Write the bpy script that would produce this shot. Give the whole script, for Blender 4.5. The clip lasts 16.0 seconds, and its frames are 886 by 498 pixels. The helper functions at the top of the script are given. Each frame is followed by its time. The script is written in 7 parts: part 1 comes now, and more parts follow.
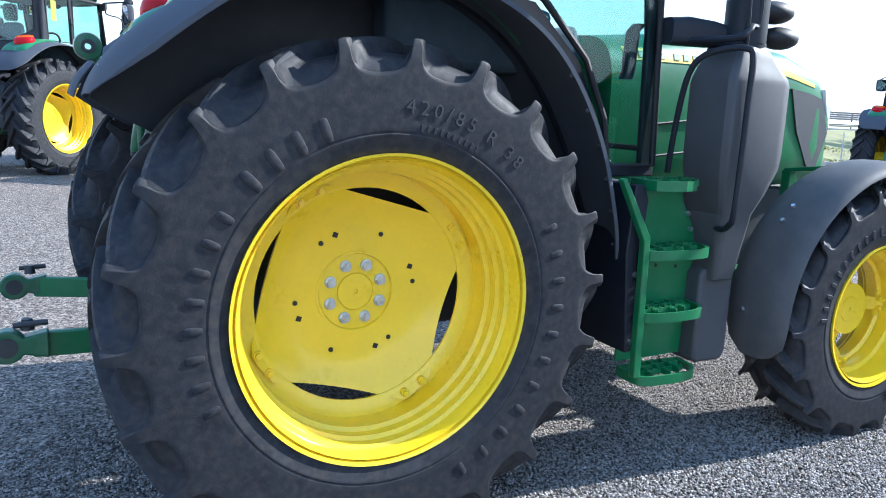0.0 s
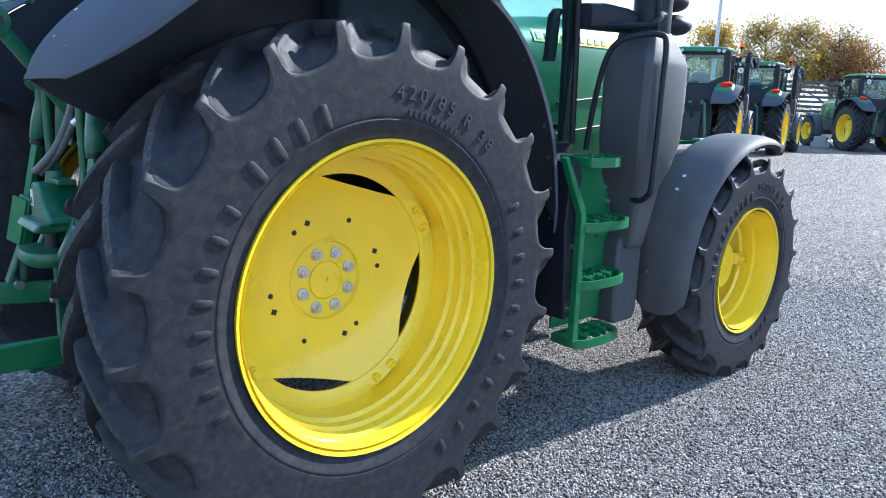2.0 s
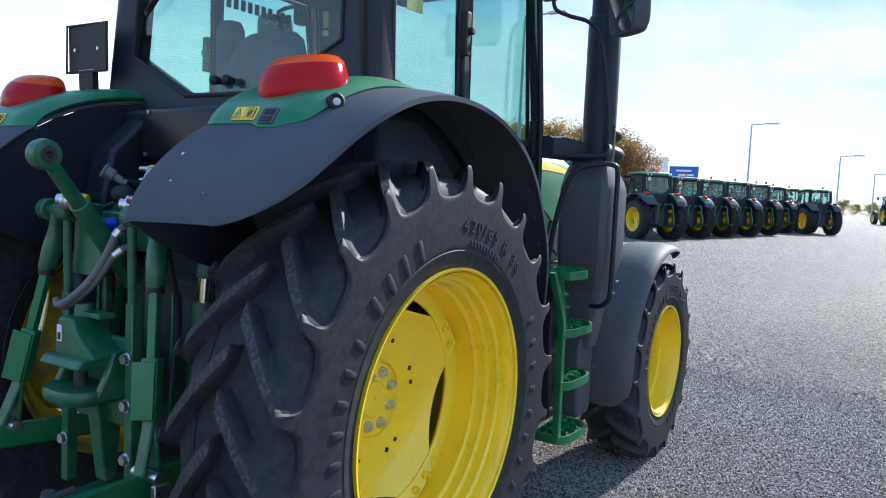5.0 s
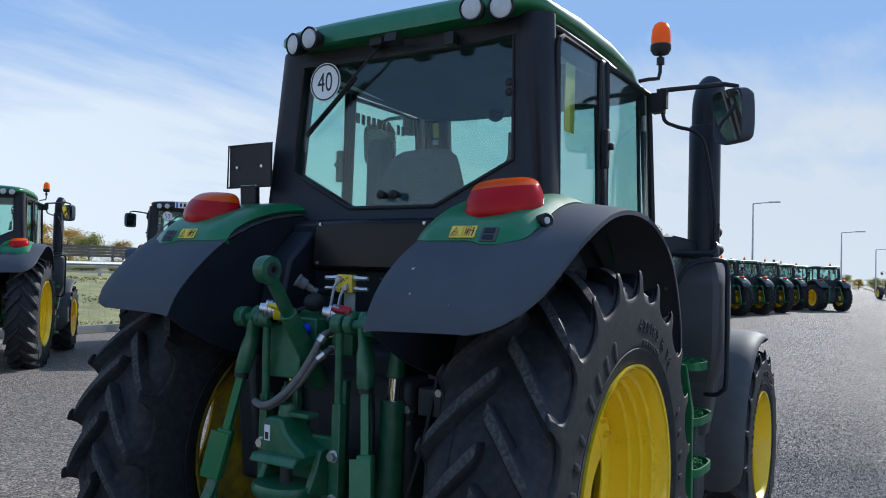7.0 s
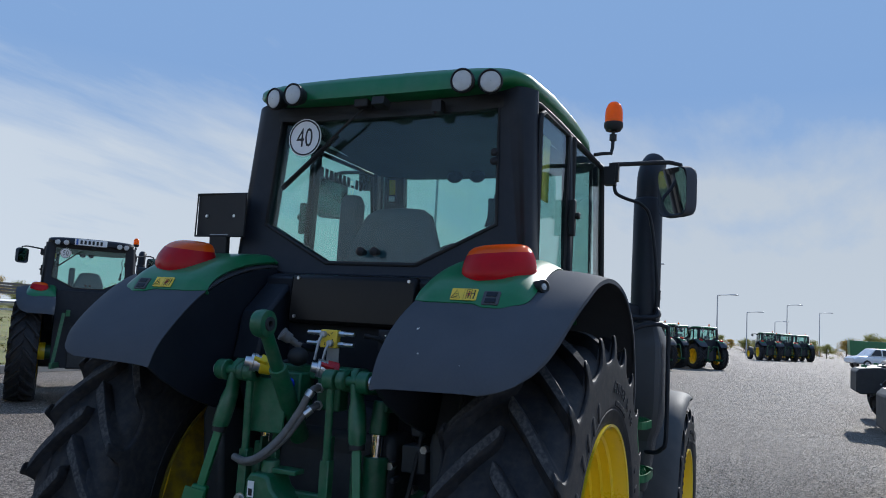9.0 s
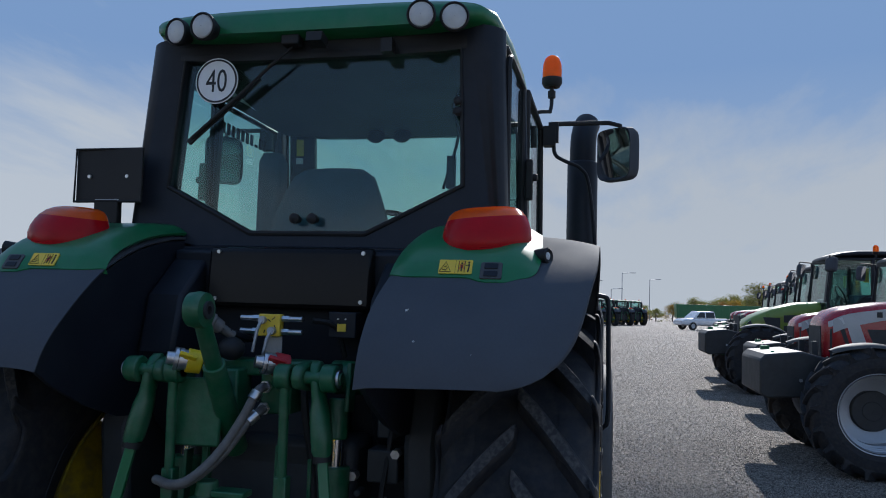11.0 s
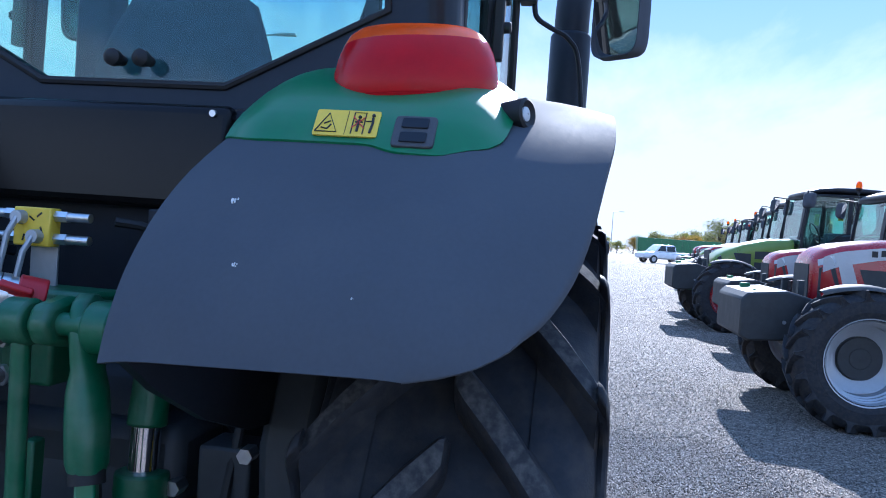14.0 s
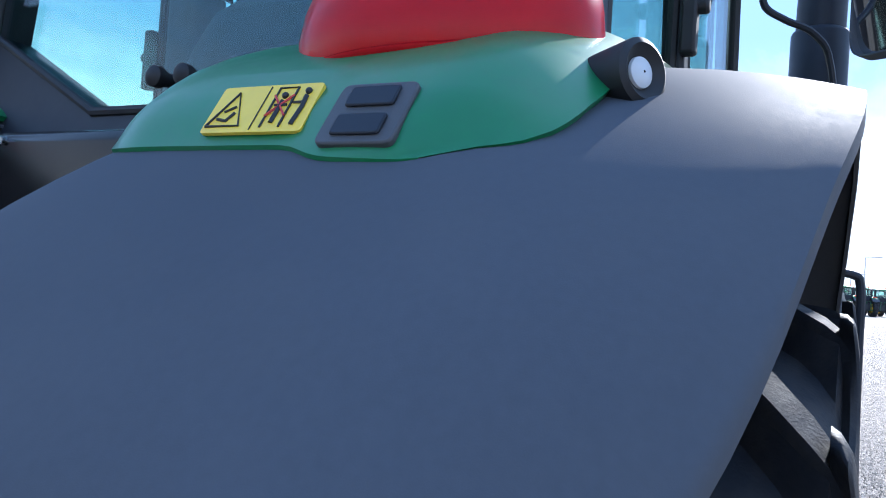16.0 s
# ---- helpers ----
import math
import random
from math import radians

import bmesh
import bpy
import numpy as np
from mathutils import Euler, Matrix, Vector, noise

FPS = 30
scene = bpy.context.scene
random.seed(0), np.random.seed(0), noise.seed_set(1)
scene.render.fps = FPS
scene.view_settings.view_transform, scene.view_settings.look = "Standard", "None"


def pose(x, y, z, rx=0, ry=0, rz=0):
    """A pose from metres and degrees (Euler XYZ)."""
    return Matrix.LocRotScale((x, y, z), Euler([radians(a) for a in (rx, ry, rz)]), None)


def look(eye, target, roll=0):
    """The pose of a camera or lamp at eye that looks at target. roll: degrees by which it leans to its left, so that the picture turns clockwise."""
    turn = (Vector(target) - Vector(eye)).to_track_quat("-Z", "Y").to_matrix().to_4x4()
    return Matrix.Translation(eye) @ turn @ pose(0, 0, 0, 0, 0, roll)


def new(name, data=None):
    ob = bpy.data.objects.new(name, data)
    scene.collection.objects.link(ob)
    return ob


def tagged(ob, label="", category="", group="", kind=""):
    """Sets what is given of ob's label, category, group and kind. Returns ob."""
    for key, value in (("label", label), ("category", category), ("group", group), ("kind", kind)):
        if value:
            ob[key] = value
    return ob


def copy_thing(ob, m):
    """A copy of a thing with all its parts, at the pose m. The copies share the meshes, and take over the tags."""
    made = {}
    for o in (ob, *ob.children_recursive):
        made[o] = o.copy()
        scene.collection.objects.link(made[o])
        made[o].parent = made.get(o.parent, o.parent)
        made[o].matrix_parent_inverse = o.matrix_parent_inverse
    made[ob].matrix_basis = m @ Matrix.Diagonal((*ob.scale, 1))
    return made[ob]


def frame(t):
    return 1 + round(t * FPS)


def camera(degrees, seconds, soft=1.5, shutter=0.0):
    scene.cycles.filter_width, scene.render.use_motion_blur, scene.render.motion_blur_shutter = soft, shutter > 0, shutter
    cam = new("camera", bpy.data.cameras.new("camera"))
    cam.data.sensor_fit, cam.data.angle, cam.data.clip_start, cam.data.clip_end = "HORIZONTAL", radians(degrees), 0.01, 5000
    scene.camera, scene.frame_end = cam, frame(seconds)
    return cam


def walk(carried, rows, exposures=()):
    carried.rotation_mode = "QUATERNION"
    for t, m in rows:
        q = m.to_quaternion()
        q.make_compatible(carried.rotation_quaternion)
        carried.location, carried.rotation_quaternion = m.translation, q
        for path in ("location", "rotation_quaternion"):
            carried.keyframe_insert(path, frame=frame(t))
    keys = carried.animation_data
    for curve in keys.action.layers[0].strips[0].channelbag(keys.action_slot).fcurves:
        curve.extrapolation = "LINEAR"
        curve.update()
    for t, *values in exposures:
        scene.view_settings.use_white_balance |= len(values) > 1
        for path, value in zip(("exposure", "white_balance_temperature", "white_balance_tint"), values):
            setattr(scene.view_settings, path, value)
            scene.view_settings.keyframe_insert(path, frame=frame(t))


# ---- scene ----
cam = camera(60.9, 16.0, soft=1.0)
PATH = [
    (0, (-0.933, -3.104, 1.43), (-0.003, -1.371, 1.065), 2.4),
    (0.5, (-1.04, -2.964, 1.434), (-0.031, -1.277, 1.068), 2.6),
    (1, (-1.122, -2.847, 1.444), (-0.002, -1.234, 1.063), 2.4),
    (1.5, (-1.202, -2.793, 1.427), (0.039, -1.276, 1.03), 2.3),
    (2, (-1.414, -2.791, 1.444), (-0.065, -1.374, 1.03), 2.4),
    (2.5, (-1.612, -2.761, 1.453), (-0.181, -1.428, 1.035), 2.6),
    (3, (-1.694, -2.658, 1.45), (-0.205, -1.385, 1.049), 2.4),
    (3.5, (-1.763, -2.496, 1.487), (-0.228, -1.267, 1.12), 2.4),
    (3.7, (-1.784, -2.429, 1.494), (-0.226, -1.225, 1.143), 2.5),
    (5.8, (-2.306, -2.231, 1.57), (-0.582, -1.218, 1.532), 1.5),
    (6, (-2.347, -2.189, 1.569), (-0.627, -1.167, 1.556), 1.3),
    (6.5, (-2.512, -1.996, 1.582), (-0.808, -0.949, 1.61), 1.2),
    (7, (-2.642, -1.882, 1.611), (-0.945, -0.825, 1.669), 1.5),
    (7.5, (-2.828, -1.832, 1.613), (-1.116, -0.802, 1.701), 2.4),
    (8, (-2.961, -1.79, 1.613), (-1.216, -0.823, 1.748), 3.1),
    (8.1, (-2.982, -1.779, 1.612), (-1.229, -0.828, 1.76), 2.9),
    (8.2, (-2.996, -1.763, 1.624), (-1.233, -0.83, 1.776), 3.2),
    (10.3, (-2.698, -1.213, 1.643), (-0.792, -0.647, 1.867), 0.5),
    (10.4, (-2.697, -1.173, 1.654), (-0.781, -0.637, 1.862), 0.8),
    (10.5, (-2.673, -1.153, 1.651), (-0.753, -0.63, 1.854), 0.8),
    (11, (-2.598, -1.072, 1.632), (-0.651, -0.642, 1.78), 1.7),
    (11.5, (-2.399, -1.027, 1.602), (-0.437, -0.653, 1.696), 2.5),
    (12, (-2.202, -1.015, 1.583), (-0.232, -0.674, 1.625), 3.3),
    (12.5, (-2.076, -0.986, 1.583), (-0.1, -0.683, 1.575), 3.9),
    (13, (-1.921, -0.913, 1.605), (0.064, -0.673, 1.559), 4.4),
    (13.5, (-1.756, -0.887, 1.581), (0.234, -0.699, 1.518), 4.4),
    (14, (-1.592, -0.982, 1.595), (0.38, -0.652, 1.548), 4.0),
    (14.5, (-1.442, -1.042, 1.588), (0.494, -0.542, 1.568), 4.2),
    (15, (-1.281, -1.005, 1.594), (0.623, -0.393, 1.59), 5.0),
    (15.5, (-1.116, -0.989, 1.62), (0.742, -0.251, 1.645), 5.3),
    (16, (-0.971, -1.037, 1.634), (0.79, -0.09, 1.683), 4.3),
]
EXPOSE = [(0.0, 2.3, 5550, 8), (2.0, 2.32, 5500, 8), (3.5, 2.35, 5550, 8), (6.0, 1.35, 5950, 9), (7.0, 1.2, 5900, 9), (8.0, 0.98, 5900, 9), (10.5, 0.7, 5950, 11), (11.0, 0.6, 5950, 11), (11.5, 0.88, 5850, 12), (12.5, 1.5, 5500, 14), (13.0, 1.75, 5250, 14), (13.5, 1.8, 5150, 14), (14.0, 1.85, 5150, 14), (15.0, 2.0, 5200, 13), (15.5, 2.05, 5250, 13), (16.0, 2.2, 5600, 12)]
walk(cam, [(t, look(eye, target, roll)) for t, eye, target, roll in PATH], EXPOSE)

# ---- light ----
SUN_AZ, SUN_EL = -8.0, 32.0
sun_dir = Vector((math.cos(radians(SUN_EL)) * math.cos(radians(SUN_AZ)), math.cos(radians(SUN_EL)) * math.sin(radians(SUN_AZ)), math.sin(radians(SUN_EL))))
sun = new("sun", bpy.data.lights.new("sun", "SUN"))
sun.data.energy, sun.data.angle, sun.data.color = 2.4, radians(0.53), (1.0, 0.94, 0.85)
sun.matrix_world = look((0, 0, 30), Vector((0, 0, 30)) - sun_dir)

world = bpy.data.worlds.new("sky")
scene.world = world
world.use_nodes = True
wn, wl = world.node_tree.nodes, world.node_tree.links
wn.clear()
w_out = wn.new("ShaderNodeOutputWorld")
w_bg = wn.new("ShaderNodeBackground")
w_sky = wn.new("ShaderNodeTexSky")
w_sky.sky_type, w_sky.sun_disc = "NISHITA", False
w_sky.sun_elevation, w_sky.sun_rotation = radians(SUN_EL), radians(90.0 - SUN_AZ)
w_sky.air_density, w_sky.dust_density, w_sky.ozone_density = 1.0, 0.35, 2.5
# thin streaked clouds: noise over the sky's plane, more of it towards the horizon
w_tc = wn.new("ShaderNodeTexCoord")
w_sep = wn.new("ShaderNodeSeparateXYZ")
wl.new(w_tc.outputs["Generated"], w_sep.inputs[0])


def w_math(op, a, b=None, clamp=False):
    n = wn.new("ShaderNodeMath")
    n.operation, n.use_clamp = op, clamp
    for k, v in enumerate((a, b)):
        if v is None:
            continue
        if isinstance(v, (int, float)):
            n.inputs[k].default_value = v
        else:
            wl.new(v, n.inputs[k])
    return n.outputs[0]


w_z = w_math("ADD", w_math("MAXIMUM", w_sep.outputs[2], 0.0), 0.12)
w_u = w_math("DIVIDE", w_sep.outputs[0], w_z)
w_v = w_math("DIVIDE", w_sep.outputs[1], w_z)
w_com = wn.new("ShaderNodeCombineXYZ")
wl.new(w_u, w_com.inputs[0]), wl.new(w_v, w_com.inputs[1])


def w_noise(scale, detail, stretch):
    mp = wn.new("ShaderNodeMapping")
    mp.inputs["Scale"].default_value = stretch
    mp.inputs["Rotation"].default_value = (0, 0, radians(28))
    wl.new(w_com.outputs[0], mp.inputs[0])
    nz = wn.new("ShaderNodeTexNoise")
    nz.inputs["Scale"].default_value, nz.inputs["Detail"].default_value = scale, detail
    nz.inputs["Roughness"].default_value = 0.62
    wl.new(mp.outputs[0], nz.inputs[0])
    return nz.outputs[0]


w_big = w_noise(0.42, 3.0, (1, 1, 1))
w_fine = w_noise(2.6, 9.0, (0.45, 1.3, 1))
w_mix = w_math("ADD", w_math("MULTIPLY", w_big, 1.15), w_math("MULTIPLY", w_fine, 0.75))
w_low = w_math("MULTIPLY", w_math("SUBTRACT", 0.32, w_sep.outputs[2]), 3.0)
w_cov = w_math("MULTIPLY", w_math("SUBTRACT", w_math("ADD", w_mix, w_math("MAXIMUM", w_low, 0.0)), 1.06), 2.3, True)
w_cov = w_math("MULTIPLY", w_cov, 0.85)
w_cl = wn.new("ShaderNodeMixRGB")
w_cap = wn.new("ShaderNodeMixRGB")
w_cap.blend_type, w_cap.inputs[0].default_value = "DARKEN", 1.0
w_pale = wn.new("ShaderNodeMixRGB")
w_pale.inputs[1].default_value, w_pale.inputs[2].default_value = (0.90, 1.40, 2.25, 1), (1.75, 2.08, 2.45, 1)
wl.new(w_math("MULTIPLY", w_math("SUBTRACT", 0.30, w_sep.outputs[2]), 3.4, True), w_pale.inputs[0]), wl.new(w_pale.outputs[0], w_cap.inputs[2])
wl.new(w_sky.outputs[0], w_cap.inputs[1])
wl.new(w_cov, w_cl.inputs[0]), wl.new(w_cap.outputs[0], w_cl.inputs[1])
w_dot = wn.new("ShaderNodeVectorMath")
w_dot.operation, w_dot.inputs[1].default_value = "DOT_PRODUCT", tuple(sun_dir)
wl.new(w_tc.outputs["Generated"], w_dot.inputs[0])
w_lit = w_math("ADD", w_math("MULTIPLY", w_dot.outputs["Value"], -0.26), 1.01)
w_cc = wn.new("ShaderNodeVectorMath")
w_cc.operation, w_cc.inputs[0].default_value = "SCALE", (2.72, 2.84, 2.9)
wl.new(w_lit, w_cc.inputs["Scale"]), wl.new(w_cc.outputs["Vector"], w_cl.inputs[2])
wl.new(w_cl.outputs[0], w_bg.inputs[0])
w_bg.inputs[1].default_value = 0.15
wl.new(w_bg.outputs[0], w_out.inputs[0])

# ---- materials ----
def rgb(c):
    return (c[0], c[1], c[2], 1)


def paint(name, colour, rough=0.4, metal=0.0, coat=0.0, vary=0.15, scale=3.0, fine=60.0, bump=0.0, bump_scale=200.0, dust=0.0, dust_colour=(0.3, 0.27, 0.23), spec=0.5, rough_vary=0.12):
    """A painted or moulded surface: large blotches and fine grain in colour and gloss, an optional dust film and relief."""
    m = bpy.data.materials.new(name)
    m.use_nodes = True
    n, l = m.node_tree.nodes, m.node_tree.links
    b = n["Principled BSDF"]
    b.inputs["Metallic"].default_value, b.inputs["Coat Weight"].default_value, b.inputs["Coat Roughness"].default_value = metal, coat, 0.06
    b.inputs["Specular IOR Level"].default_value = spec
    tc = n.new("ShaderNodeTexCoord")
    big, small = n.new("ShaderNodeTexNoise"), n.new("ShaderNodeTexNoise")
    for t, s, d in ((big, scale, 4.0), (small, fine, 3.0)):
        t.inputs["Scale"].default_value, t.inputs["Detail"].default_value = s, d
        l.new(tc.outputs["Object"], t.inputs[0])
    mix = n.new("ShaderNodeMath")
    mix.operation = "ADD"
    half = n.new("ShaderNodeMath")
    half.operation, half.inputs[1].default_value = "MULTIPLY", 0.5
    l.new(small.outputs[0], half.inputs[0]), l.new(big.outputs[0], mix.inputs[0]), l.new(half.outputs[0], mix.inputs[1])
    ramp = n.new("ShaderNodeMapRange")
    ramp.inputs["From Min"].default_value, ramp.inputs["From Max"].default_value = 0.45, 1.05
    ramp.inputs["To Min"].default_value, ramp.inputs["To Max"].default_value = 1 - vary, 1 + vary
    l.new(mix.outputs[0], ramp.inputs[0])
    col = n.new("ShaderNodeMixRGB")
    col.blend_type, col.inputs[0].default_value, col.inputs[1].default_value = "MULTIPLY", 1.0, rgb(colour)
    l.new(ramp.outputs[0], col.inputs[2])
    out = col.outputs[0]
    if dust:
        dn = n.new("ShaderNodeTexNoise")
        dn.inputs["Scale"].default_value, dn.inputs["Detail"].default_value = scale * 2.3, 8.0
        l.new(tc.outputs["Object"], dn.inputs[0])
        dr = n.new("ShaderNodeMapRange")
        dr.inputs["From Min"].default_value, dr.inputs["From Max"].default_value, dr.inputs["To Max"].default_value = 0.42, 0.75, dust
        l.new(dn.outputs[0], dr.inputs[0])
        dm = n.new("ShaderNodeMixRGB")
        dm.inputs[2].default_value = rgb(dust_colour)
        l.new(dr.outputs[0], dm.inputs[0]), l.new(out, dm.inputs[1])
        out = dm.outputs[0]
    l.new(out, b.inputs["Base Color"])
    rr = n.new("ShaderNodeMapRange")
    rr.inputs["From Min"].default_value, rr.inputs["From Max"].default_value = 0.4, 1.1
    rr.inputs["To Min"].default_value, rr.inputs["To Max"].default_value = max(0.02, rough - rough_vary * 0.6), min(1, rough + rough_vary)
    l.new(mix.outputs[0], rr.inputs[0]), l.new(rr.outputs[0], b.inputs["Roughness"])
    if bump:
        bn = n.new("ShaderNodeTexNoise")
        bn.inputs["Scale"].default_value, bn.inputs["Detail"].default_value = bump_scale, 4.0
        l.new(tc.outputs["Object"], bn.inputs[0])
        bp = n.new("ShaderNodeBump")
        bp.inputs["Strength"].default_value, bp.inputs["Distance"].default_value = bump, 0.004
        l.new(bn.outputs[0], bp.inputs["Height"]), l.new(bp.outputs[0], b.inputs["Normal"])
    return m


def glass_pane(name, tint, gloss=0.9):
    m = bpy.data.materials.new(name)
    m.use_nodes = True
    n, l = m.node_tree.nodes, m.node_tree.links
    n.clear()
    out, mix, tr, gl, lw, pw = n.new("ShaderNodeOutputMaterial"), n.new("ShaderNodeMixShader"), n.new("ShaderNodeBsdfTransparent"), n.new("ShaderNodeBsdfGlossy"), n.new("ShaderNodeLayerWeight"), n.new("ShaderNodeMath")
    tr.inputs[0].default_value = rgb(tint)
    gl.inputs["Roughness"].default_value = 0.02
    gl.inputs["Color"].default_value = (gloss, gloss, gloss, 1)
    pw.operation, pw.inputs[1].default_value = "POWER", 4.0
    ad = n.new("ShaderNodeMath")
    ad.operation, ad.inputs[1].default_value, ad.inputs[2].default_value = "MULTIPLY_ADD", 0.6, 0.04
    l.new(lw.outputs["Facing"], pw.inputs[0]), l.new(pw.outputs[0], ad.inputs[0])
    l.new(ad.outputs[0], mix.inputs[0]), l.new(tr.outputs[0], mix.inputs[1]), l.new(gl.outputs[0], mix.inputs[2]), l.new(mix.outputs[0], out.inputs[0])
    return m


def lens_mat(name, colour, rough=0.12, trans=0.35, ridges=0.0):
    m = paint(name, colour, rough, coat=0.15, vary=0.1, scale=18, rough_vary=0.05, spec=0.35)
    b = m.node_tree.nodes["Principled BSDF"]
    n, l = m.node_tree.nodes, m.node_tree.links
    # daylight shines through the shell
    tl, ms = n.new("ShaderNodeBsdfTranslucent"), n.new("ShaderNodeMixShader")
    tl.inputs[0].default_value, ms.inputs[0].default_value = rgb(colour), trans
    l.new(b.outputs[0], ms.inputs[1]), l.new(tl.outputs[0], ms.inputs[2]), l.new(ms.outputs[0], n["Material Output"].inputs[0])
    if ridges:
        n, l = m.node_tree.nodes, m.node_tree.links
        tc, wv, bp = n.new("ShaderNodeTexCoord"), n.new("ShaderNodeTexWave"), n.new("ShaderNodeBump")
        wv.bands_direction, wv.inputs["Scale"].default_value = "Z", ridges
        bp.inputs["Strength"].default_value, bp.inputs["Distance"].default_value = 0.08, 0.002
        l.new(tc.outputs["Object"], wv.inputs[0]), l.new(wv.outputs[0], bp.inputs["Height"]), l.new(bp.outputs[0], b.inputs["Normal"])
    return m


GREEN = paint("green_paint", (0.010, 0.150, 0.048), 0.36, coat=0.14, vary=0.12, scale=4, dust=0.10)
GREEN_DARK = paint("green_cast_paint", (0.008, 0.105, 0.042), 0.42, coat=0.15, vary=0.22, scale=9, dust=0.16, bump=0.25, bump_scale=60)
YELLOW = paint("yellow_paint", (0.86, 0.62, 0.012), 0.30, coat=0.4, vary=0.05, scale=5, dust=0.05, dust_colour=(0.5, 0.4, 0.2))
# darker copy of the yellow: inner-side shade put into its colour, with dirt
YELLOW_SHADE_DIRT = paint("shaded_dirty_yellow_inner_side", (0.50, 0.35, 0.02), 0.6, vary=0.3, scale=7, dust=0.85, dust_colour=(0.13, 0.11, 0.07), spec=0.25)
RUBBER = paint("tyre_rubber", (0.024, 0.026, 0.031), 0.58, vary=0.30, scale=16, fine=90, bump=0.16, bump_scale=240, dust=0.50, dust_colour=(0.070, 0.060, 0.052), spec=0.20)
RUBBER_LUG = paint("dusty_lug_rubber", (0.042, 0.043, 0.047), 0.75, vary=0.28, scale=34, fine=45, bump=0.16, bump_scale=380, dust=0.95, dust_colour=(0.115, 0.108, 0.10), spec=0.14)
RUBBER_WORN = paint("letter_rubber", (0.030, 0.030, 0.033), 0.5, vary=0.3, scale=20, dust=0.2, dust_colour=(0.12, 0.11, 0.1))
PLASTIC = paint("black_moulded_plastic", (0.078, 0.086, 0.101), 0.68, vary=0.10, scale=5, fine=150, bump=0.05, bump_scale=1100, spec=0.06, dust=0.12, dust_colour=(0.12, 0.12, 0.12))
PLASTIC_DUSTY = paint("dusty_moulded_plastic", (0.082, 0.083, 0.085), 0.60, vary=0.12, scale=5, fine=150, bump=0.05, bump_scale=1100, spec=0.20, dust=0.30, dust_colour=(0.15, 0.14, 0.13))
PLASTIC_DARK = paint("dark_moulded_plastic", (0.068, 0.069, 0.073), 0.50, vary=0.12, scale=5, fine=150, bump=0.2, bump_scale=1100, dust=0.10, dust_colour=(0.11, 0.11, 0.11), spec=0.35)
BLACK = paint("black_paint", (0.012, 0.015, 0.022), 0.46, vary=0.2, scale=6, dust=0.10, dust_colour=(0.06, 0.06, 0.065), spec=0.3)
BLACK_GLOSS = paint("gloss_black_panel", (0.010, 0.009, 0.009), 0.22, coat=0.0, vary=0.15, scale=8, rough_vary=0.06, spec=0.2)
MESH = paint("dark_wire_mesh", (0.055, 0.056, 0.060), 0.5, vary=0.75, scale=160, fine=420, bump=0.5, bump_scale=300, spec=0.4)
DARK = paint("dark_cast_iron", (0.028, 0.031, 0.034), 0.55, vary=0.3, scale=8, dust=0.2, dust_colour=(0.07, 0.07, 0.07))
SEALANT = paint("black_rubber_seal", (0.010, 0.010, 0.011), 0.6, vary=0.2)
STEEL = paint("zinc_plated_steel", (0.62, 0.63, 0.65), 0.32, metal=1.0, vary=0.15, scale=30)
CHROME = paint("chromed_rod", (0.80, 0.80, 0.82), 0.08, metal=1.0, vary=0.05)
HOSE = paint("braided_hose", (0.14, 0.137, 0.134), 0.5, vary=0.25, scale=40, bump=0.4, bump_scale=500)
RED_LENS = lens_mat("red_lens", (0.72, 0.008, 0.018), 0.14, 0.5, 160)
ORANGE_LENS = lens_mat("orange_lens", (0.96, 0.15, 0.008), 0.12, 0.45, 160)
AMBER_DOME = lens_mat("amber_dome", (0.98, 0.24, 0.008), 0.10, 0.5, 160)
CLEAR_LENS = lens_mat("clear_lamp_glass", (0.72, 0.74, 0.75), 0.08, 0.2)
GLASS = glass_pane("tinted_cab_glass", (0.74, 0.88, 0.855))
MIRROR = paint("mirror_glass", (0.75, 0.78, 0.80), 0.03, metal=1.0, vary=0.02, rough_vary=0.01)
SIGN_WHITE = paint("white_sheet", (0.80, 0.80, 0.80), 0.4, vary=0.05, scale=10)
SIGN_BLACK = paint("printed_black", (0.012, 0.012, 0.014), 0.5, vary=0.05)
STICKER_Y = paint("yellow_sticker", (0.80, 0.56, 0.05), 0.35, vary=0.06, scale=30)
STICKER_R = paint("printed_red", (0.55, 0.03, 0.03), 0.4, vary=0.05)
SEAT = paint("blue_grey_seat_fabric", (0.055, 0.085, 0.115), 0.85, vary=0.2, scale=20, fine=300, bump=0.4, bump_scale=500)
LINER = paint("grey_roof_liner", (0.72, 0.73, 0.75), 0.85, vary=0.1, scale=10)
CAP_BLUE = paint("blue_cap", (0.01, 0.05, 0.55), 0.4, vary=0.1)
CAP_RED = paint("red_cap", (0.45, 0.012, 0.02), 0.4, vary=0.1)
CAP_YELLOW = paint("yellow_cap", (0.75, 0.55, 0.01), 0.4, vary=0.1)
RED_PAINT = paint("red_paint", (0.34, 0.009, 0.016), 0.25, coat=0.5, vary=0.08, scale=4)
LIME = paint("lime_paint", (0.17, 0.25, 0.03), 0.3, coat=0.4, vary=0.08, scale=4)
SILVER = paint("silver_paint", (0.42, 0.43, 0.45), 0.35, metal=0.3, vary=0.1, scale=6)
WHITE_PAINT = paint("white_car_paint", (0.75, 0.76, 0.78), 0.25, coat=0.5, vary=0.04)
GALV = paint("galvanised_steel", (0.45, 0.46, 0.48), 0.45, metal=0.6, vary=0.15, scale=6)
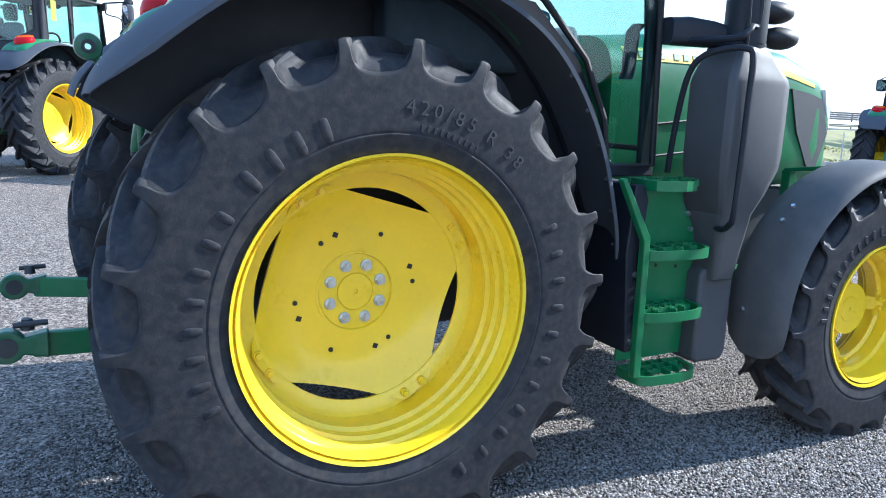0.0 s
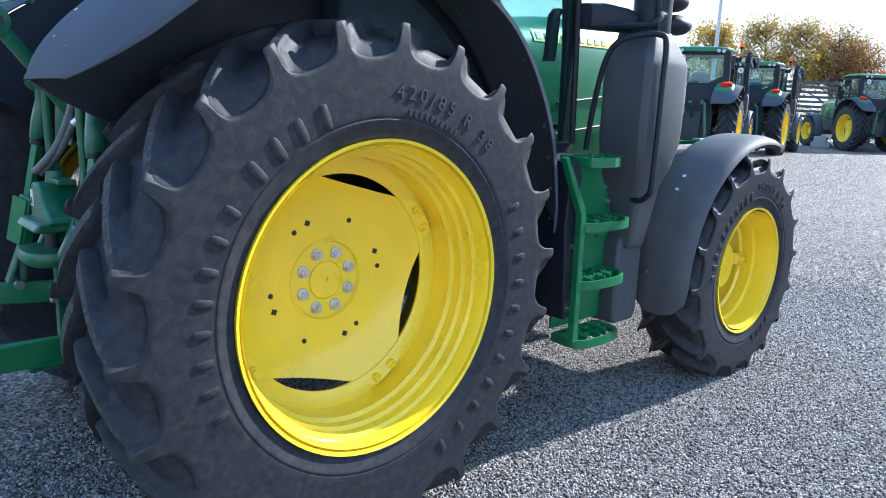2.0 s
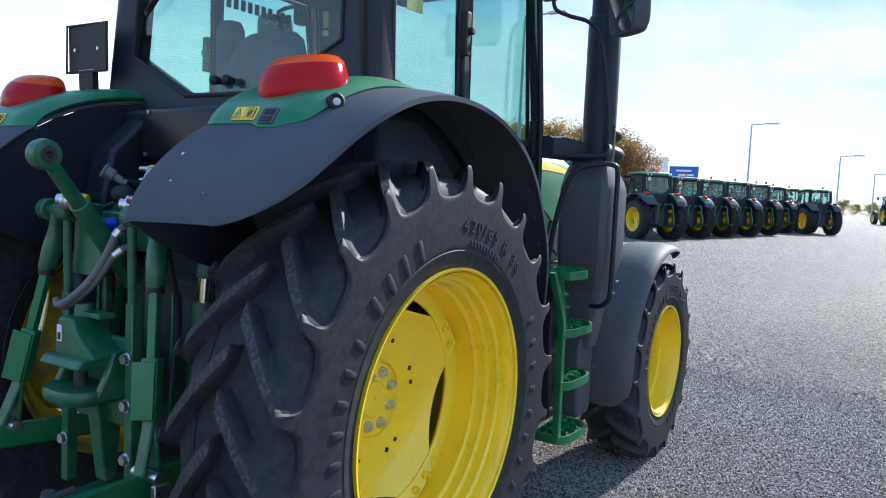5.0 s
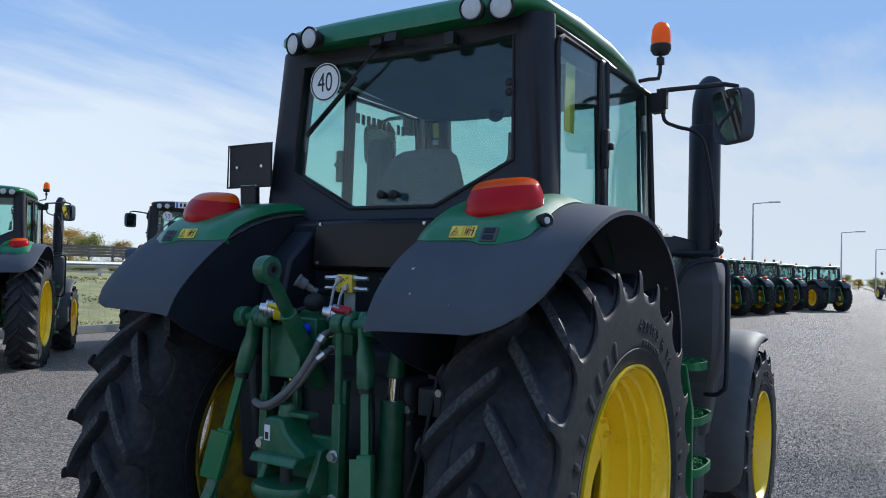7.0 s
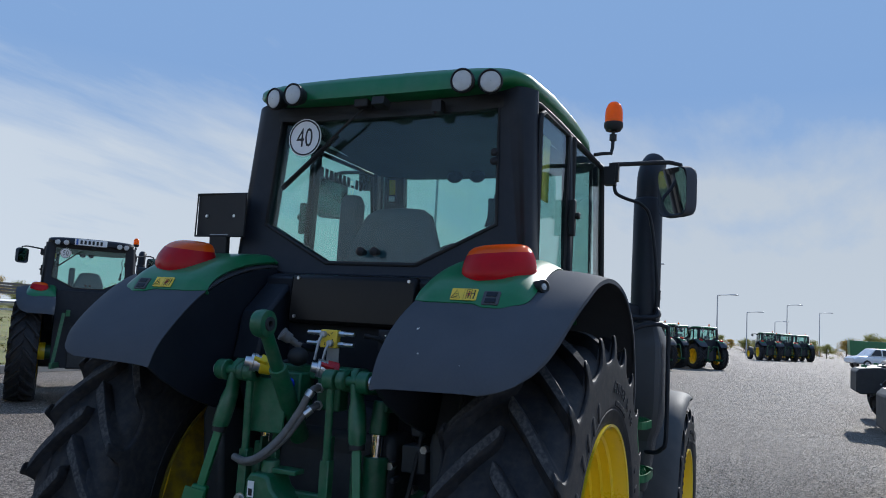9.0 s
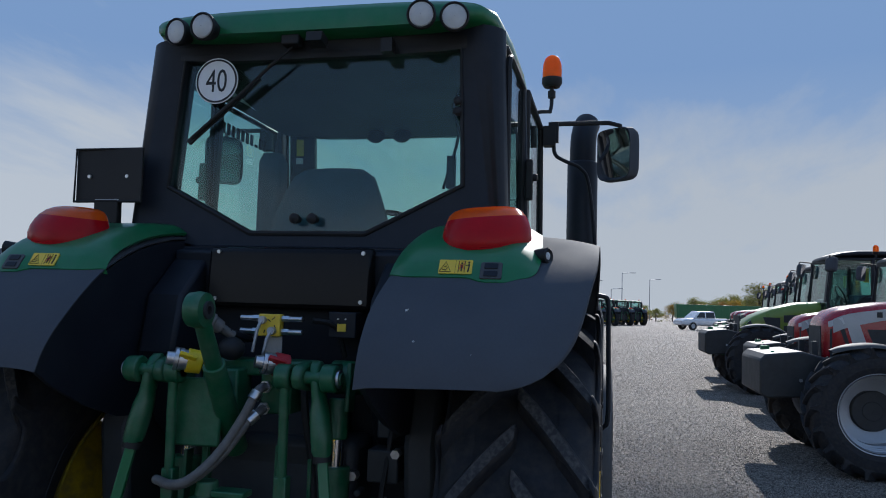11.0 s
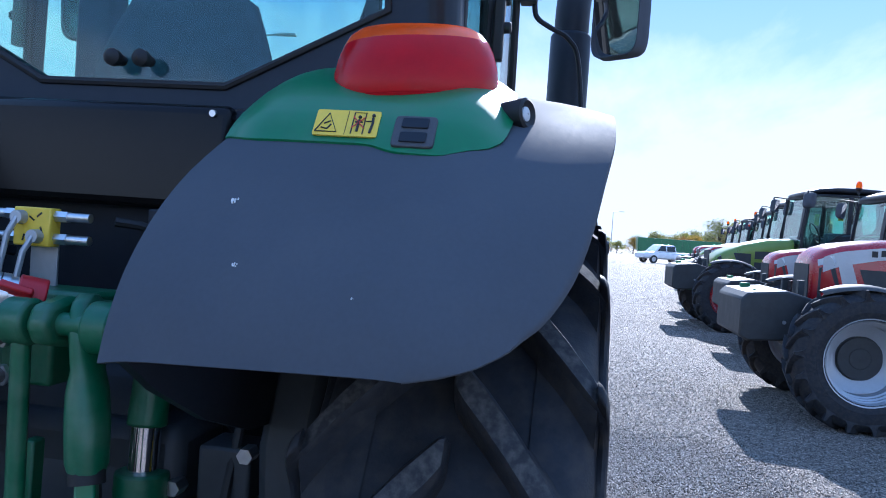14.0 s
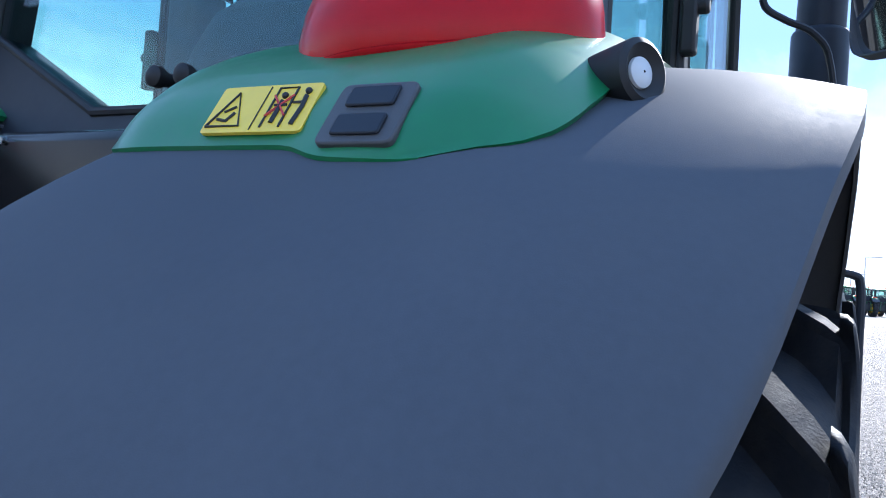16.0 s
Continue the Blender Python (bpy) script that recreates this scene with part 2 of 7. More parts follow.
CONCRETE = paint("concrete", (0.34, 0.33, 0.31), 0.9, vary=0.2, scale=2, fine=40)
BLUE_SIGN = paint("blue_sign_sheet", (0.03, 0.12, 0.45), 0.4, vary=0.05)
BARK = paint("bark", (0.10, 0.075, 0.055), 0.9, vary=0.3, scale=9)


def ground_mat():
    m = bpy.data.materials.new("grey_chippings")
    m.use_nodes = True
    n, l = m.node_tree.nodes, m.node_tree.links
    b = n["Principled BSDF"]
    b.inputs["Roughness"].default_value, b.inputs["Specular IOR Level"].default_value = 0.72, 0.22
    tc = n.new("ShaderNodeTexCoord")
    vor, vor2, big, mid = n.new("ShaderNodeTexVoronoi"), n.new("ShaderNodeTexVoronoi"), n.new("ShaderNodeTexNoise"), n.new("ShaderNodeTexNoise")
    vor.inputs["Scale"].default_value, vor2.inputs["Scale"].default_value = 105.0, 190.0
    big.inputs["Scale"].default_value, big.inputs["Detail"].default_value = 0.35, 5.0
    mid.inputs["Scale"].default_value, mid.inputs["Detail"].default_value = 42.0, 4.0
    for t in (vor, vor2, big, mid):
        l.new(tc.outputs["Object"], t.inputs[0])
    hsv = n.new("ShaderNodeSeparateColor")
    l.new(vor.outputs["Color"], hsv.inputs[0])
    stone = n.new("ShaderNodeMapRange")
    stone.inputs["To Min"].default_value, stone.inputs["To Max"].default_value = 0.025, 0.53
    l.new(hsv.outputs[0], stone.inputs[0])
    blot = n.new("ShaderNodeMapRange")
    blot.inputs["From Min"].default_value, blot.inputs["From Max"].default_value = 0.3, 0.7
    blot.inputs["To Min"].default_value, blot.inputs["To Max"].default_value = 0.93, 1.07
    l.new(big.outputs[0], blot.inputs[0])
    blot2 = n.new("ShaderNodeMapRange")
    blot2.inputs["From Min"].default_value, blot2.inputs["From Max"].default_value = 0.3, 0.7
    blot2.inputs["To Min"].default_value, blot2.inputs["To Max"].default_value = 0.55, 1.45
    l.new(mid.outputs[0], blot2.inputs[0])
    vor3, clump, csep, m3 = n.new("ShaderNodeTexVoronoi"), n.new("ShaderNodeMapRange"), n.new("ShaderNodeSeparateColor"), n.new("ShaderNodeMath")
    vor3.inputs["Scale"].default_value = 36.0
    clump.inputs["To Min"].default_value, clump.inputs["To Max"].default_value = 0.60, 1.40
    l.new(tc.outputs["Object"], vor3.inputs[0]), l.new(vor3.outputs["Color"], csep.inputs[0]), l.new(csep.outputs[1], clump.inputs[0])
    m1, m2 = n.new("ShaderNodeMath"), n.new("ShaderNodeMath")
    m1.operation = m2.operation = m3.operation = "MULTIPLY"
    l.new(stone.outputs[0], m1.inputs[0]), l.new(blot.outputs[0], m1.inputs[1])
    l.new(m1.outputs[0], m2.inputs[0]), l.new(blot2.outputs[0], m2.inputs[1])
    col = n.new("ShaderNodeMixRGB")
    col.blend_type, col.inputs[0].default_value, col.inputs[1].default_value = "MULTIPLY", 1.0, (1.04, 0.885, 0.745, 1)
    l.new(m2.outputs[0], m3.inputs[0]), l.new(clump.outputs[0], m3.inputs[1]), l.new(m3.outputs[0], col.inputs[2]), l.new(col.outputs[0], b.inputs["Base Color"])
    h = n.new("ShaderNodeMath")
    h.operation = "ADD"
    l.new(vor.outputs["Distance"], h.inputs[0]), l.new(vor2.outputs["Distance"], h.inputs[1])
    bp = n.new("ShaderNodeBump")
    bp.inputs["Strength"].default_value, bp.inputs["Distance"].default_value, bp.invert = 1.0, 0.014, True
    l.new(h.outputs[0], bp.inputs["Height"]), l.new(bp.outputs[0], b.inputs["Normal"])
    return m


CHIPPINGS = ground_mat()

# ---- mesh building ----
class Geo:
    """Collects vertices and faces; every method adds one solid or sheet."""

    def __init__(self):
        self.v, self.f = [], []

    def add(self, vs, fs):
        k = len(self.v)
        self.v += [tuple(p) for p in vs]
        self.f += [tuple(i + k for i in q) for q in fs]
        return self

    def box(self, c, s, rot=None):
        x, y, z = s[0] / 2, s[1] / 2, s[2] / 2
        vs = [Vector(p) for p in ((-x, -y, -z), (x, -y, -z), (x, y, -z), (-x, y, -z), (-x, -y, z), (x, -y, z), (x, y, z), (-x, y, z))]
        r = Euler([radians(a) for a in rot]).to_matrix() if rot else Matrix.Identity(3)
        return self.add([r @ p + Vector(c) for p in vs], [(3, 2, 1, 0), (4, 5, 6, 7), (0, 1, 5, 4), (1, 2, 6, 5), (2, 3, 7, 6), (3, 0, 4, 7)])

    def bar(self, p0, p1, w, h, up=(0, 0, 1)):
        """A rectangular bar from p0 to p1: w across, h along up."""
        p0, p1 = Vector(p0), Vector(p1)
        d = (p1 - p0).normalized()
        a = d.cross(Vector(up)).normalized()
        u = a.cross(d)
        q = [a * sx * w / 2 + u * sz * h / 2 for sx, sz in ((-1, -1), (1, -1), (1, 1), (-1, 1))]
        return self.add([p0 + k for k in q] + [p1 + k for k in q], [(3, 2, 1, 0), (4, 5, 6, 7), (0, 1, 5, 4), (1, 2, 6, 5), (2, 3, 7, 6), (3, 0, 4, 7)])

    def cyl(self, p0, p1, r0, r1=None, seg=16):
        r1 = r0 if r1 is None else r1
        p0, p1 = Vector(p0), Vector(p1)
        q = (p1 - p0).to_track_quat("Z", "Y")
        ring = [q @ Vector((math.cos(2 * math.pi * k / seg), math.sin(2 * math.pi * k / seg), 0)) for k in range(seg)]
        vs = [p0 + p * r0 for p in ring] + [p1 + p * r1 for p in ring]
        fs = [(k, (k + 1) % seg, seg + (k + 1) % seg, seg + k) for k in range(seg)]
        return self.add(vs, fs + [tuple(range(seg - 1, -1, -1)), tuple(range(seg, 2 * seg))])

    def tube(self, pts, r, seg=8):
        pts = [Vector(p) for p in pts]
        rs = r if isinstance(r, (list, tuple)) else [r] * len(pts)
        rings, last = [], None
        for k, p in enumerate(pts):
            d = (pts[min(k + 1, len(pts) - 1)] - pts[max(k - 1, 0)]).normalized()
            if last is None:
                a = d.orthogonal().normalized()
            else:
                a = (last - d * last.dot(d)).normalized()
            last, b = a, d.cross(a)
            rings.append([p + (a * math.cos(2 * math.pi * j / seg) + b * math.sin(2 * math.pi * j / seg)) * rs[k] for j in range(seg)])
        return self.loft(rings)

    def loft(self, rings, caps=True):
        n = len(rings[0])
        vs = [p for ring in rings for p in ring]
        fs = [(i * n + j, i * n + (j + 1) % n, (i + 1) * n + (j + 1) % n, (i + 1) * n + j) for i in range(len(rings) - 1) for j in range(n)]
        if caps:
            fs += [tuple(range(n - 1, -1, -1)), tuple((len(rings) - 1) * n + j for j in range(n))]
        return self.add(vs, fs)

    def lathe(self, profile, c, axis, seg=48, closed=False):
        """profile: (radius, way along the axis)."""
        c, ax = Vector(c), Vector(axis).normalized()
        q = ax.to_track_quat("Z", "Y")
        rings = []
        for r, w in profile:
            rings.append([c + ax * w + q @ Vector((r * math.cos(2 * math.pi * k / seg), r * math.sin(2 * math.pi * k / seg), 0)) for k in range(seg)])
        if closed:
            rings.append(rings[0])
        return self.loft(rings, caps=False)

    def prism(self, poly, plane, lo, hi):
        """poly: pairs in that plane ("xz", "xy" or "yz"), drawn out from lo to hi along the third axis."""
        put = {"xz": lambda a, b, c: (a, c, b), "xy": lambda a, b, c: (a, b, c), "yz": lambda a, b, c: (c, a, b)}[plane]
        n = len(poly)
        vs = [put(a, b, lo) for a, b in poly] + [put(a, b, hi) for a, b in poly]
        return self.add(vs, [(k, (k + 1) % n, n + (k + 1) % n, n + k) for k in range(n)] + [tuple(range(n - 1, -1, -1)), tuple(range(n, 2 * n))])

    def sheet(self, grid, thick):
        """A curved sheet through rows of points, with thickness on the side away from its normals."""
        R, C = len(grid), len(grid[0])
        P = [[Vector(p) for p in row] for row in grid]

        def normal(i, j):
            a = P[min(i + 1, R - 1)][j] - P[max(i - 1, 0)][j]
            b = P[i][min(j + 1, C - 1)] - P[i][max(j - 1, 0)]
            n = a.cross(b)
            return n.normalized() if n.length > 1e-9 else Vector((0, 0, 1))

        vs = [P[i][j] for i in range(R) for j in range(C)]
        vs += [P[i][j] - normal(i, j) * thick for i in range(R) for j in range(C)]
        k = R * C
        fs = []
        for i in range(R - 1):
            for j in range(C - 1):
                a, b, c, d = i * C + j, i * C + j + 1, (i + 1) * C + j + 1, (i + 1) * C + j
                fs += [(a, d, c, b), (k + a, k + b, k + c, k + d)]
        edge = [(i * C, (i + 1) * C) for i in range(R - 1)] + [((R - 1) * C + j, (R - 1) * C + j + 1) for j in range(C - 1)]
        edge += [((i + 1) * C + C - 1, i * C + C - 1) for i in range(R - 1)] + [(j + 1, j) for j in range(C - 1)]
        fs += [(a, b, k + b, k + a) for a, b in edge]
        return self.add(vs, fs)

    def ball(self, c, r, seg=12, rings=8):
        sx, sy, sz = r if isinstance(r, (list, tuple)) else (r, r, r)
        rows = []
        for i in range(rings + 1):
            a = -math.pi / 2 + math.pi * i / rings
            ca = max(math.cos(a), 0.02)
            rows.append([Vector(c) + Vector((sx * ca * math.cos(2 * math.pi * k / seg), sy * ca * math.sin(2 * math.pi * k / seg), sz * math.sin(a))) for k in range(seg)])
        return self.loft(rows)


def rounded(hx, hy, n=24, power=4.0):
    """A rounded rectangle about the origin."""
    out = []
    for k in range(n):
        a = 2 * math.pi * (k + 0.5) / n
        c, s = math.cos(a), math.sin(a)
        out.append((hx * math.copysign(abs(c) ** (2 / power), c), hy * math.copysign(abs(s) ** (2 / power), s)))
    return out


def smooth_path(pts, steps=6):
    """Points along a soft curve through the given ones."""
    P = [Vector(p) for p in pts]
    out = []
    for k in range(len(P) - 1):
        a, b, c, d = P[max(k - 1, 0)], P[k], P[k + 1], P[min(k + 2, len(P) - 1)]
        for s in range(steps):
            t = s / steps
            out.append(0.5 * ((2 * b) + (c - a) * t + (2 * a - 5 * b + 4 * c - d) * t * t + (3 * b - a - 3 * c + d) * t ** 3))
    return out + [P[-1]]


def smooth1(table, x, width):
    """The table's curve with its corners rounded over width."""
    w = max(0.2, min(width, 0.8 * (table[-1][0] - x) + 0.2))
    return sum(k * curve1(table, x + d * w) for k, d in ((0.11, -1.0), (0.22, -0.5), (0.34, 0.0), (0.22, 0.5), (0.11, 1.0)))


def curve1(table, x):
    """A value read from a table of (x, value), x rising."""
    xs, ys = zip(*table)
    return float(np.interp(x, xs, ys))


def mesh_of(name, geo, mat, angle=35):
    me = bpy.data.meshes.new(name)
    me.from_pydata([tuple(p) for p in geo.v], [], geo.f)
    bm = bmesh.new()
    bm.from_mesh(me)
    bmesh.ops.recalc_face_normals(bm, faces=bm.faces)
    bm.to_mesh(me)
    bm.free()
    me.materials.append(mat)
    me.polygons.foreach_set("use_smooth", [True] * len(me.polygons))
    me.set_sharp_from_angle(angle=radians(angle))
    return me


def part(name, geo, mat, parent, label="", bevel=0.0, angle=35):
    ob = new(name, mesh_of(name, geo, mat, angle))
    ob.parent = parent
    if bevel:
        md = ob.modifiers.new("edges", "BEVEL")
        md.width, md.segments, md.limit_method, md.angle_limit = bevel, 2, "ANGLE", radians(40)
    return tagged(ob, label)


def thing(name, label, category, group="", at=None):
    e = new(name)
    e.empty_display_size = 0.2
    if at is not None:
        e.matrix_world = at
    return tagged(e, label, category, group)


def letters(text, size, depth, space=1.0):
    """The raised letters of a text as vertices and faces: x along the line, y up, z out."""
    cu = bpy.data.curves.new("text", "FONT")
    cu.body, cu.size, cu.extrude, cu.align_x, cu.resolution_u, cu.space_character = text, size, depth / 2, "CENTER", 3, space
    ob = bpy.data.objects.new("text", cu)
    scene.collection.objects.link(ob)
    me = bpy.data.meshes.new_from_object(ob.evaluated_get(bpy.context.evaluated_depsgraph_get()))
    vs, fs = [Vector(v.co) for v in me.vertices], [tuple(p.vertices) for p in me.polygons]
    bpy.data.objects.remove(ob), bpy.data.curves.remove(cu), bpy.data.meshes.remove(me)
    return vs, fs

# ---- wheels ----
def tyre_carcass(R, rr, H, axle, lug_h, fine=True):
    """The smooth body of a farm tyre about the origin, axis y; flattened where it stands."""
    g = Geo()
    base = R - lug_h
    if fine:
        half = [(rr - 0.012, 0.86), (rr + 0.02, 0.955), (rr + 0.05, 0.975), (rr + 0.055, 0.99), (rr + 0.062, 0.993), (rr + 0.064, 0.985), (rr + 0.069, 0.985), (rr + 0.071, 0.992), (rr + 0.075, 0.95), (rr + (base - rr) * 0.66, 0.90), (rr + (base - rr) * 0.80, 0.80), (rr + (base - rr) * 0.93, 0.68), (base - 0.004, 0.60), (base, 0.3)]
    else:
        half = [(rr - 0.012, 0.86), (rr + 0.02, 0.955), (rr + 0.05, 0.975), (rr + 0.055, 0.99), (rr + 0.062, 0.993), (rr + 0.064, 0.985), (rr + 0.069, 0.985), (rr + 0.071, 0.995), (rr + (base - rr) * 0.45, 1.0), (rr + (base - rr) * 0.66, 0.99), (rr + (base - rr) * 0.72, 0.968), (rr + (base - rr) * 0.78, 0.915), (rr + (base - rr) * 0.86, 0.83), (rr + (base - rr) * 0.93, 0.74), (base - 0.004, 0.62), (base, 0.3)]
    prof = [(r, w * H) for r, w in half] + [(base + 0.002, 0.0)] + [(r, -w * H) for r, w in reversed(half)]
    g.lathe(prof, (0, 0, 0), (0, 1, 0), 88 if fine else 44)
    g.v = [(x, y, max(z, -axle + 0.002)) for x, y, z in g.v]
    return g


LUG_LINE = [(0.0, 0.07), (0.22, 0.27), (0.38, 0.42), (0.55, 0.59), (0.70, 0.74), (0.84, 0.88), (0.95, 0.985), (1.05, 1.0)]
LUG_TOP = [(0.0, 0.005), (0.22, 0.001), (0.55, 0.005), (0.70, 0.010), (0.84, 0.018), (0.95, 0.027)]
SCALLOP = [(0.0, 0.013), (0.010, 0.014), (0.0130, 0.022), (0.0150, 0.045), (0.0185, 0.066), (0.025, 0.086), (0.036, 0.100), (0.050, 0.108), (0.064, 0.113), (0.084, 0.116), (0.1007, 0.117)]


def tyre_side(g, R, rr, H, out, sweep, lug_h, lugs, phase, axle):
    """The outer skin of one side: side wall, the scalloped rim between the lug ends, and the hollows behind it."""
    s, base = R / 0.84, R - lug_h
    hp = math.pi * (R - 0.135 * s) / lugs / s
    face = [(rr + 0.0705, 0.9925), (rr + 0.074, 0.996), (rr + (base - rr) * 0.45, 1.0), (R - 0.150 * s, 1.002), (R - 0.09 * s, 0.998), (R - 0.045 * s, 0.986), (R - 0.018 * s, 0.966)]
    cols = [0.0, 0.07, 0.105, 0.128, 0.14, 0.155, 0.185, 0.25, 0.34, 0.43, 0.54, 0.66, 0.82]
    cols = [-1.0] + [-c for c in reversed(cols[1:])] + cols
    grid = []
    for k in range(lugs):
        for c in cols:
            o = c * hp
            dep = float(np.interp(abs(o), [a for a, _ in SCALLOP], [b for _, b in SCALLOP])) * s
            mid = phase + 360.0 / lugs * (k + (0.5 if out[1] < 0 else 0.0) + c / 2)
            edge = R - dep
            low = face[0][0]
            pts = []
            for q in (0.0, 0.02, 0.10, 0.25, 0.42, 0.58, 0.72, 0.84, 0.92, 0.97, 1.0):
                r = low + (edge - low) * q
                pts.append((r, float(np.interp(r, [a for a, _ in face], [b for _, b in face]))))
            wr = pts[-1][1]
            pts[-1] = (edge, wr - 0.004)
            pts += [(edge + 0.005 * s, wr - 0.016), (edge + 0.007 * s, wr - 0.040), (edge + 0.006 * s, wr - 0.070)]
            lug = min(1.0, max(0.0, (0.046 - abs(o)) / 0.028))
            lug = lug * lug * (3 - 2 * lug)
            floor0 = edge + 0.006 * s
            for w, fl in ((0.90, 0.42), (0.83, 0.70), (0.74, 0.90), (0.62, 1.0), (0.50, 1.04)):
                hollow = min(floor0 + (base - floor0) * fl, max(base, floor0)) if floor0 < base else base + (floor0 - base) * max(0.0, 1 - fl)
                top = R - float(np.interp(w, [a for a, _ in LUG_TOP], [b for _, b in LUG_TOP])) - 0.008
                pts.append((hollow + (top - hollow) * lug * (1 if w > 0.52 else 0.6), w))
            row = []
            for r, w in pts:
                sh = 0.008 * s / R * min(1.0, max(0.0, (R - r) / s - 0.03) / 0.10)
                turn = -radians(sweep) * (1 - float(np.interp(w, [a for a, _ in LUG_LINE], [b for _, b in LUG_LINE]))) if w < 0.95 else 0.0
                a = radians(mid) + sh + turn
                row.append((r * math.cos(a), w * H * out[0], max(r * math.sin(a), -axle + 0.002)))
            grid.append(row)
    n, m = len(grid), len(grid[0])
    g.add([p for row in grid for p in row], [(i * m + j, ((i + 1) % n) * m + j, ((i + 1) % n) * m + j + 1, i * m + j + 1) if out[0] > 0 else (i * m + j + 1, ((i + 1) % n) * m + j + 1, ((i + 1) % n) * m + j, i * m + j) for i in range(n) for j in range(m - 1)])


def lug_geo(R, rr, H, out, sweep, lug_h, lugs, fine=True):
    """One lug with its shoulder end at angle 0 on the face at out * H: a curved bar and a buttress that fades into the side wall."""
    g = Geo()
    s, base = R / 0.84, R - lug_h
    st = [(-0.015, 0.05, R - 0.016, 0.014, 0.026), (0.0, 0.07, R - 0.005, 0.024, 0.033), (0.03, 0.10, R - 0.001, 0.030, 0.037), (0.08, 0.15, R, 0.032, 0.039), (0.22, 0.27, R - 0.001, 0.032, 0.040), (0.38, 0.42, R - 0.002, 0.031, 0.041), (0.55, 0.59, R - 0.005, 0.030, 0.042), (0.70, 0.74, R - 0.010, 0.028, 0.042), (0.84, 0.88, R - 0.018, 0.024, 0.040), (0.95, 0.985, R - 0.030, 0.018, 0.034)]
    if not fine:
        st = [st[k] for k in (0, 2, 4, 6, 8, 9)]
    rings = []
    for q, sw, top, ht, hf in st:
        w = q * H * out
        th = -radians(sweep) * (1 - sw)
        foot = float(np.interp(abs(q), [0, 0.3, 0.62, 0.82, 0.93, 1.0], [base, base, base - 0.004, rr + (base - rr) * 0.92, rr + (base - rr) * 0.80, rr + (base - rr) * 0.7])) - 0.006
        pts = []
        for off, r in ((-hf, foot), (-(ht * 0.8 + hf * 0.2), foot + (top - foot) * 0.5), (-ht, top - 0.006), (-ht * 0.75, top), (ht * 0.75, top), (ht, top - 0.006), (ht * 0.8 + hf * 0.2, foot + (top - foot) * 0.5), (hf, foot)):
            a = th + off * s / r
            pts.append((r * math.cos(a), w, r * math.sin(a)))
        rings.append(pts)
    g.loft(rings)
    g.bar = len(g.f)
    if fine:
        return g
    hp = math.pi * (R - 0.135 * s) / lugs / s
    lv = [(R - 0.158 * s, hp * 1.03, 0.008), (R - 0.150 * s, hp * 0.86, 0.008), (R - 0.143 * s, 0.062, 0.008), (R - 0.134 * s, 0.048, 0.008), (R - 0.120 * s, 0.035, 0.007), (R - 0.100 * s, 0.026, 0.005), (R - 0.074 * s, 0.020, 0.003), (R - 0.052 * s, 0.017, 0.0), (R - 0.031 * s, 0.015, 0.0)]
    rings = []
    for w, k, ins in ((0.56, 1.22, 0.085), (0.68, 1.18, 0.045), (0.80, 1.12, 0.014), (0.90, 1.06, 0.002), (0.970, 0.985, 0.001), (1.003, 0.945, 0.003), (1.012, 0.90, 0.005), (1.010, 0.86, 0.007), (0.999, 0.79, 0.010)):
        # the foot of the buttress sinks into the side wall
        sink = [min(w, 0.962), min(w, 0.990)] + [w] * (len(lv) - 2)
        left = [(r - ins, -hw * k * s + sh * s, q) for (r, hw, sh), q in zip(lv, sink)]
        right = [(r - ins, hw * k * s + sh * s, q) for (r, hw, sh), q in reversed(list(zip(lv, sink)))]
        rings.append([(r * math.cos(o / r), q * H * out, r * math.sin(o / r)) for r, o, q in left + right])
    g.loft(rings)
    return g


def lug_angles(lugs, phase):
    return [(row, phase + 360.0 / lugs * (k + (0.5 if row < 0 else 0.0))) for row in (1, -1) for k in range(lugs)]


def rim_geo(rr, lip, plain=False):
    """The rim: lip, bead seat, stepped barrel and the far lip; a closed profile with sheet thickness."""
    out = [(rr - 0.004, lip), (rr + 0.006, lip + 0.003), (rr + 0.004, lip - 0.012), (rr - 0.012, lip - 0.02)]
    inner = [(rr - 0.014, lip - 0.004), (rr - 0.022, lip - 0.026), (rr - 0.025, lip - 0.056), (rr - 0.038, lip - 0.064), (rr - 0.034, lip - 0.074), (rr - 0.036, lip - 0.098), (rr - 0.051, lip - 0.106), (rr - 0.046, lip - 0.117), (rr - 0.049, lip - 0.142), (rr - 0.064, lip - 0.150), (rr - 0.060, lip - 0.162), (rr - 0.066, lip - 0.215), (rr - 0.066, lip - 0.27), (rr - 0.045, lip - 0.30), (rr - 0.03, -lip + 0.02), (rr - 0.004, -lip)]
    if plain:
        inner = [(rr - 0.014, lip - 0.004), (rr - 0.020, lip - 0.026), (rr - 0.026, lip - 0.085), (rr - 0.031, lip - 0.110), (rr - 0.050, lip - 0.118), (rr - 0.054, lip - 0.16), (rr - 0.056, lip - 0.25), (rr - 0.03, -lip + 0.02), (rr - 0.004, -lip)]
    back = [(rr + 0.004, -lip), (rr - 0.018, -lip + 0.03), (rr - 0.050, lip - 0.27), (rr - 0.040, lip - 0.15), (rr - 0.016, lip - 0.06)]
    return out, inner + back


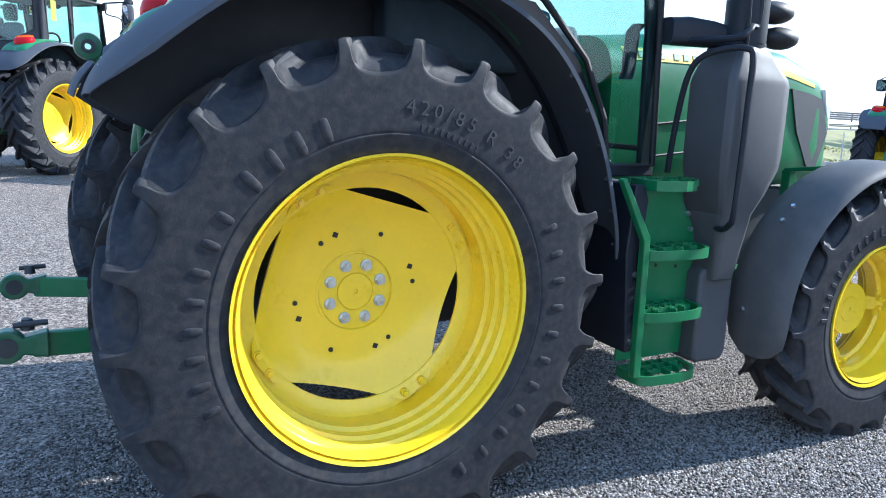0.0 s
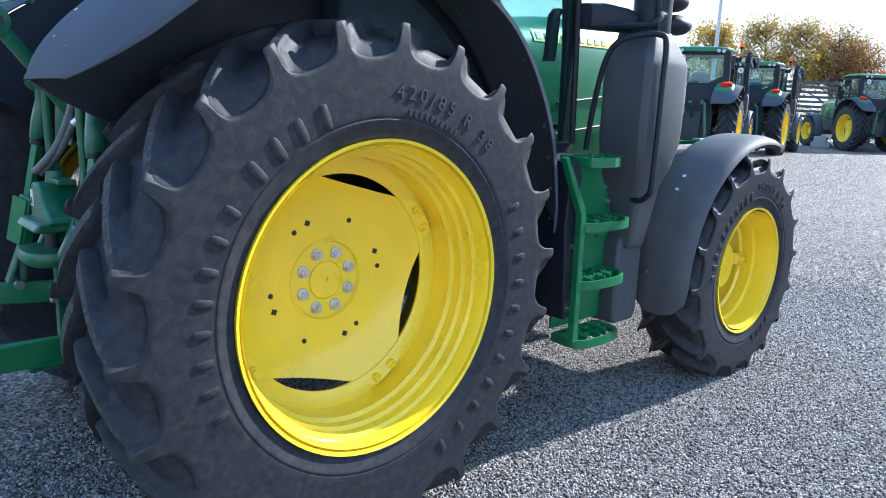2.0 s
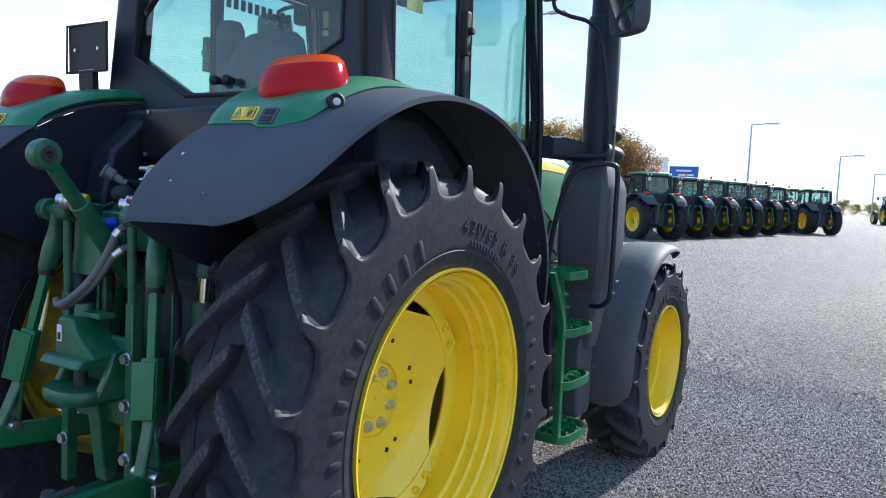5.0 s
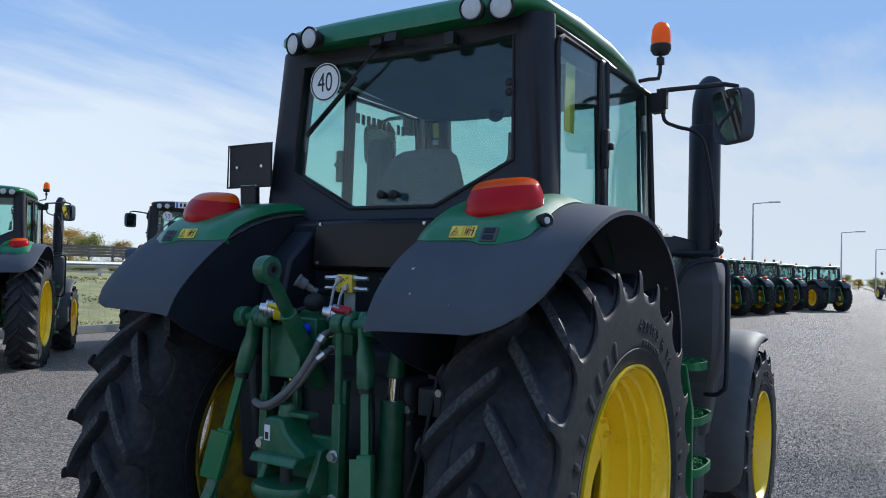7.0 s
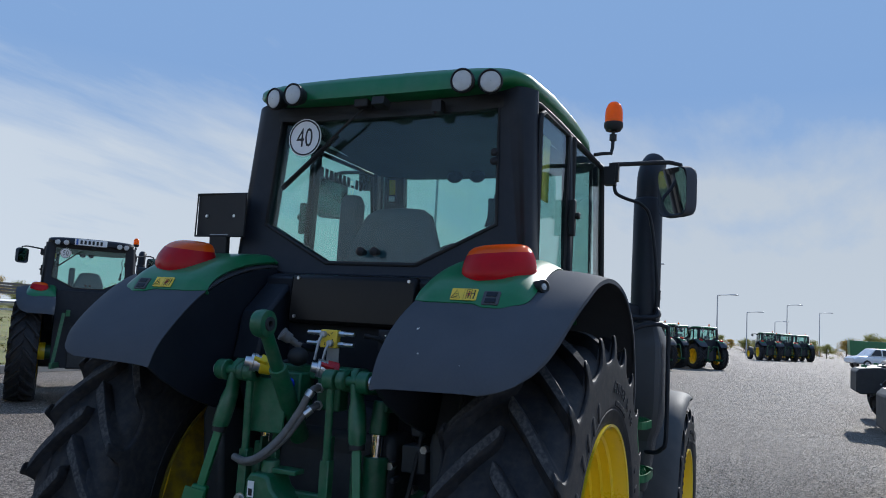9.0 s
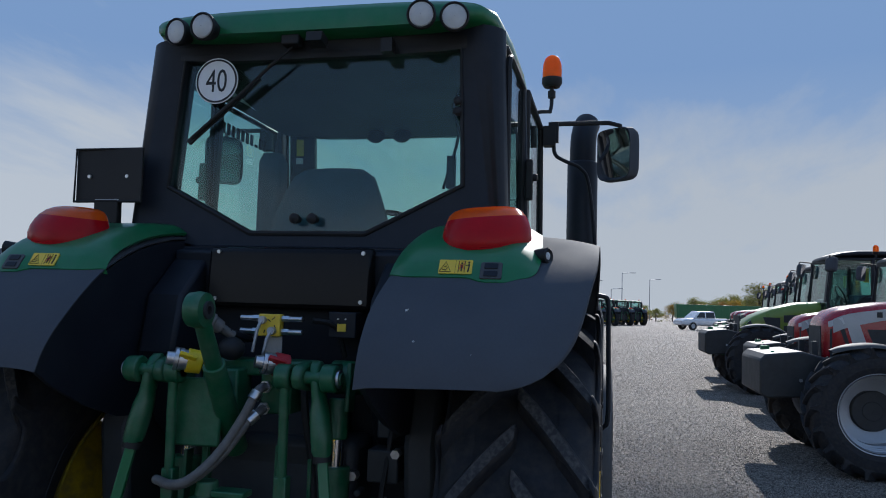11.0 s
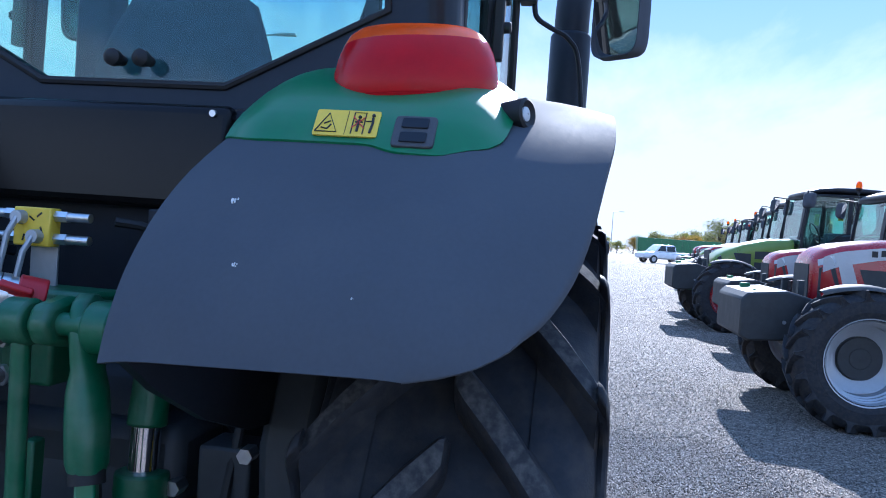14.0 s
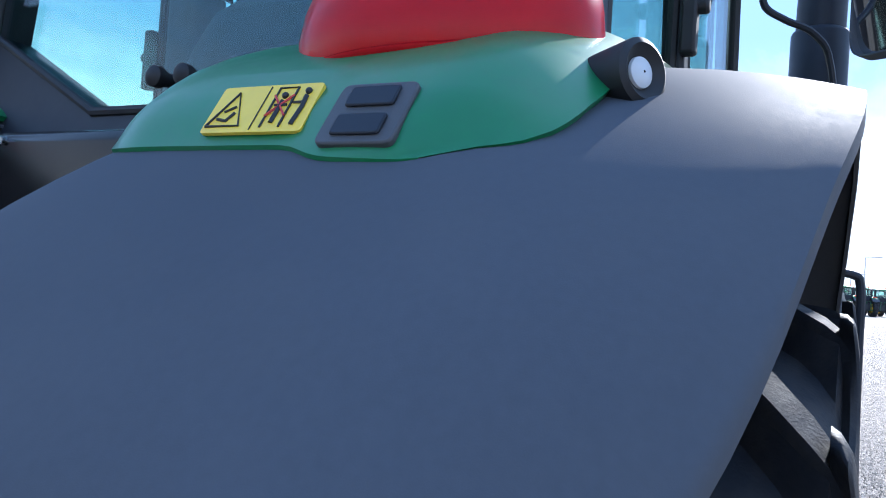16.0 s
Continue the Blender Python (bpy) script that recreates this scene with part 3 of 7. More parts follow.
def ring_text(g, text, size, depth, radius, mid, w, side, flip=False):
    """Letters standing on a circle of the outer face; mid: the angle of the text's middle, from the front over the top."""
    vs, fs = letters(text, size, depth, 1.45)
    pts = []
    for p in vs:
        a = mid - (p.x / radius if not flip else -p.x / radius)
        r = radius + (p.y if not flip else -p.y)
        pts.append((r * math.cos(a), side * (w + p.z), r * math.sin(a)))
    g.add(pts, fs)


def ring_bar(g, width, height, radius, mid, w, side):
    """A raised plain bar with rounded ends, in place of one letter of a name, on a circle."""
    rings = []
    for k, lift in ((1.0, -0.002), (1.0, 0.0012), (0.82, 0.0030)):
        ring = []
        for u, v in rounded(width / 2 * k, height / 2 * (1 - (1 - k) * width / height), 20, 3.5):
            a, r = mid + u / radius, radius + height / 2 + v
            ring.append((r * math.cos(a), side * (w + lift), r * math.sin(a)))
        rings.append(ring)
    return g.loft(rings)


def wheel(parent, name, c, side, spec, label=""):
    """spec: R tyre radius, rr rim radius, H half width, lip, disc depth, lugs, bolts, plate corners at an angle."""
    R, rr, H, lip = spec["R"], spec["rr"], spec["H"], spec["lip"]
    C = Vector(c)

    def at(g):
        g.v = [(x + C.x, y + C.y, z + C.z) for x, y, z in g.v]
        return g

    ax = (0, side, 0)
    o, i = rim_geo(rr, lip, spec.get("plain", False))
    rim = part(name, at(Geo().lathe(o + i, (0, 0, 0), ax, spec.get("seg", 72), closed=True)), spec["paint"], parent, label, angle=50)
    fine = spec.get("fine", True)
    body = tyre_carcass(R, rr, H, c[2], spec["lug_h"], fine)
    shape = {row: lug_geo(R, rr, H, row * side, spec["sweep"], spec["lug_h"], spec["lugs"], fine) for row in (1, -1)}
    if fine:
        for row in (1, -1):
            tyre_side(body, R, rr, H, (row * side, row), spec["sweep"], spec["lug_h"], spec["lugs"], spec["phase"], c[2])
    else:
        for row, ang in lug_angles(spec["lugs"], spec["phase"]):
            ca, sa = math.cos(radians(ang)), math.sin(radians(ang))
            body.add([(x * ca - z * sa, y, max(x * sa + z * ca, -c[2] + 0.002)) for x, y, z in shape[row].v], shape[row].f)
    part("tyre", at(body), RUBBER, rim, "worn black rubber tractor tyre", angle=40)
    if fine:
        data = {row: mesh_of("tyre_lug", shape[row], RUBBER_LUG, 40) for row in (1, -1)}
        for row in (1, -1):
            data[row].materials.append(RUBBER)
            for pl in data[row].polygons:
                q = Vector((pl.center.x, 0, pl.center.z)).normalized()
                pl.material_index = 0 if pl.index < shape[row].bar and abs(pl.normal.dot(q)) > 0.8 else 1
        for row, ang in lug_angles(spec["lugs"], spec["phase"]):
            lug = new("tyre_lug", data[row])
            lug.parent = rim
            lug.matrix_basis = pose(C.x, C.y, C.z, 0, -ang, 0)
    d = spec["disc"]  # way of the disc's middle from the wheel's centre, outward
    # pressed plate: flat middle, corners rising outwards to the rim
    pa, pr = radians(spec["plate"]), spec["plate_r"]
    rings = []
    n = 64
    flat = pr * spec.get("flat", 0.80)
    for t in (0.30, 0.62, 0.80, 0.92, 1.0):
        ring = []
        for k in range(n):
            a = 2 * math.pi * k / n
            b = ((a - pa + math.pi / 4) % (math.pi / 2)) - math.pi / 4
            edge = min(pr, flat / max(math.cos(math.pi / 4 - abs(b)), 1e-3)) if abs(b) > 0.10 else pr * (1 - 0.02 * (abs(b) / 0.10))
            edge = min(edge, pr)
            r = edge * t if t > 0.31 else spec["hub_r"] * 1.40
            lift = spec["dish"] * max(0.0, (r - 0.62 * pr) / (0.38 * pr)) ** 1.3 if r > 0.62 * pr else 0.0
            ring.append((r * math.cos(a), side * (d + lift), r * math.sin(a)))
        rings.append(ring)
    g = Geo()
    back = [[(x, y - side * 0.014, z) for x, y, z in ring] for ring in reversed(rings)]
    allr = rings + back
    g.loft(allr + [allr[0]], caps=False)
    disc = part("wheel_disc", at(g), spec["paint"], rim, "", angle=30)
    # shade painted in, with brake dust and soil, on the side towards the axle
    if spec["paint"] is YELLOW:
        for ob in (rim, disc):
            ob.data.materials.append(YELLOW_SHADE_DIRT)
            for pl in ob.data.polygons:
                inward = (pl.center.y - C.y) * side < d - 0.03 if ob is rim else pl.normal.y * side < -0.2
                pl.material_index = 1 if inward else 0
    wa, fl = d + spec["dish"] - 0.022, spec.get("flange", 0.045)
    part("rim_flange", at(Geo().lathe([(rr - 0.058, wa + 0.006), (pr - fl + 0.010, wa), (pr - fl, wa - 0.006), (pr - fl, wa - 0.014), (rr - 0.058, wa - 0.012)], (0, 0, 0), ax, spec.get("seg", 72), closed=True)), spec["paint"], rim, "", angle=40)
    g = Geo()
    hr = spec["hub_r"]
    h = d + spec["hub_in"]
    g.lathe([(0.001, h + 0.002), (0.008, h + 0.002), (0.009, h + 0.006), (hr * 0.64, h + 0.006), (hr * 0.66, h + 0.001), (hr * 0.68, h + 0.004), (hr * 1.25, h + 0.004), (hr * 1.34, h + 0.0035), (hr * 1.38, d + 0.003), (hr * 1.46, d + 0.003), (hr * 1.47, d - 0.2), (0.02, d - 0.2)], (0, 0, 0), ax, 40)
    part("hub", at(g), spec.get("hub_paint", spec["paint"]), rim, "", angle=30)
    for k in range(spec["bolts"]):
        a = radians(spec["bolt0"]) + 2 * math.pi * k / spec["bolts"]
        px, pz = hr * math.cos(a), hr * math.sin(a)
        b = Geo().cyl((px, side * (h + 0.002), pz), (px, side * (h + 0.009), pz), 0.0215 * spec["bs"], 0.0205 * spec["bs"], 16)
        b.cyl((px, side * (h + 0.009), pz), (px, side * (h + 0.024), pz), 0.0165 * spec["bs"], 0.0160 * spec["bs"], 6)
        b.cyl((px, side * (h + 0.024), pz), (px, side * (h + 0.028), pz), 0.0095 * spec["bs"], 0.008 * spec["bs"], 10)
        part("wheel_bolt", at(b), STEEL, rim, "grey zinc-plated hexagon bolt")
    for k in range(4 if fine else 0):
        for off in (-0.095, 0.095):
            a = pa + k * math.pi / 2 + off
            r = pr * 0.955
            w = d + spec["dish"] * 0.9
            b = Geo().cyl((r * math.cos(a), side * (w - 0.02), r * math.sin(a)), (r * math.cos(a), side * (w + 0.006), r * math.sin(a)), 0.015, 0.015, 12)
            b.cyl((r * math.cos(a), side * (w + 0.006), r * math.sin(a)), (r * math.cos(a), side * (w + 0.016), r * math.sin(a)), 0.010, 0.010, 6)
            part("rim_bolt", at(b), spec["paint"], rim, "yellow-painted bolt")
        # welded bracket behind each corner
        a = pa + k * math.pi / 2
        b = Geo()
        rot = (0, -math.degrees(a), 0)
        b.box(((pr + 0.005) * math.cos(a), side * (d + spec["dish"] - 0.03), (pr + 0.005) * math.sin(a)), (0.06, 0.02, 0.13), rot)
        part("rim_bracket", at(b), spec["paint"], rim, "", bevel=0.004)
    if spec.get("holes"):
        for k in range(10):
            sq = k < 4
            for a in (radians(spec["hole0"] + 90 * k if sq else spec["hole0"] - 15 + 60 * (k - 4)),):
                r = 0.216
                b = Geo()
                px, pz = r * math.cos(a), r * math.sin(a)
                if sq:
                    b.box((px, side * (d + 0.0005), pz), (0.017, 0.006, 0.017), (0, 20, 0))
                else:
                    b.cyl((px, side * (d - 0.003), pz), (px, side * (d + 0.0035), pz), 0.0085, 0.0085, 14)
                part("disc_hole", at(b), SIGN_BLACK, rim, "dark punched hole")
    if spec.get("text"):
        m = spec["marks"]
        g = Geo()
        ring_text(g, m["size"], m["h"], 0.006, m["r"], radians(m["mid"]), H + 0.0005, side)
        part("size_lettering", at(g), RUBBER_WORN, rim, "raised tyre size lettering", angle=20)
        for count, wd, ht, gap, r, mid in m["bars"]:
            for k in range(count):
                g = ring_bar(Geo(), wd, ht, r, radians(mid) - (k - (count - 1) / 2) * (wd + gap) / r, H, side)
                part("name_bar", at(g), RUBBER, rim, "", angle=40)
    return rim


REAR = dict(R=0.84, rr=0.490, H=0.212, lip=0.205, disc=-0.100, dish=0.092, hub_in=-0.010, plate=29.5, plate_r=0.412, hub_r=0.098, bolts=8, bolt0=22.0, bs=1.0, lugs=22, phase=4.0, sweep=19, lug_h=0.050, holes=True, hole0=21.0, paint=YELLOW, text=True, seg=96,
            marks=dict(size="420/85 R 38", h=0.062, r=0.615, mid=67, bars=[(8, 0.024, 0.054, 0.054, 0.567, 175.5), (4, 0.028, 0.074, 0.052, 0.562, 124), (11, 0.024, 0.052, 0.068, 0.602, -20.5), (10, 0.012, 0.022, 0.010, 0.565, 72)]))
FRONT = dict(R=0.598, rr=0.330, H=0.172, lip=0.165, disc=-0.075, dish=0.085, hub_in=0.085, plate=0, flat=0.60, flange=0.014, plain=True, plate_r=0.272, hub_r=0.092, bolts=0, bolt0=10, bs=0.85, lugs=18, phase=3, sweep=19, lug_h=0.042, paint=YELLOW, text=True, seg=64,
             marks=dict(size="340/85 R 24", h=0.050, r=0.43, mid=70, bars=[(11, 0.018, 0.046, 0.032, 0.389, 140), (4, 0.020, 0.046, 0.032, 0.39, -60)]))

# ---- the rear fenders' shape: angle from the front over the top, radius about the rear axle ----
AX = Vector((0, 0, 0.80))
CROWN = [(5, 1.06), (20, 1.02), (35, 1.03), (50, 1.062), (62, 1.076), (75, 1.078), (90, 1.072), (105, 1.072), (112, 1.072), (117, 1.071), (121.6, 1.071), (126, 1.072), (130.6, 1.072), (136.3, 1.065), (139.5, 1.052), (142.6, 1.032)]
LIP_R = [(5, 1.03), (12, 1.0), (20, 0.975), (27, 0.97), (35, 0.98), (42, 0.995), (49, 1.015), (58, 1.036), (67, 1.04), (90, 1.043), (105, 1.041), (112, 1.036), (119, 1.022), (126, 1.013), (132, 1.010), (138, 1.018), (141, 1.03), (142.6, 1.03)]
LIP_Y = [(5, 0.90), (12, 0.936), (20, 0.968), (27, 0.995), (35, 1.01), (60, 1.035), (75, 1.043), (112, 1.043), (119, 1.027), (126, 1.013), (132, 0.993), (137.7, 0.954), (140.8, 0.907), (142.1, 0.835), (142.6, 0.767)]
INNER = [(5, 0.462), (112, 0.470), (120, 0.466), (126, 0.453), (132, 0.448), (138, 0.454), (142.6, 0.457)]


def inner_y(th):
    return smooth1(INNER, th, 5.0)


def fender_point(th, v, side, off=0.0):
    """th in degrees; v 0 at the inner edge, 1 at the lip."""
    yo, yi = smooth1(LIP_Y, th, 4.0), inner_y(th)
    y = yi + (yo - yi) * v
    rc = smooth1(CROWN, th, 9.0)
    rl = min(smooth1(LIP_R, th, 7.0), rc)
    t = min(1.0, max(0.0, (y - 0.76) / max(yo - 0.76, 0.02)))
    r = rc - (rc - rl) * t ** 2.6
    r -= 0.018 * max(0.0, (yi + 0.10 - y) / 0.10) ** 2.2
    a = radians(th)
    return Vector(((r + off) * math.cos(a), side * y, AX.z + (r + off) * math.sin(a)))


CAP_OUT = [(55, 0.76), (70, 0.80), (85, 0.835), (100, 0.865), (110, 0.882), (115, 0.888), (118.5, 0.888), (120.3, 0.884), (121.3, 0.872), (121.9, 0.845), (122.2, 0.80)]
CAP_H = [(55, 0.012), (75, 0.024), (100, 0.038), (112, 0.045), (117.5, 0.042), (119.9, 0.030), (121.3, 0.013), (122.2, 0.003)]


def cap_y(th, v):
    yo = smooth1(CAP_OUT, th, 4.0)
    return inner_y(th) + (yo - inner_y(th)) * v


def cap_point(th, y, side, off=0.0):
    """On the painted cap that sits on the fender; y counted outwards."""
    yo = smooth1(CAP_OUT, th, 4.0)
    v = (y - inner_y(th)) / (smooth1(LIP_Y, th, 4.0) - inner_y(th))
    near_end = min(1.0, max(0.0, (th - 112.0) / 10.0)) ** 2
    th2 = th + near_end * (1.1 * math.exp(-((y - 0.765) / 0.055) ** 4) - 2.2 * min(1.0, max(0.0, (0.545 - y) / 0.08)) ** 2)
    p = fender_point(th2, max(v, 0.0), 1)
    e = min(1.0, max(0.0, (yo - y) / 0.085))
    e2 = math.sin(min(1.0, max(0.0, (y - 0.450) / 0.09)) * math.pi / 2)
    h = smooth1(CAP_H, th, 3.0) * (0.15 + 0.85 * math.sin(e * math.pi / 2)) * (0.3 + 0.7 * e2)
    a = radians(th2)
    return Vector((p.x + (h + off) * math.cos(a), side * y, p.z + (h + off) * math.sin(a)))


def on_cap(y, side):
    """The place and axes of a little plate lying on the cap's rear edge."""
    p = (cap_point(119.9, y, side) + cap_point(121.6, y, side)) / 2
    py = Vector((0, 1, 0))
    pt = (cap_point(119.9, y, side) - cap_point(121.6, y, side)).normalized()
    n = py.cross(pt).normalized()
    if n.dot(p - Vector((0, p.y, AX.z))) < 0:
        n = -n
    return p, py, pt, n


def plate_geo(p, a, b, n, w, h, lo, hi, corner=0.15, shift=(0, 0)):
    g = Geo()
    pts = rounded(w / 2, h / 2, 24, 2 + 1.2 / corner)
    g.loft([[p + a * (x + shift[0]) + b * (y + shift[1]) + n * z for x, y in pts] for z in (lo, hi)])
    return g


def rear_fender(tr, side, detail=True):
    ths = list(np.linspace(5, 130, 62)) + list(np.linspace(131.2, 142.6, 22))
    vs = [0, 0.02, 0.04, 0.07, 0.10, 0.14, 0.2, 0.26, 0.32, 0.44, 0.55, 0.64, 0.72, 0.79, 0.85, 0.90, 0.94, 0.97, 0.99, 1.0]
    grid = []
    for th in ths:
        row = [fender_point(th - 0.4 * max(0.0, (v - 0.3) / 0.7) * min(1.0, max(0.0, (th - 131.0) / 11.6)), v, side) for v in vs]
        lip = row[-1]
        d = (AX + Vector((0, lip.y, 0)) - lip)
        d = Vector((d.x, 0, d.z)).normalized()
        row.append(lip + d * (0.003 + 0.013 * min(1.0, max(0.0, (140.0 - th) / 8.0))))
        grid.append(row)
    g = Geo().sheet(grid, -0.006 if side > 0 else 0.006)
    f = part("rear_fender", g, PLASTIC, tr, "matt black moulded plastic fender", angle=60)
    # inner liner between tyre and cab
    poly = []
    for th in np.linspace(142, 10, 26):
        r = curve1(CROWN, th) - 0.028
        poly.append((r * math.cos(radians(th)), AX.z + r * math.sin(radians(th))))
    poly += [(1.10, 0.62), (0.72, 0.62), (0.50, 1.12), (0.0, 1.20), (-0.42, 1.245), (-0.58, 1.30), (-0.72, 1.37)]
    part("fender_liner", Geo().prism(poly, "xz", side * 0.47, side * 0.485), BLACK, f)
    # rivets under the front of the arch, and the panel between arch and door
    if detail:
        for th in (8, 16, 24, 32, 40, 48):
            p = fender_point(th, 0.90, side, -0.012)
            n = Vector((math.cos(radians(th)), 0, math.sin(radians(th))))
            part("rivet", Geo().cyl(p + n * 0.008, p - n * 0.003, 0.008, 0.006, 10), STEEL, f, "small bright rivet")
    rim = [((curve1(CROWN, th) - 0.02) * math.cos(radians(th)), AX.z + (curve1(CROWN, th) - 0.02) * math.sin(radians(th))) for th in np.linspace(12, 78, 18)]
    part("arch_panel", Geo().prism(rim + [(0.40, 1.87), (0.70, 1.83), (0.92, 1.63), (1.03, 1.42), (1.07, 1.22)], "xz", side * 0.685, side * 0.70), BLACK, f, "black panel under the door")
    # painted cap
    grid = []
    for th in list(np.linspace(55, 117, 30)) + list(np.linspace(118, 122.2, 15)):
        grid.append([cap_point(th, cap_y(th, v), side) for v in np.linspace(0, 1, 34)])
    low = [cap_point(122.2, cap_y(122.2, v), side, -0.02) for v in np.linspace(0, 1, 34)]
    grid.append(low)
    part("fender_cap", Geo().sheet(grid, -0.012 if side > 0 else 0.012), GREEN, f, "glossy green cap", angle=50)
    # tail lamp: red body with an orange top
    a = Vector((0.37, side * 0.93, 0.0)).normalized()
    b = Vector((abs(a.y), -a.x * side, 0)).normalized()
    base = Vector((-0.385, side * 0.716, 0))
    levels = [(1.764, 0.098, 0.088, 0.0), (1.770, 0.112, 0.102, 0.0), (1.780, 0.122, 0.110, 0.0), (1.797, 0.130, 0.116, 0.0), (1.82, 0.1335, 0.117, 0.001), (1.845, 0.131, 0.113, 0.004), (1.868, 0.126, 0.105, 0.009), (1.886, 0.119, 0.096, 0.014)]
    tops = [(1.886, 0.119, 0.096, 0.014), (1.903, 0.110, 0.083, 0.022), (1.915, 0.096, 0.066, 0.030), (1.922, 0.074, 0.045, 0.038), (1.925, 0.035, 0.02, 0.045)]

    def lamp(lv):
        g = Geo()
        rows = []
        for z, hw, hd, fwd in lv:
            rows.append([base + a * x + b * (y + fwd) + Vector((0, 0, z + 0.006 + 0.10 * x)) for x, y in rounded(hw, hd, 40, 2.3)])
        g.loft(rows)
        return g

    tl = part("tail_lamp", lamp(levels), RED_LENS, f, "red tail lamp lens", angle=50)
    part("lamp_top", lamp(tops), ORANGE_LENS, tl, "orange indicator lens", angle=50)
    part("lens_seam", lamp([(1.788, 0.1275, 0.1145, 0.0), (1.790, 0.1300, 0.1170, 0.0), (1.793, 0.1305, 0.1175, 0.0), (1.795, 0.1290, 0.1155, 0.0)]), RED_LENS, tl, "", angle=50)
    part("lamp_base", lamp([(1.755, 0.104, 0.094, 0.0), (1.769, 0.115, 0.105, 0.0)]), SEALANT, tl)
    if not detail:
        return f
    # warning sticker, with plain pictures
    p, py, pt, n = on_cap(0.659, side)
    R_ = Vector((0, -1, 0))
    right = py if py.dot(R_) > 0 else -py
    up = pt if pt.z > 0 else -pt
    part("warning_sticker", plate_geo(p, right, up, n, 0.094, 0.046, 0.001, 0.0040, 0.05), STICKER_Y, f, "yellow safety sticker with black pictures")
    g = Geo()

    def stroke(pts, r=0.0009):
        g.tube([p + right * x + up * y + n * 0.0044 for x, y in pts], r, 5)

    stroke([(-0.044, -0.017), (-0.012, -0.017), (-0.028, 0.016), (-0.044, -0.017)], 0.0011)
    stroke([(-0.036, -0.010), (-0.027, -0.012), (-0.022, -0.004)], 0.0014), stroke([(-0.033, -0.003), (-0.024, 0.002)], 0.0012)
    stroke([(0.0, -0.021), (0.0, 0.021)], 0.0005)
    stroke([(0.009, -0.019), (0.009, 0.019), (0.026, 0.019), (0.026, -0.019)], 0.0010)
    stroke([(0.017, -0.015), (0.0175, 0.006)], 0.0020), stroke([(0.012, 0.002), (0.023, 0.002)], 0.0012)
    stroke([(0.036, -0.017), (0.038, 0.0), (0.037, 0.010)], 0.0020), stroke([(0.028, 0.004), (0.037, 0.004)], 0.0012)
    g.ball(p + right * 0.0175 + up * 0.011 + n * 0.0044, 0.0028, 8, 6), g.ball(p + right * 0.037 + up * 0.0145 + n * 0.0044, 0.0028, 8, 6)
    part("sticker_print", g, SIGN_BLACK, f, "black printed pictures")
    g = Geo()
    for sg in (1, -1):
        g.tube([p + right * (0.0175 + 0.009 * k) + up * (0.001 + sg * 0.010 * k) + n * 0.0052 for k in (-1, 1)], 0.0009, 5)
    part("sticker_cross", g, STICKER_R, f, "red printed cross")
    # switch plate with two keys
    p, py, pt, n = on_cap(0.760, side)
    right = py if py.dot(R_) > 0 else -py
    up = pt if pt.z > 0 else -pt
    part("switch_plate", plate_geo(p, right, up, n, 0.060, 0.056, -0.006, 0.0035, 0.14), PLASTIC_DARK, f, "dark grey switch plate", bevel=0.0015)
    for dy in (0.0135, -0.0125):
        part("switch_key", plate_geo(p + up * dy, right, up, n, 0.038, 0.0185, 0.0035, 0.006, 0.14), BLACK, f, "black rocker key", bevel=0.0015)
    # side marker: a short black tube with a clear lens
    c = Vector((-0.446, side * 0.890, 1.778))
    ax = Vector((-0.45, side * 0.88, 0.08)).normalized()
    g = Geo().lathe([(0.020, -0.035), (0.0225, -0.02), (0.0245, 0.012), (0.0245, 0.017), (0.0200, 0.020), (0.0125, 0.014), (0.001, 0.010)], c, ax, 28)
    mk = part("marker_lamp", g, SEALANT, f, "black rubber marker lamp")
    part("marker_lens", Geo().lathe([(0.0120, 0.010), (0.0110, 0.016), (0.006, 0.018), (0.001, 0.0185)], c, ax, 24), CLEAR_LENS, mk, "clear lens")
    # bird droppings on the plastic
    if side < 0:
        for th, v, s in ((130.3, 0.20, 0.72), (136.0, 0.285, 0.5), (137.6, 0.60, 0.22)):
            q = fender_point(th, v, side)
            nn = (q - Vector((0, q.y, AX.z))).normalized()
            g = Geo()
            for k in range(10):
                o = Vector((random.uniform(-1, 1), random.uniform(-1, 1), random.uniform(-1, 1))) * 0.007 * s
                o -= nn * o.dot(nn)
                g.ball(q + o + nn * 0.0008, (random.uniform(0.001, 0.0034) * s, 0.0016 * s, random.uniform(0.001, 0.003) * s), 7, 4)
            part("dropping", g, SIGN_WHITE, f, "white dried splash")
    return f

# ---- tractor ----
def both(fn):
    for side in (-1, 1):
        fn(side)


def pane(name, pts, parent, thick=0.005):
    """A flat sheet of glass through a ring of points."""
    P = [Vector(p) for p in pts]
    n = (P[1] - P[0]).cross(P[2] - P[0]).normalized()
    ob = part(name, Geo().loft([P, [p + n * thick for p in P]]), GLASS, parent, "tinted glass pane")
    ob.visible_shadow = False
    return ob


def frame_ring(loop, r, mat, parent, name, label=""):
    return part(name, Geo().tube(list(loop) + [loop[0], loop[1]], r, 8), mat, parent, label)


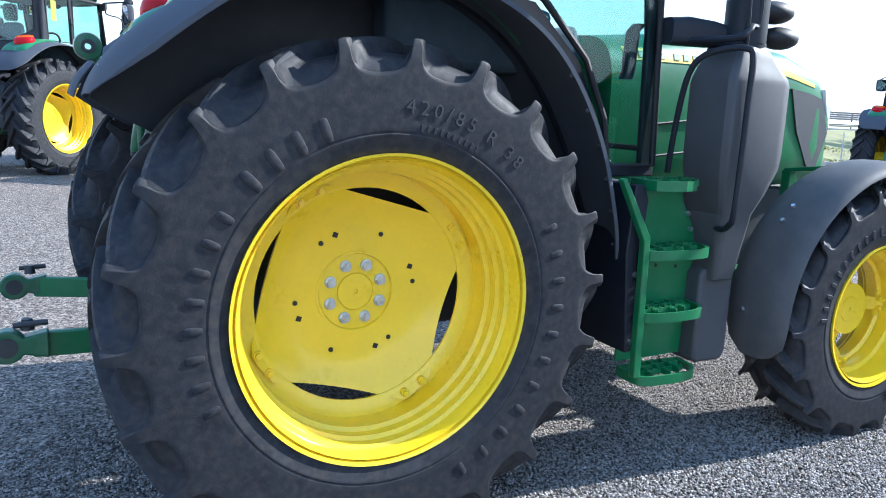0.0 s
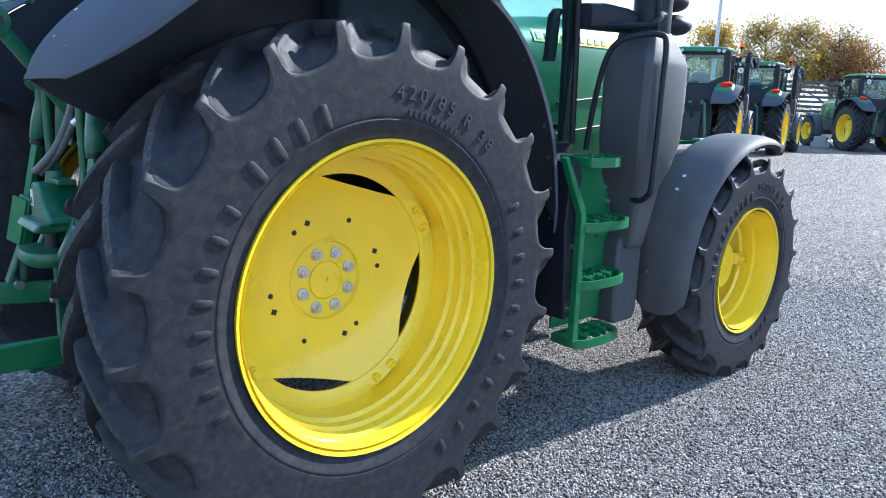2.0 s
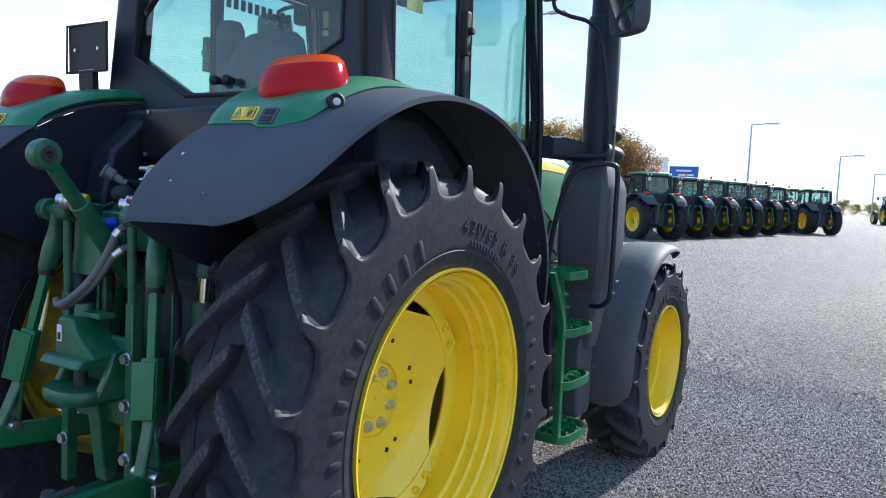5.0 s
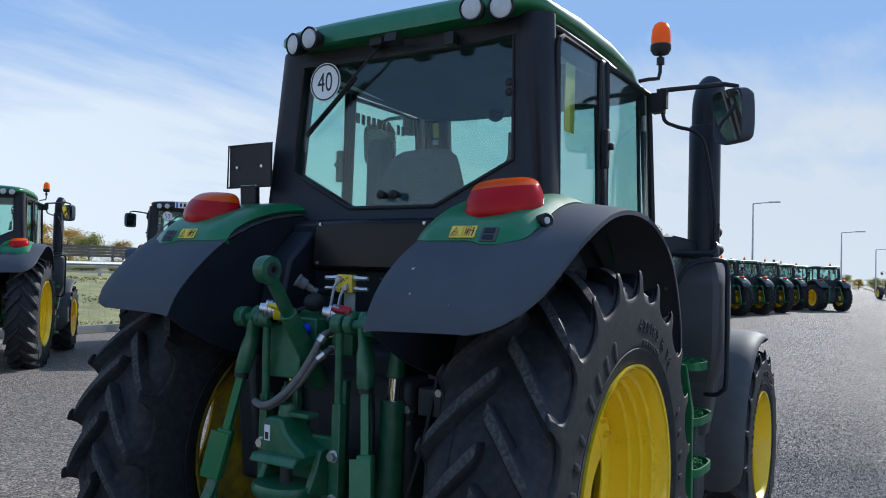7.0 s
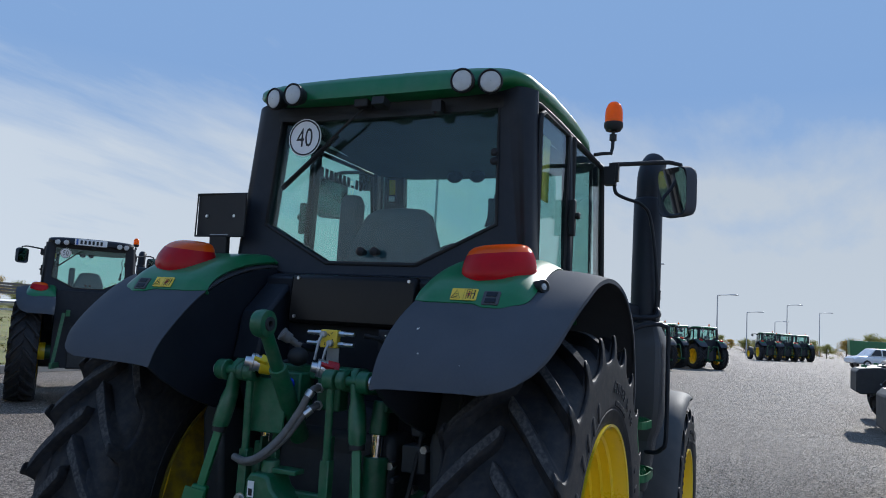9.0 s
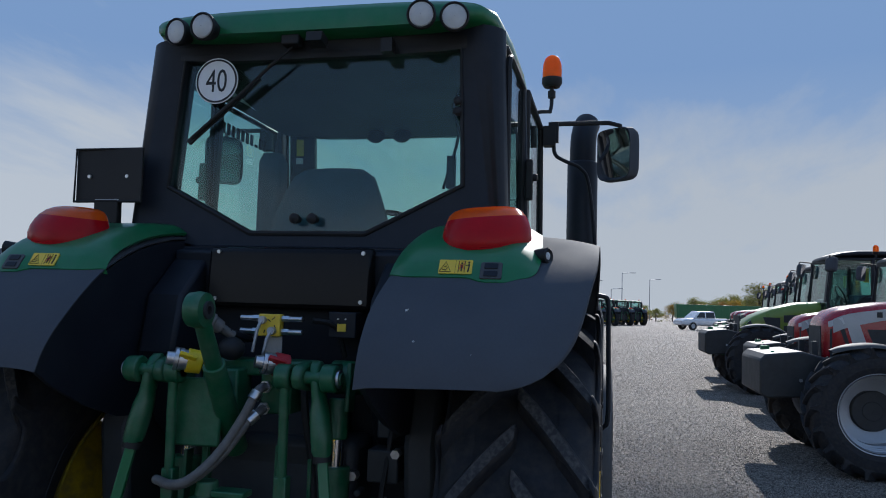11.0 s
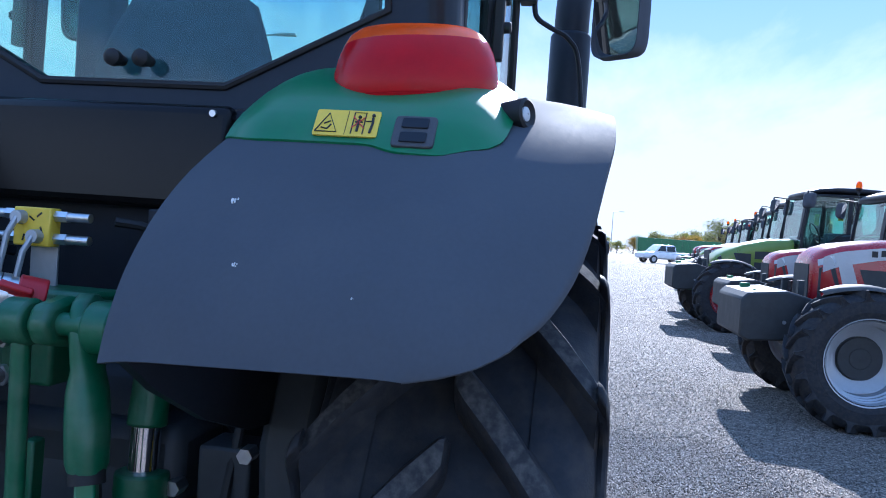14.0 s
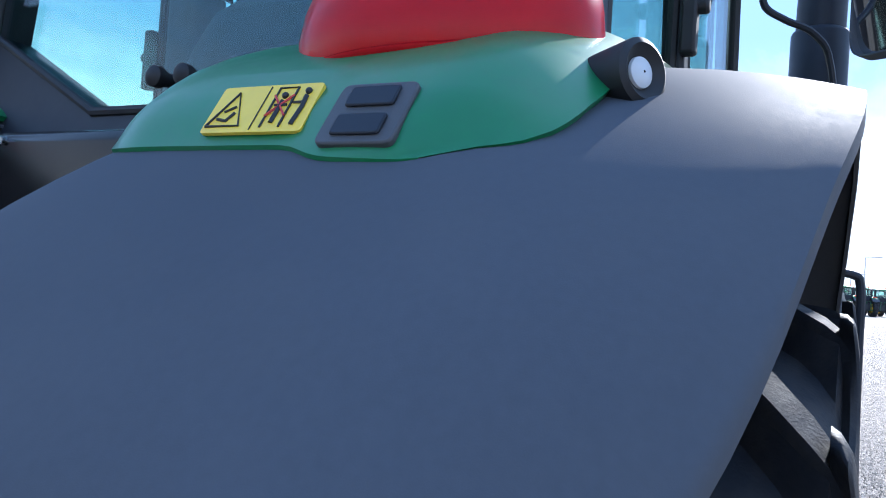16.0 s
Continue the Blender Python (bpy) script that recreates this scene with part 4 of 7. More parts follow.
def cab(tr, roof_paint=None, disc="40"):
    inner = [(-0.22, 1.875), (0.22, 1.875), (0.565, 2.05), (0.54, 2.565), (-0.54, 2.565), (-0.565, 2.05)]
    outer = [(-0.30, 1.80), (0.30, 1.80), (0.69, 1.88), (0.62, 2.63), (-0.62, 2.63), (-0.69, 1.88)]
    wide = [(-0.30, 1.80), (0.30, 1.80), (0.725, 1.86), (0.70, 2.62), (-0.70, 2.62), (-0.725, 1.86)]

    def lean(z):
        return -0.02 + 0.04 * (z - 1.88) / 0.69

    def between(k, dx):
        return [(lean(z) + dx, y + (yw - y) * k, z + (zw - z) * k) for (y, z), (yw, zw) in zip(outer, wide)]

    rings = [[(lean(z) - 0.03, y, z) for y, z in inner], between(-0.5, -0.047), between(0.0, -0.050), between(0.35, -0.046), between(0.65, -0.036), between(0.88, -0.020), between(1.0, 0.0), [(0.048 - 0.5 * lean(z), y, z) for y, z in wide], [(lean(z) + 0.045, y, z) for y, z in inner]]
    fr = part("cab_frame", Geo().loft(rings + [rings[0]], caps=False), BLACK, tr, "satin black cab frame", angle=50)
    pane("rear_window", [(lean(z) - 0.012, y * 1.01, z) for y, z in inner], fr)
    frame_ring([(lean(z) - 0.030, y * 1.01, z) for y, z in inner], 0.010, SEALANT, fr, "window_seal")
    lower = Geo().prism([(-0.10, 1.22), (0.40, 1.18), (1.33, 1.18), (1.33, 1.24), (0.42, 1.26), (0.30, 1.84), (-0.02, 1.84), (-0.16, 1.80)], "xz", -0.455, 0.455)
    part("cab_floor", lower, BLACK, tr, "black cab underbody", bevel=0.01)

    def sidewall(s):
        y = s * 0.72
        part("door_post", Geo().bar((0.535, y, 1.88), (0.525, s * 0.70, 2.56), 0.045, 0.05, (1, 0, 0)), BLACK, fr, "", bevel=0.008)
        g = Geo().bar((1.305, s * 0.69, 1.20), (1.275, s * 0.70, 1.90), 0.03, 0.075, (1, 0, 0)).bar((1.275, s * 0.70, 1.90), (1.19, s * 0.69, 2.57), 0.03, 0.06, (1, 0, 0))
        part("front_post", g, BLACK, fr, "", bevel=0.008)
        part("door_sill", Geo().bar((1.05, y, 1.215), (1.33, s * 0.69, 1.215), 0.05, 0.05), BLACK, fr, "", bevel=0.006)
        loop = [(0.555, 2.545), (1.185, 2.545), (1.285, 1.90), (1.315, 1.235), (1.075, 1.235), (1.04, 1.42), (0.93, 1.64), (0.72, 1.84), (0.565, 1.90)]
        dr = part("cab_door", Geo().tube([(a, s * 0.725, b) for a, b in loop + loop[:2]], 0.014, 8), SEALANT, tr, "glazed door with a thin black frame")
        pane("door_glass", [(a, s * 0.722, b) for a, b in loop], dr)
        g = Geo().box((0.50, s * 0.745, 2.16), (0.035, 0.03, 0.17)).cyl((0.505, s * 0.74, 2.17), (0.505, s * 0.78, 2.17), 0.016, 0.016, 12)
        part("door_pull", Geo().loft([[(x + a, s * (0.665 + b), z) for a, b in rounded(0.028, 0.022, 14, 3)] for x, z in ((1.185, 1.58), (1.195, 1.61), (1.20, 1.70), (1.205, 1.77), (1.235, 1.80))]), BLACK, dr, "black moulded door pull", angle=50)
        part("door_handle", g, SEALANT, dr, "black door handle", bevel=0.006)
        loop = [(0.068, 1.90), (0.040, 2.49), (0.052, 2.525), (0.09, 2.545), (0.500, 2.55), (0.510, 1.90)]
        q = part("quarter_window", Geo().tube([(a, s * 0.712, b) for a, b in loop + loop[:2]], 0.012, 8), SEALANT, tr, "side window in a black seal")
        pane("quarter_glass", [(a, s * 0.712, b) for a, b in loop], q)

    both(sidewall)
    ws = [(1.335, -0.66, 1.30), (1.335, 0.66, 1.30), (1.20, 0.66, 2.55), (1.20, -0.66, 2.55)]
    w = frame_ring(ws, 0.014, SEALANT, tr, "windscreen", "front windscreen in a black seal")
    pane("windscreen_glass", ws, w)
    part("front_mullion", Geo().bar((1.21, 0.570, 2.55), (1.30, 0.575, 1.75), 0.145, 0.05, (1, 0, 0)), BLACK, w, "", bevel=0.01)
    # roof
    secs = [(-0.098, 0.59, 2.615, 2.680), (-0.068, 0.635, 2.605, 2.712), (0.03, 0.672, 2.60, 2.730), (0.35, 0.685, 2.60, 2.745), (0.75, 0.685, 2.595, 2.742), (1.05, 0.68, 2.585, 2.705), (1.20, 0.66, 2.575, 2.65), (1.245, 0.62, 2.572, 2.61)]
    rings = []
    for x, hw, lo, hi in secs:
        rings.append([(x, y, (lo + hi) / 2 + z) for y, z in rounded(hw, (hi - lo) / 2, 36, 3.4)])
    rf = part("roof", Geo().loft(rings), roof_paint or GREEN, tr, "green moulded roof", angle=60)
    rings = []
    for x, hw, drop in ((-0.02, 0.625, 0.0), (0.02, 0.68, 0.0), (0.07, 0.708, 0.0), (0.35, 0.716, 0.0), (0.75, 0.716, 0.004), (1.05, 0.712, 0.01), (1.20, 0.69, 0.02), (1.245, 0.65, 0.022)):
        rings.append([(x, y, 2.572 - drop + z) for y, z in rounded(hw, 0.036, 40, 3.2)])
    part("roof_trim", Geo().loft(rings), SEALANT, rf, "black roof edge", angle=60)
    for y, z, hw, hh, mat in ((0.575, 2.46, 0.020, 0.045, STICKER_Y), (0.575, 2.388, 0.020, 0.016, SIGN_WHITE)):
        part("post_label", Geo().box((1.185, y, z), (0.003, hw * 2, hh * 2), (0, -6, 0)), mat, w, "small printed label on the front post")
    part("roof_liner", Geo().prism([(0.035, 2.600), (0.045, 2.585), (0.16, 2.542), (1.12, 2.540), (1.12, 2.56), (0.20, 2.562)], "xz", -0.60, 0.60), LINER, rf, "grey roof lining")
    g = Geo().box((-0.10, -0.03, 2.575), (0.06, 0.06, 0.035), (0, 10, 0))
    part("lamp_bracket", g, SEALANT, rf, "")
    for y, x, yaw in ((-0.539, -0.124, 14), (-0.43, -0.16, 4), (0.398, -0.161, -4), (0.529, -0.123, -14)):
        ax = Vector((-math.cos(radians(yaw)), -math.sin(radians(yaw)), -0.10)).normalized()
        c = Vector((x + 0.012, y, 2.628))
        lamp = part("work_lamp", Geo().lathe([(0.02, -0.07), (0.036, -0.055), (0.050, -0.012), (0.052, 0.006), (0.048, 0.011), (0.044, 0.004), (0.001, 0.002)], c, ax, 28), SEALANT, rf, "round black work lamp")
        part("lamp_glass", Geo().lathe([(0.044, 0.003), (0.040, 0.0075), (0.02, 0.012), (0.001, 0.013)], c, ax, 24), CLEAR_LENS, lamp, "clear lamp glass")
    # speed sign on the rear window
    c = Vector((-0.040, 0.392, 2.455))
    sg = part("speed_sign", Geo().cyl(c, c + Vector((-0.003, 0, 0)), 0.088, 0.088, 40), SIGN_WHITE, fr, "round white speed disc")
    g = Geo().lathe([(0.084, 0), (0.084, 0.0012), (0.077, 0.0012), (0.077, 0)], c + Vector((-0.003, 0, 0)), (-1, 0, 0), 40, closed=True)
    vs, fs = letters(disc, 0.125, 0.002)
    g.add([(c.x - 0.0040 - p.z * 0.5, c.y - p.x * 0.72, c.z - 0.042 + p.y) for p in vs], fs)
    part("sign_print", g, SIGN_BLACK, sg, "black printed figures")
    # wiper
    wp = Geo().tube([(-0.045, 0.085, 2.575), (-0.055, 0.14, 2.525), (-0.05, 0.33, 2.36), (-0.045, 0.485, 2.235)], 0.006, 6).bar((-0.035, 0.22, 2.46), (-0.035, 0.50, 2.22), 0.012, 0.02)
    part("rear_wiper", wp, SEALANT, fr, "black wiper arm and blade")
    part("wiper_motor", Geo().box((-0.055, 0.085, 2.592), (0.05, 0.07, 0.04)), SEALANT, fr, "", bevel=0.006)
    part("window_catch", Geo().box((-0.055, -0.285, 2.555), (0.04, 0.042, 0.05)), SEALANT, fr, "")
    for y in (0.04, -0.028):
        part("latch_knob", Geo().lathe([(0.012, 0.0), (0.014, 0.02), (0.019, 0.03), (0.019, 0.045), (0.010, 0.052), (0.001, 0.053)], (-0.03, y, 1.928), (-1, 0, 0), 18), SEALANT, fr, "black round knob")
    for z in (2.352, 2.314):
        part("latch_knob", Geo().lathe([(0.010, 0.0), (0.015, 0.012), (0.017, 0.020), (0.010, 0.027), (0.001, 0.028)], (-0.02, -0.545, z), (-1, 0, 0), 18), SEALANT, fr, "black round knob")
    # inside
    seat = Geo()
    rows = []
    for z, hw, x0, th in ((1.66, 0.24, 0.16, 0.06), (1.80, 0.25, 0.15, 0.065), (1.95, 0.232, 0.15, 0.065), (2.05, 0.195, 0.165, 0.06), (2.12, 0.165, 0.18, 0.05), (2.15, 0.12, 0.19, 0.035), (2.157, 0.06, 0.195, 0.015)):
        rows.append([(x0 + b, a - 0.012, z) for a, b in rounded(hw, th, 24, 3)])
    seat.loft(rows)
    st = part("driver_seat", seat, SEAT, tr, "blue-grey fabric seat back", angle=60)
    part("seat_cushion", Geo().box((0.40, -0.01, 1.63), (0.5, 0.5, 0.14)), SEAT, st, "", bevel=0.04)
    rows = [[(0.22 + b, 0.268 + a, z) for a, b in rounded(0.05, 0.05, 16, 4)] for z in (1.50, 2.19)] + [[(0.22 + b, 0.268 + a, 2.225) for a, b in rounded(0.035, 0.035, 16, 4)]]
    part("seat_bolster", Geo().loft(rows), SEAT, st, "blue-grey upright pad", angle=50)
    part("side_console", Geo().box((0.50, 0.50, 1.75), (0.7, 0.22, 0.3)), SEAT, tr, "grey side console", bevel=0.03)
    part("side_console", Geo().box((0.50, -0.50, 1.70), (0.7, 0.22, 0.25)), SEAT, tr, "grey side console", bevel=0.03)
    col = Geo().tube([(1.05, 0, 1.3), (0.98, 0, 1.75), (0.90, 0, 1.88)], 0.05, 10)
    circ = [Vector((0.88, 0, 1.90)) + Vector((0.08 * math.cos(a), 0.20 * math.sin(a), 0.18 * math.cos(a))) for a in np.linspace(0, 2 * math.pi, 25)]
    sw = part("steering_column", col, BLACK, tr, "black steering column")
    part("steering_wheel", Geo().tube(circ, 0.015, 8), SEALANT, sw, "black steering wheel")
    part("dashboard", Geo().box((1.16, 0, 1.72), (0.22, 0.5, 0.18), (0, -12, 0)), SEAT, tr, "grey instrument panel", bevel=0.03)
    # name strip on the far side door glass: plain bars
    g = Geo()
    for k in range(11):
        g.box((0.56 + 0.048 * k, 0.716, 2.44 + (0.0 if k != 8 else -0.02)), (0.030, 0.004, 0.055 if k != 8 else 0.014))
    part("window_print", g, SIGN_BLACK, w, "dark bars of a name strip on the glass")
    g = Geo().tube(smooth_path([(0.12, -0.52, 2.44), (0.10, -0.50, 2.36), (0.11, -0.52, 2.26), (0.10, -0.47, 2.06)], 5), 0.006, 6).box((0.095, -0.50, 2.12), (0.03, 0.03, 0.12))
    part("coat_hook", g, SEALANT, fr, "black cable and holder behind the glass")
    for y in (0.12, -0.02):
        part("interior_lamp", Geo().ball((1.10, y, 2.50), (0.03, 0.05, 0.04)), SEALANT, rf, "round dark lamp under the roof front")
    part("sun_sheet", Geo().box((0.22, -0.69, 2.33), (0.10, 0.004, 0.28)), STICKER_Y, fr, "yellowed sheet on the side glass")


def mirror(tr, side):
    a = Vector((-0.135, side * 0.183, 0)).normalized()
    up = Vector((0.14 * 0.5, 0, -1)).normalized() * -1
    n = a.cross(up).normalized()
    if n.x > 0:
        n = -n
    c = Vector((1.348, side * 1.117, 2.43))
    g = Geo()
    pts = rounded(0.106, 0.138, 40, 5)
    g.loft([[c + a * x * s + up * y * s + n * z for x, y in pts] for z, s in ((-0.055, 0.72), (-0.03, 0.95), (0.0, 1.0), (0.014, 0.99), (0.050, 0.965), (0.050, 0.93), (0.002, 0.92))])
    h = part("wing_mirror", g, PLASTIC, tr, "black mirror housing on an arm", angle=40)
    part("mirror_glass", Geo().loft([[c + a * x * 0.91 + up * y * 0.92 + n * (z + 0.22 * y - 0.03 * x) for x, y in pts] for z in (0.036, 0.039)]), MIRROR, h, "mirror glass")
    arm = Geo().bar((1.20, side * 0.74, 2.50), (1.20, side * 0.80, 2.50), 0.06, 0.10).bar((1.20, side * 0.79, 2.47), (1.20, side * 0.79, 2.57), 0.05, 0.04, (1, 0, 0)).tube([(1.20, side * 0.78, 2.565), (1.343, side * 1.00, 2.60), (1.365, side * 1.06, 2.605), (1.37, side * 1.12, 2.59), (1.38, side * 1.13, 2.52)], 0.013, 8)
    part("mirror_arm", arm, SEALANT, h, "black tube arm")


def exhaust(tr, side):
    secs = [(1.55, 0.88, 0.075, 0.085, 0.78), (1.55, 0.885, 0.09, 0.10, 0.90), (1.56, 0.895, 0.11, 0.11, 1.06), (1.565, 0.91, 0.145, 0.12, 1.13), (1.58, 0.917, 0.186, 0.130, 1.24), (1.582, 0.917, 0.192, 0.132, 1.30), (1.582, 0.917, 0.192, 0.132, 1.575), (1.58, 0.917, 0.184, 0.128, 1.60), (1.562, 0.912, 0.135, 0.115, 1.66), (1.556, 0.91, 0.108, 0.102, 1.695), (1.55, 0.905, 0.095, 0.095, 1.72)]

    def chamfered(cx, cy, hx, hy, z):
        poly = [(-1, -0.75), (-0.8, -1), (0.7, -1), (1, -0.7), (1, 0.45), (0.9, 0.62), (0.55, 0.93), (0.40, 1.0), (-0.72, 1), (-0.93, 0.92), (-1, 0.72)]
        return [(cx + a * hx, side * (cy + b * hy), z) for a, b in poly]

    ex = part("exhaust_housing", Geo().loft([chamfered(*s) for s in secs]), PLASTIC_DARK, tr, "matt black exhaust treatment housing", angle=18, bevel=0.007)
    part("exhaust_collar", Geo().cyl((1.55, side * 0.905, 1.705), (1.55, side * 0.905, 1.735), 0.100, 0.100, 28), BLACK, ex, "", bevel=0.006)
    g = Geo().lathe([(0.082, 0.0), (0.082, 0.69), (0.078, 0.70), (0.070, 0.705), (0.070, 0.72)], (1.55, side * 0.925, 1.73), (0, 0, 1), 32)
    g.tube(smooth_path([(1.55, side * 0.925, 2.43), (1.55, side * 0.927, 2.55), (1.575, side * 0.935, 2.62), (1.61, side * 0.945, 2.655)], 5), 0.070, 24)
    part("exhaust_pipe", g, BLACK, ex, "satin black upright exhaust pipe", angle=40)
    part("exhaust_mouth", Geo().cyl((1.612, side * 0.9455, 2.657), (1.616, side * 0.9465, 2.660), 0.058, 0.058, 20), SIGN_BLACK, ex, "dark pipe mouth")
    part("tank", Geo().prism([(1.46, 0.42), (1.61, 0.42), (1.63, 0.46), (1.63, 0.80), (1.60, 0.83), (1.46, 0.83), (1.44, 0.80), (1.44, 0.44)], "xz", side * 0.60, side * 0.935), PLASTIC_DARK, tr, "black plastic tank", bevel=0.02)
    part("tank_cap", Geo().cyl((1.555, side * 0.90, 0.82), (1.555, side * 0.925, 0.875), 0.034, 0.03, 16), SEALANT, tr, "black screw cap", bevel=0.004)
    part("drain_bolt", Geo().cyl((1.705, side * 0.995, 1.53), (1.722, side * 1.018, 1.53), 0.014, 0.013, 14), SIGN_BLACK, ex, "dark socket screw")
    rail = smooth_path([(1.36, side * 0.77, 1.21), (1.35, side * 0.80, 1.40), (1.34, side * 0.85, 1.59), (1.355, side * 0.90, 1.67), (1.395, side * 0.98, 1.70), (1.43, side * 1.05, 1.70), (1.44, side * 1.072, 1.665), (1.437, side * 1.075, 1.50), (1.425, side * 1.078, 1.10), (1.43, side * 1.055, 1.03), (1.445, side * 1.01, 1.005), (1.47, side * 0.95, 1.005)], 5)
    part("grab_rail", Geo().tube(rail, 0.0125, 10), BLACK, tr, "bent black tube rail")
    part("front_lamp_arm", Geo().tube(smooth_path([(1.21, side * 0.79, 2.47), (1.22, side * 0.80, 2.41), (1.27, side * 0.85, 2.385), (1.35, side * 0.92, 2.365), (1.40, side * 0.965, 2.28), (1.46, side * 1.0, 1.95), (1.49, side * 0.99, 1.70)], 5), 0.010, 8).tube(smooth_path([(1.34, side * 0.76, 1.74), (1.42, side * 0.98, 1.74), (1.47, side * 1.01, 1.77), (1.50, side * 1.0, 1.79), (1.535, side * 0.995, 1.80), (1.535, side * 1.0, 1.9)], 5), 0.013, 8), BLACK, tr, "bent black tubes")
    part("duct", Geo().loft([[(x, side * (y + a), z + b) for a, b in rounded(h, h, 20, 4.5)] for x, y, z, h in ((1.30, 0.74, 1.775, 0.052), (1.36, 0.78, 1.775, 0.056), (1.44, 0.84, 1.765, 0.050), (1.50, 0.88, 1.755, 0.040))]), BLACK, tr, "black plastic air duct", angle=50)
    for z, x in ((1.768, 1.745), (1.865, 1.70)):
        part("hood_lamp", Geo().ball((x, side * 0.925, z), (0.095, 0.065, 0.045), 18, 12), SEALANT, tr, "black rounded lamp", angle=70)


def steps(tr, side):
    side_plate = [(0.925, 1.205), (0.945, 1.21), (1.083, 0.985), (1.095, 0.43), (1.06, 0.43), (1.055, 0.97)]
    g = Geo().prism(side_plate, "xz", side * 0.968, side * 1.0)
    lad = part("access_step", g, GREEN, tr, "green ladder with perforated treads", bevel=0.004)
    back = Geo().prism([(1.085, 1.20), (1.36, 1.20), (1.38, 1.10), (1.47, 0.96), (1.435, 0.45), (1.09, 0.45)], "xz", side * 0.845, side * 0.857)
    part("back_plate", back, GREEN, lad, "", bevel=0.002)
    for x, z in ((1.26, 0.84), (1.37, 0.83), (1.24, 0.60)):
        part("plate_hole", Geo().cyl((x, side * 0.8565, z), (x, side * 0.8585, z), 0.008, 0.008, 12), SIGN_BLACK, lad, "dark hole")
    for x, z in ((1.405, 1.05), (1.425, 0.985)):
        part("plate_bolt", Geo().cyl((x, side * 0.85, z), (x, side * 0.872, z), 0.012, 0.011, 6), STEEL, lad, "zinc-plated bolt")

    def tread(z, x1, name):
        out = [(1.09, 0.862), (x1 - 0.02, 0.862), (x1, 0.91), (x1 - 0.01, 0.97), (x1 - 0.05, 1.012), (x1 - 0.11, 1.028), (1.20, 1.028), (1.09, 1.0)]
        loop = [Vector((a, side * b, z)) for a, b in out]
        loop = smooth_path(loop + [loop[0]], 4)
        g = Geo()
        c = Vector((1.22, side * 0.94, z))
        inner = [c + (p - c) * 0.90 for p in loop]
        rings = [loop, [p + Vector((0, 0, 0.004)) for p in loop], [p + Vector((0, 0, 0.004)) for p in inner], [Vector((p.x, p.y, z - 0.008)) for p in inner], [Vector((p.x, p.y, z - 0.034)) for p in loop]]
        g.loft([r[:-1] for r in rings] + [rings[0][:-1]], caps=False)
        t = part(name, g, GREEN, lad, "", angle=40)
        for k, (xa, ya, xb, yb) in enumerate(((1.10, 0.90, x1 - 0.03, 0.905), (1.10, 0.955, x1 - 0.05, 0.95), (1.17, 0.865, 1.16, 1.0), (1.25, 0.865, 1.25, 1.005), (1.32, 0.865, 1.31, 0.99))):
            b = Geo().bar((xa, side * ya, z - 0.006), (xb, side * yb, z - 0.006), 0.008, 0.022)
            for m in range(9):
                q = (m + 0.5) / 9
                b.box((xa + (xb - xa) * q, side * (ya + (yb - ya) * q), z + 0.007), (0.007, 0.008, 0.006))
            part("grip_bar", b, GREEN, t)

    tread(1.195, 1.33, "top_tread")
    tread(0.930, 1.43, "tread")
    tread(0.685, 1.425, "tread")
    tread(0.430, 1.415, "tread")
    flap = Geo().prism([(1.075, 1.18), (1.10, 1.12), (1.08, 0.92), (1.10, 0.53), (1.045, 0.52), (1.01, 0.92), (1.03, 1.18)], "xz", side * 0.52, side * 0.955)
    fl = part("mud_flap", flap, BLACK, tr, "black splash panel", bevel=0.006)
    for z in (1.05, 0.835, 0.565):
        part("flap_bolt", Geo().cyl((1.06, side * 0.95, z), (1.06, side * 0.965, z), 0.012, 0.010, 10), STEEL, fl, "zinc-plated bolt")


def front_fender(tr, side, fx=2.40, grow=1.0):
    c = Vector((fx, 0, 0.575))
    grid = []
    for th in np.linspace(58, 193, 30):
        r = curve1([(58, 0.72), (75, 0.715), (95, 0.70), (120, 0.685), (150, 0.68), (180, 0.675), (193, 0.68)], th)
        r *= grow
        a = radians(th)
        row = []
        wide = curve1([(58, 0.06), (64, 0.11), (75, 0.155), (180, 0.155), (188, 0.14), (193, 0.08)], th)
        mid = 0.945
        for v in np.linspace(-1, 1, 13):
            rr = r - 0.03 * abs(v) ** 4 + (0.02 if th < 75 else 0) * (75 - th) / 17
            row.append((c.x + rr * math.cos(a), side * (mid + wide * v), c.z + rr * math.sin(a)))
        p = row[-1]
        row.append((p[0] - 0.014 * math.cos(a), p[1] + side * 0.004, p[2] - 0.014 * math.sin(a)))
        grid.append(row)
    f = part("front_fender", Geo().sheet(grid, -0.006 if side > 0 else 0.006), PLASTIC_DUSTY, tr, "matt black front fender", angle=60)
    for th, y in ((133, 0.93), (140, 0.93), (176, 0.90), (100, 0.93), (92, 0.93)):
        a = radians(th)
        r = 0.683 * grow
        p = Vector((c.x + r * math.cos(a), side * y, c.z + r * math.sin(a)))
        n = Vector((math.cos(a), 0, math.sin(a)))
        part("fender_bolt", Geo().cyl(p - n * 0.004, p + n * 0.010, 0.012, 0.009, 12), STEEL, f, "zinc-plated bolt")
    part("fender_bracket", Geo().bar((fx - 0.04, side * 0.55, 1.20), (fx - 0.04, side * 0.93, 1.25), 0.06, 0.02).bar((fx - 0.04, side * 0.56, 0.7), (fx - 0.04, side * 0.56, 1.20), 0.05, 0.05, (1, 0, 0)), GREEN if grow == 1.0 else BLACK, f, "", bevel=0.004)


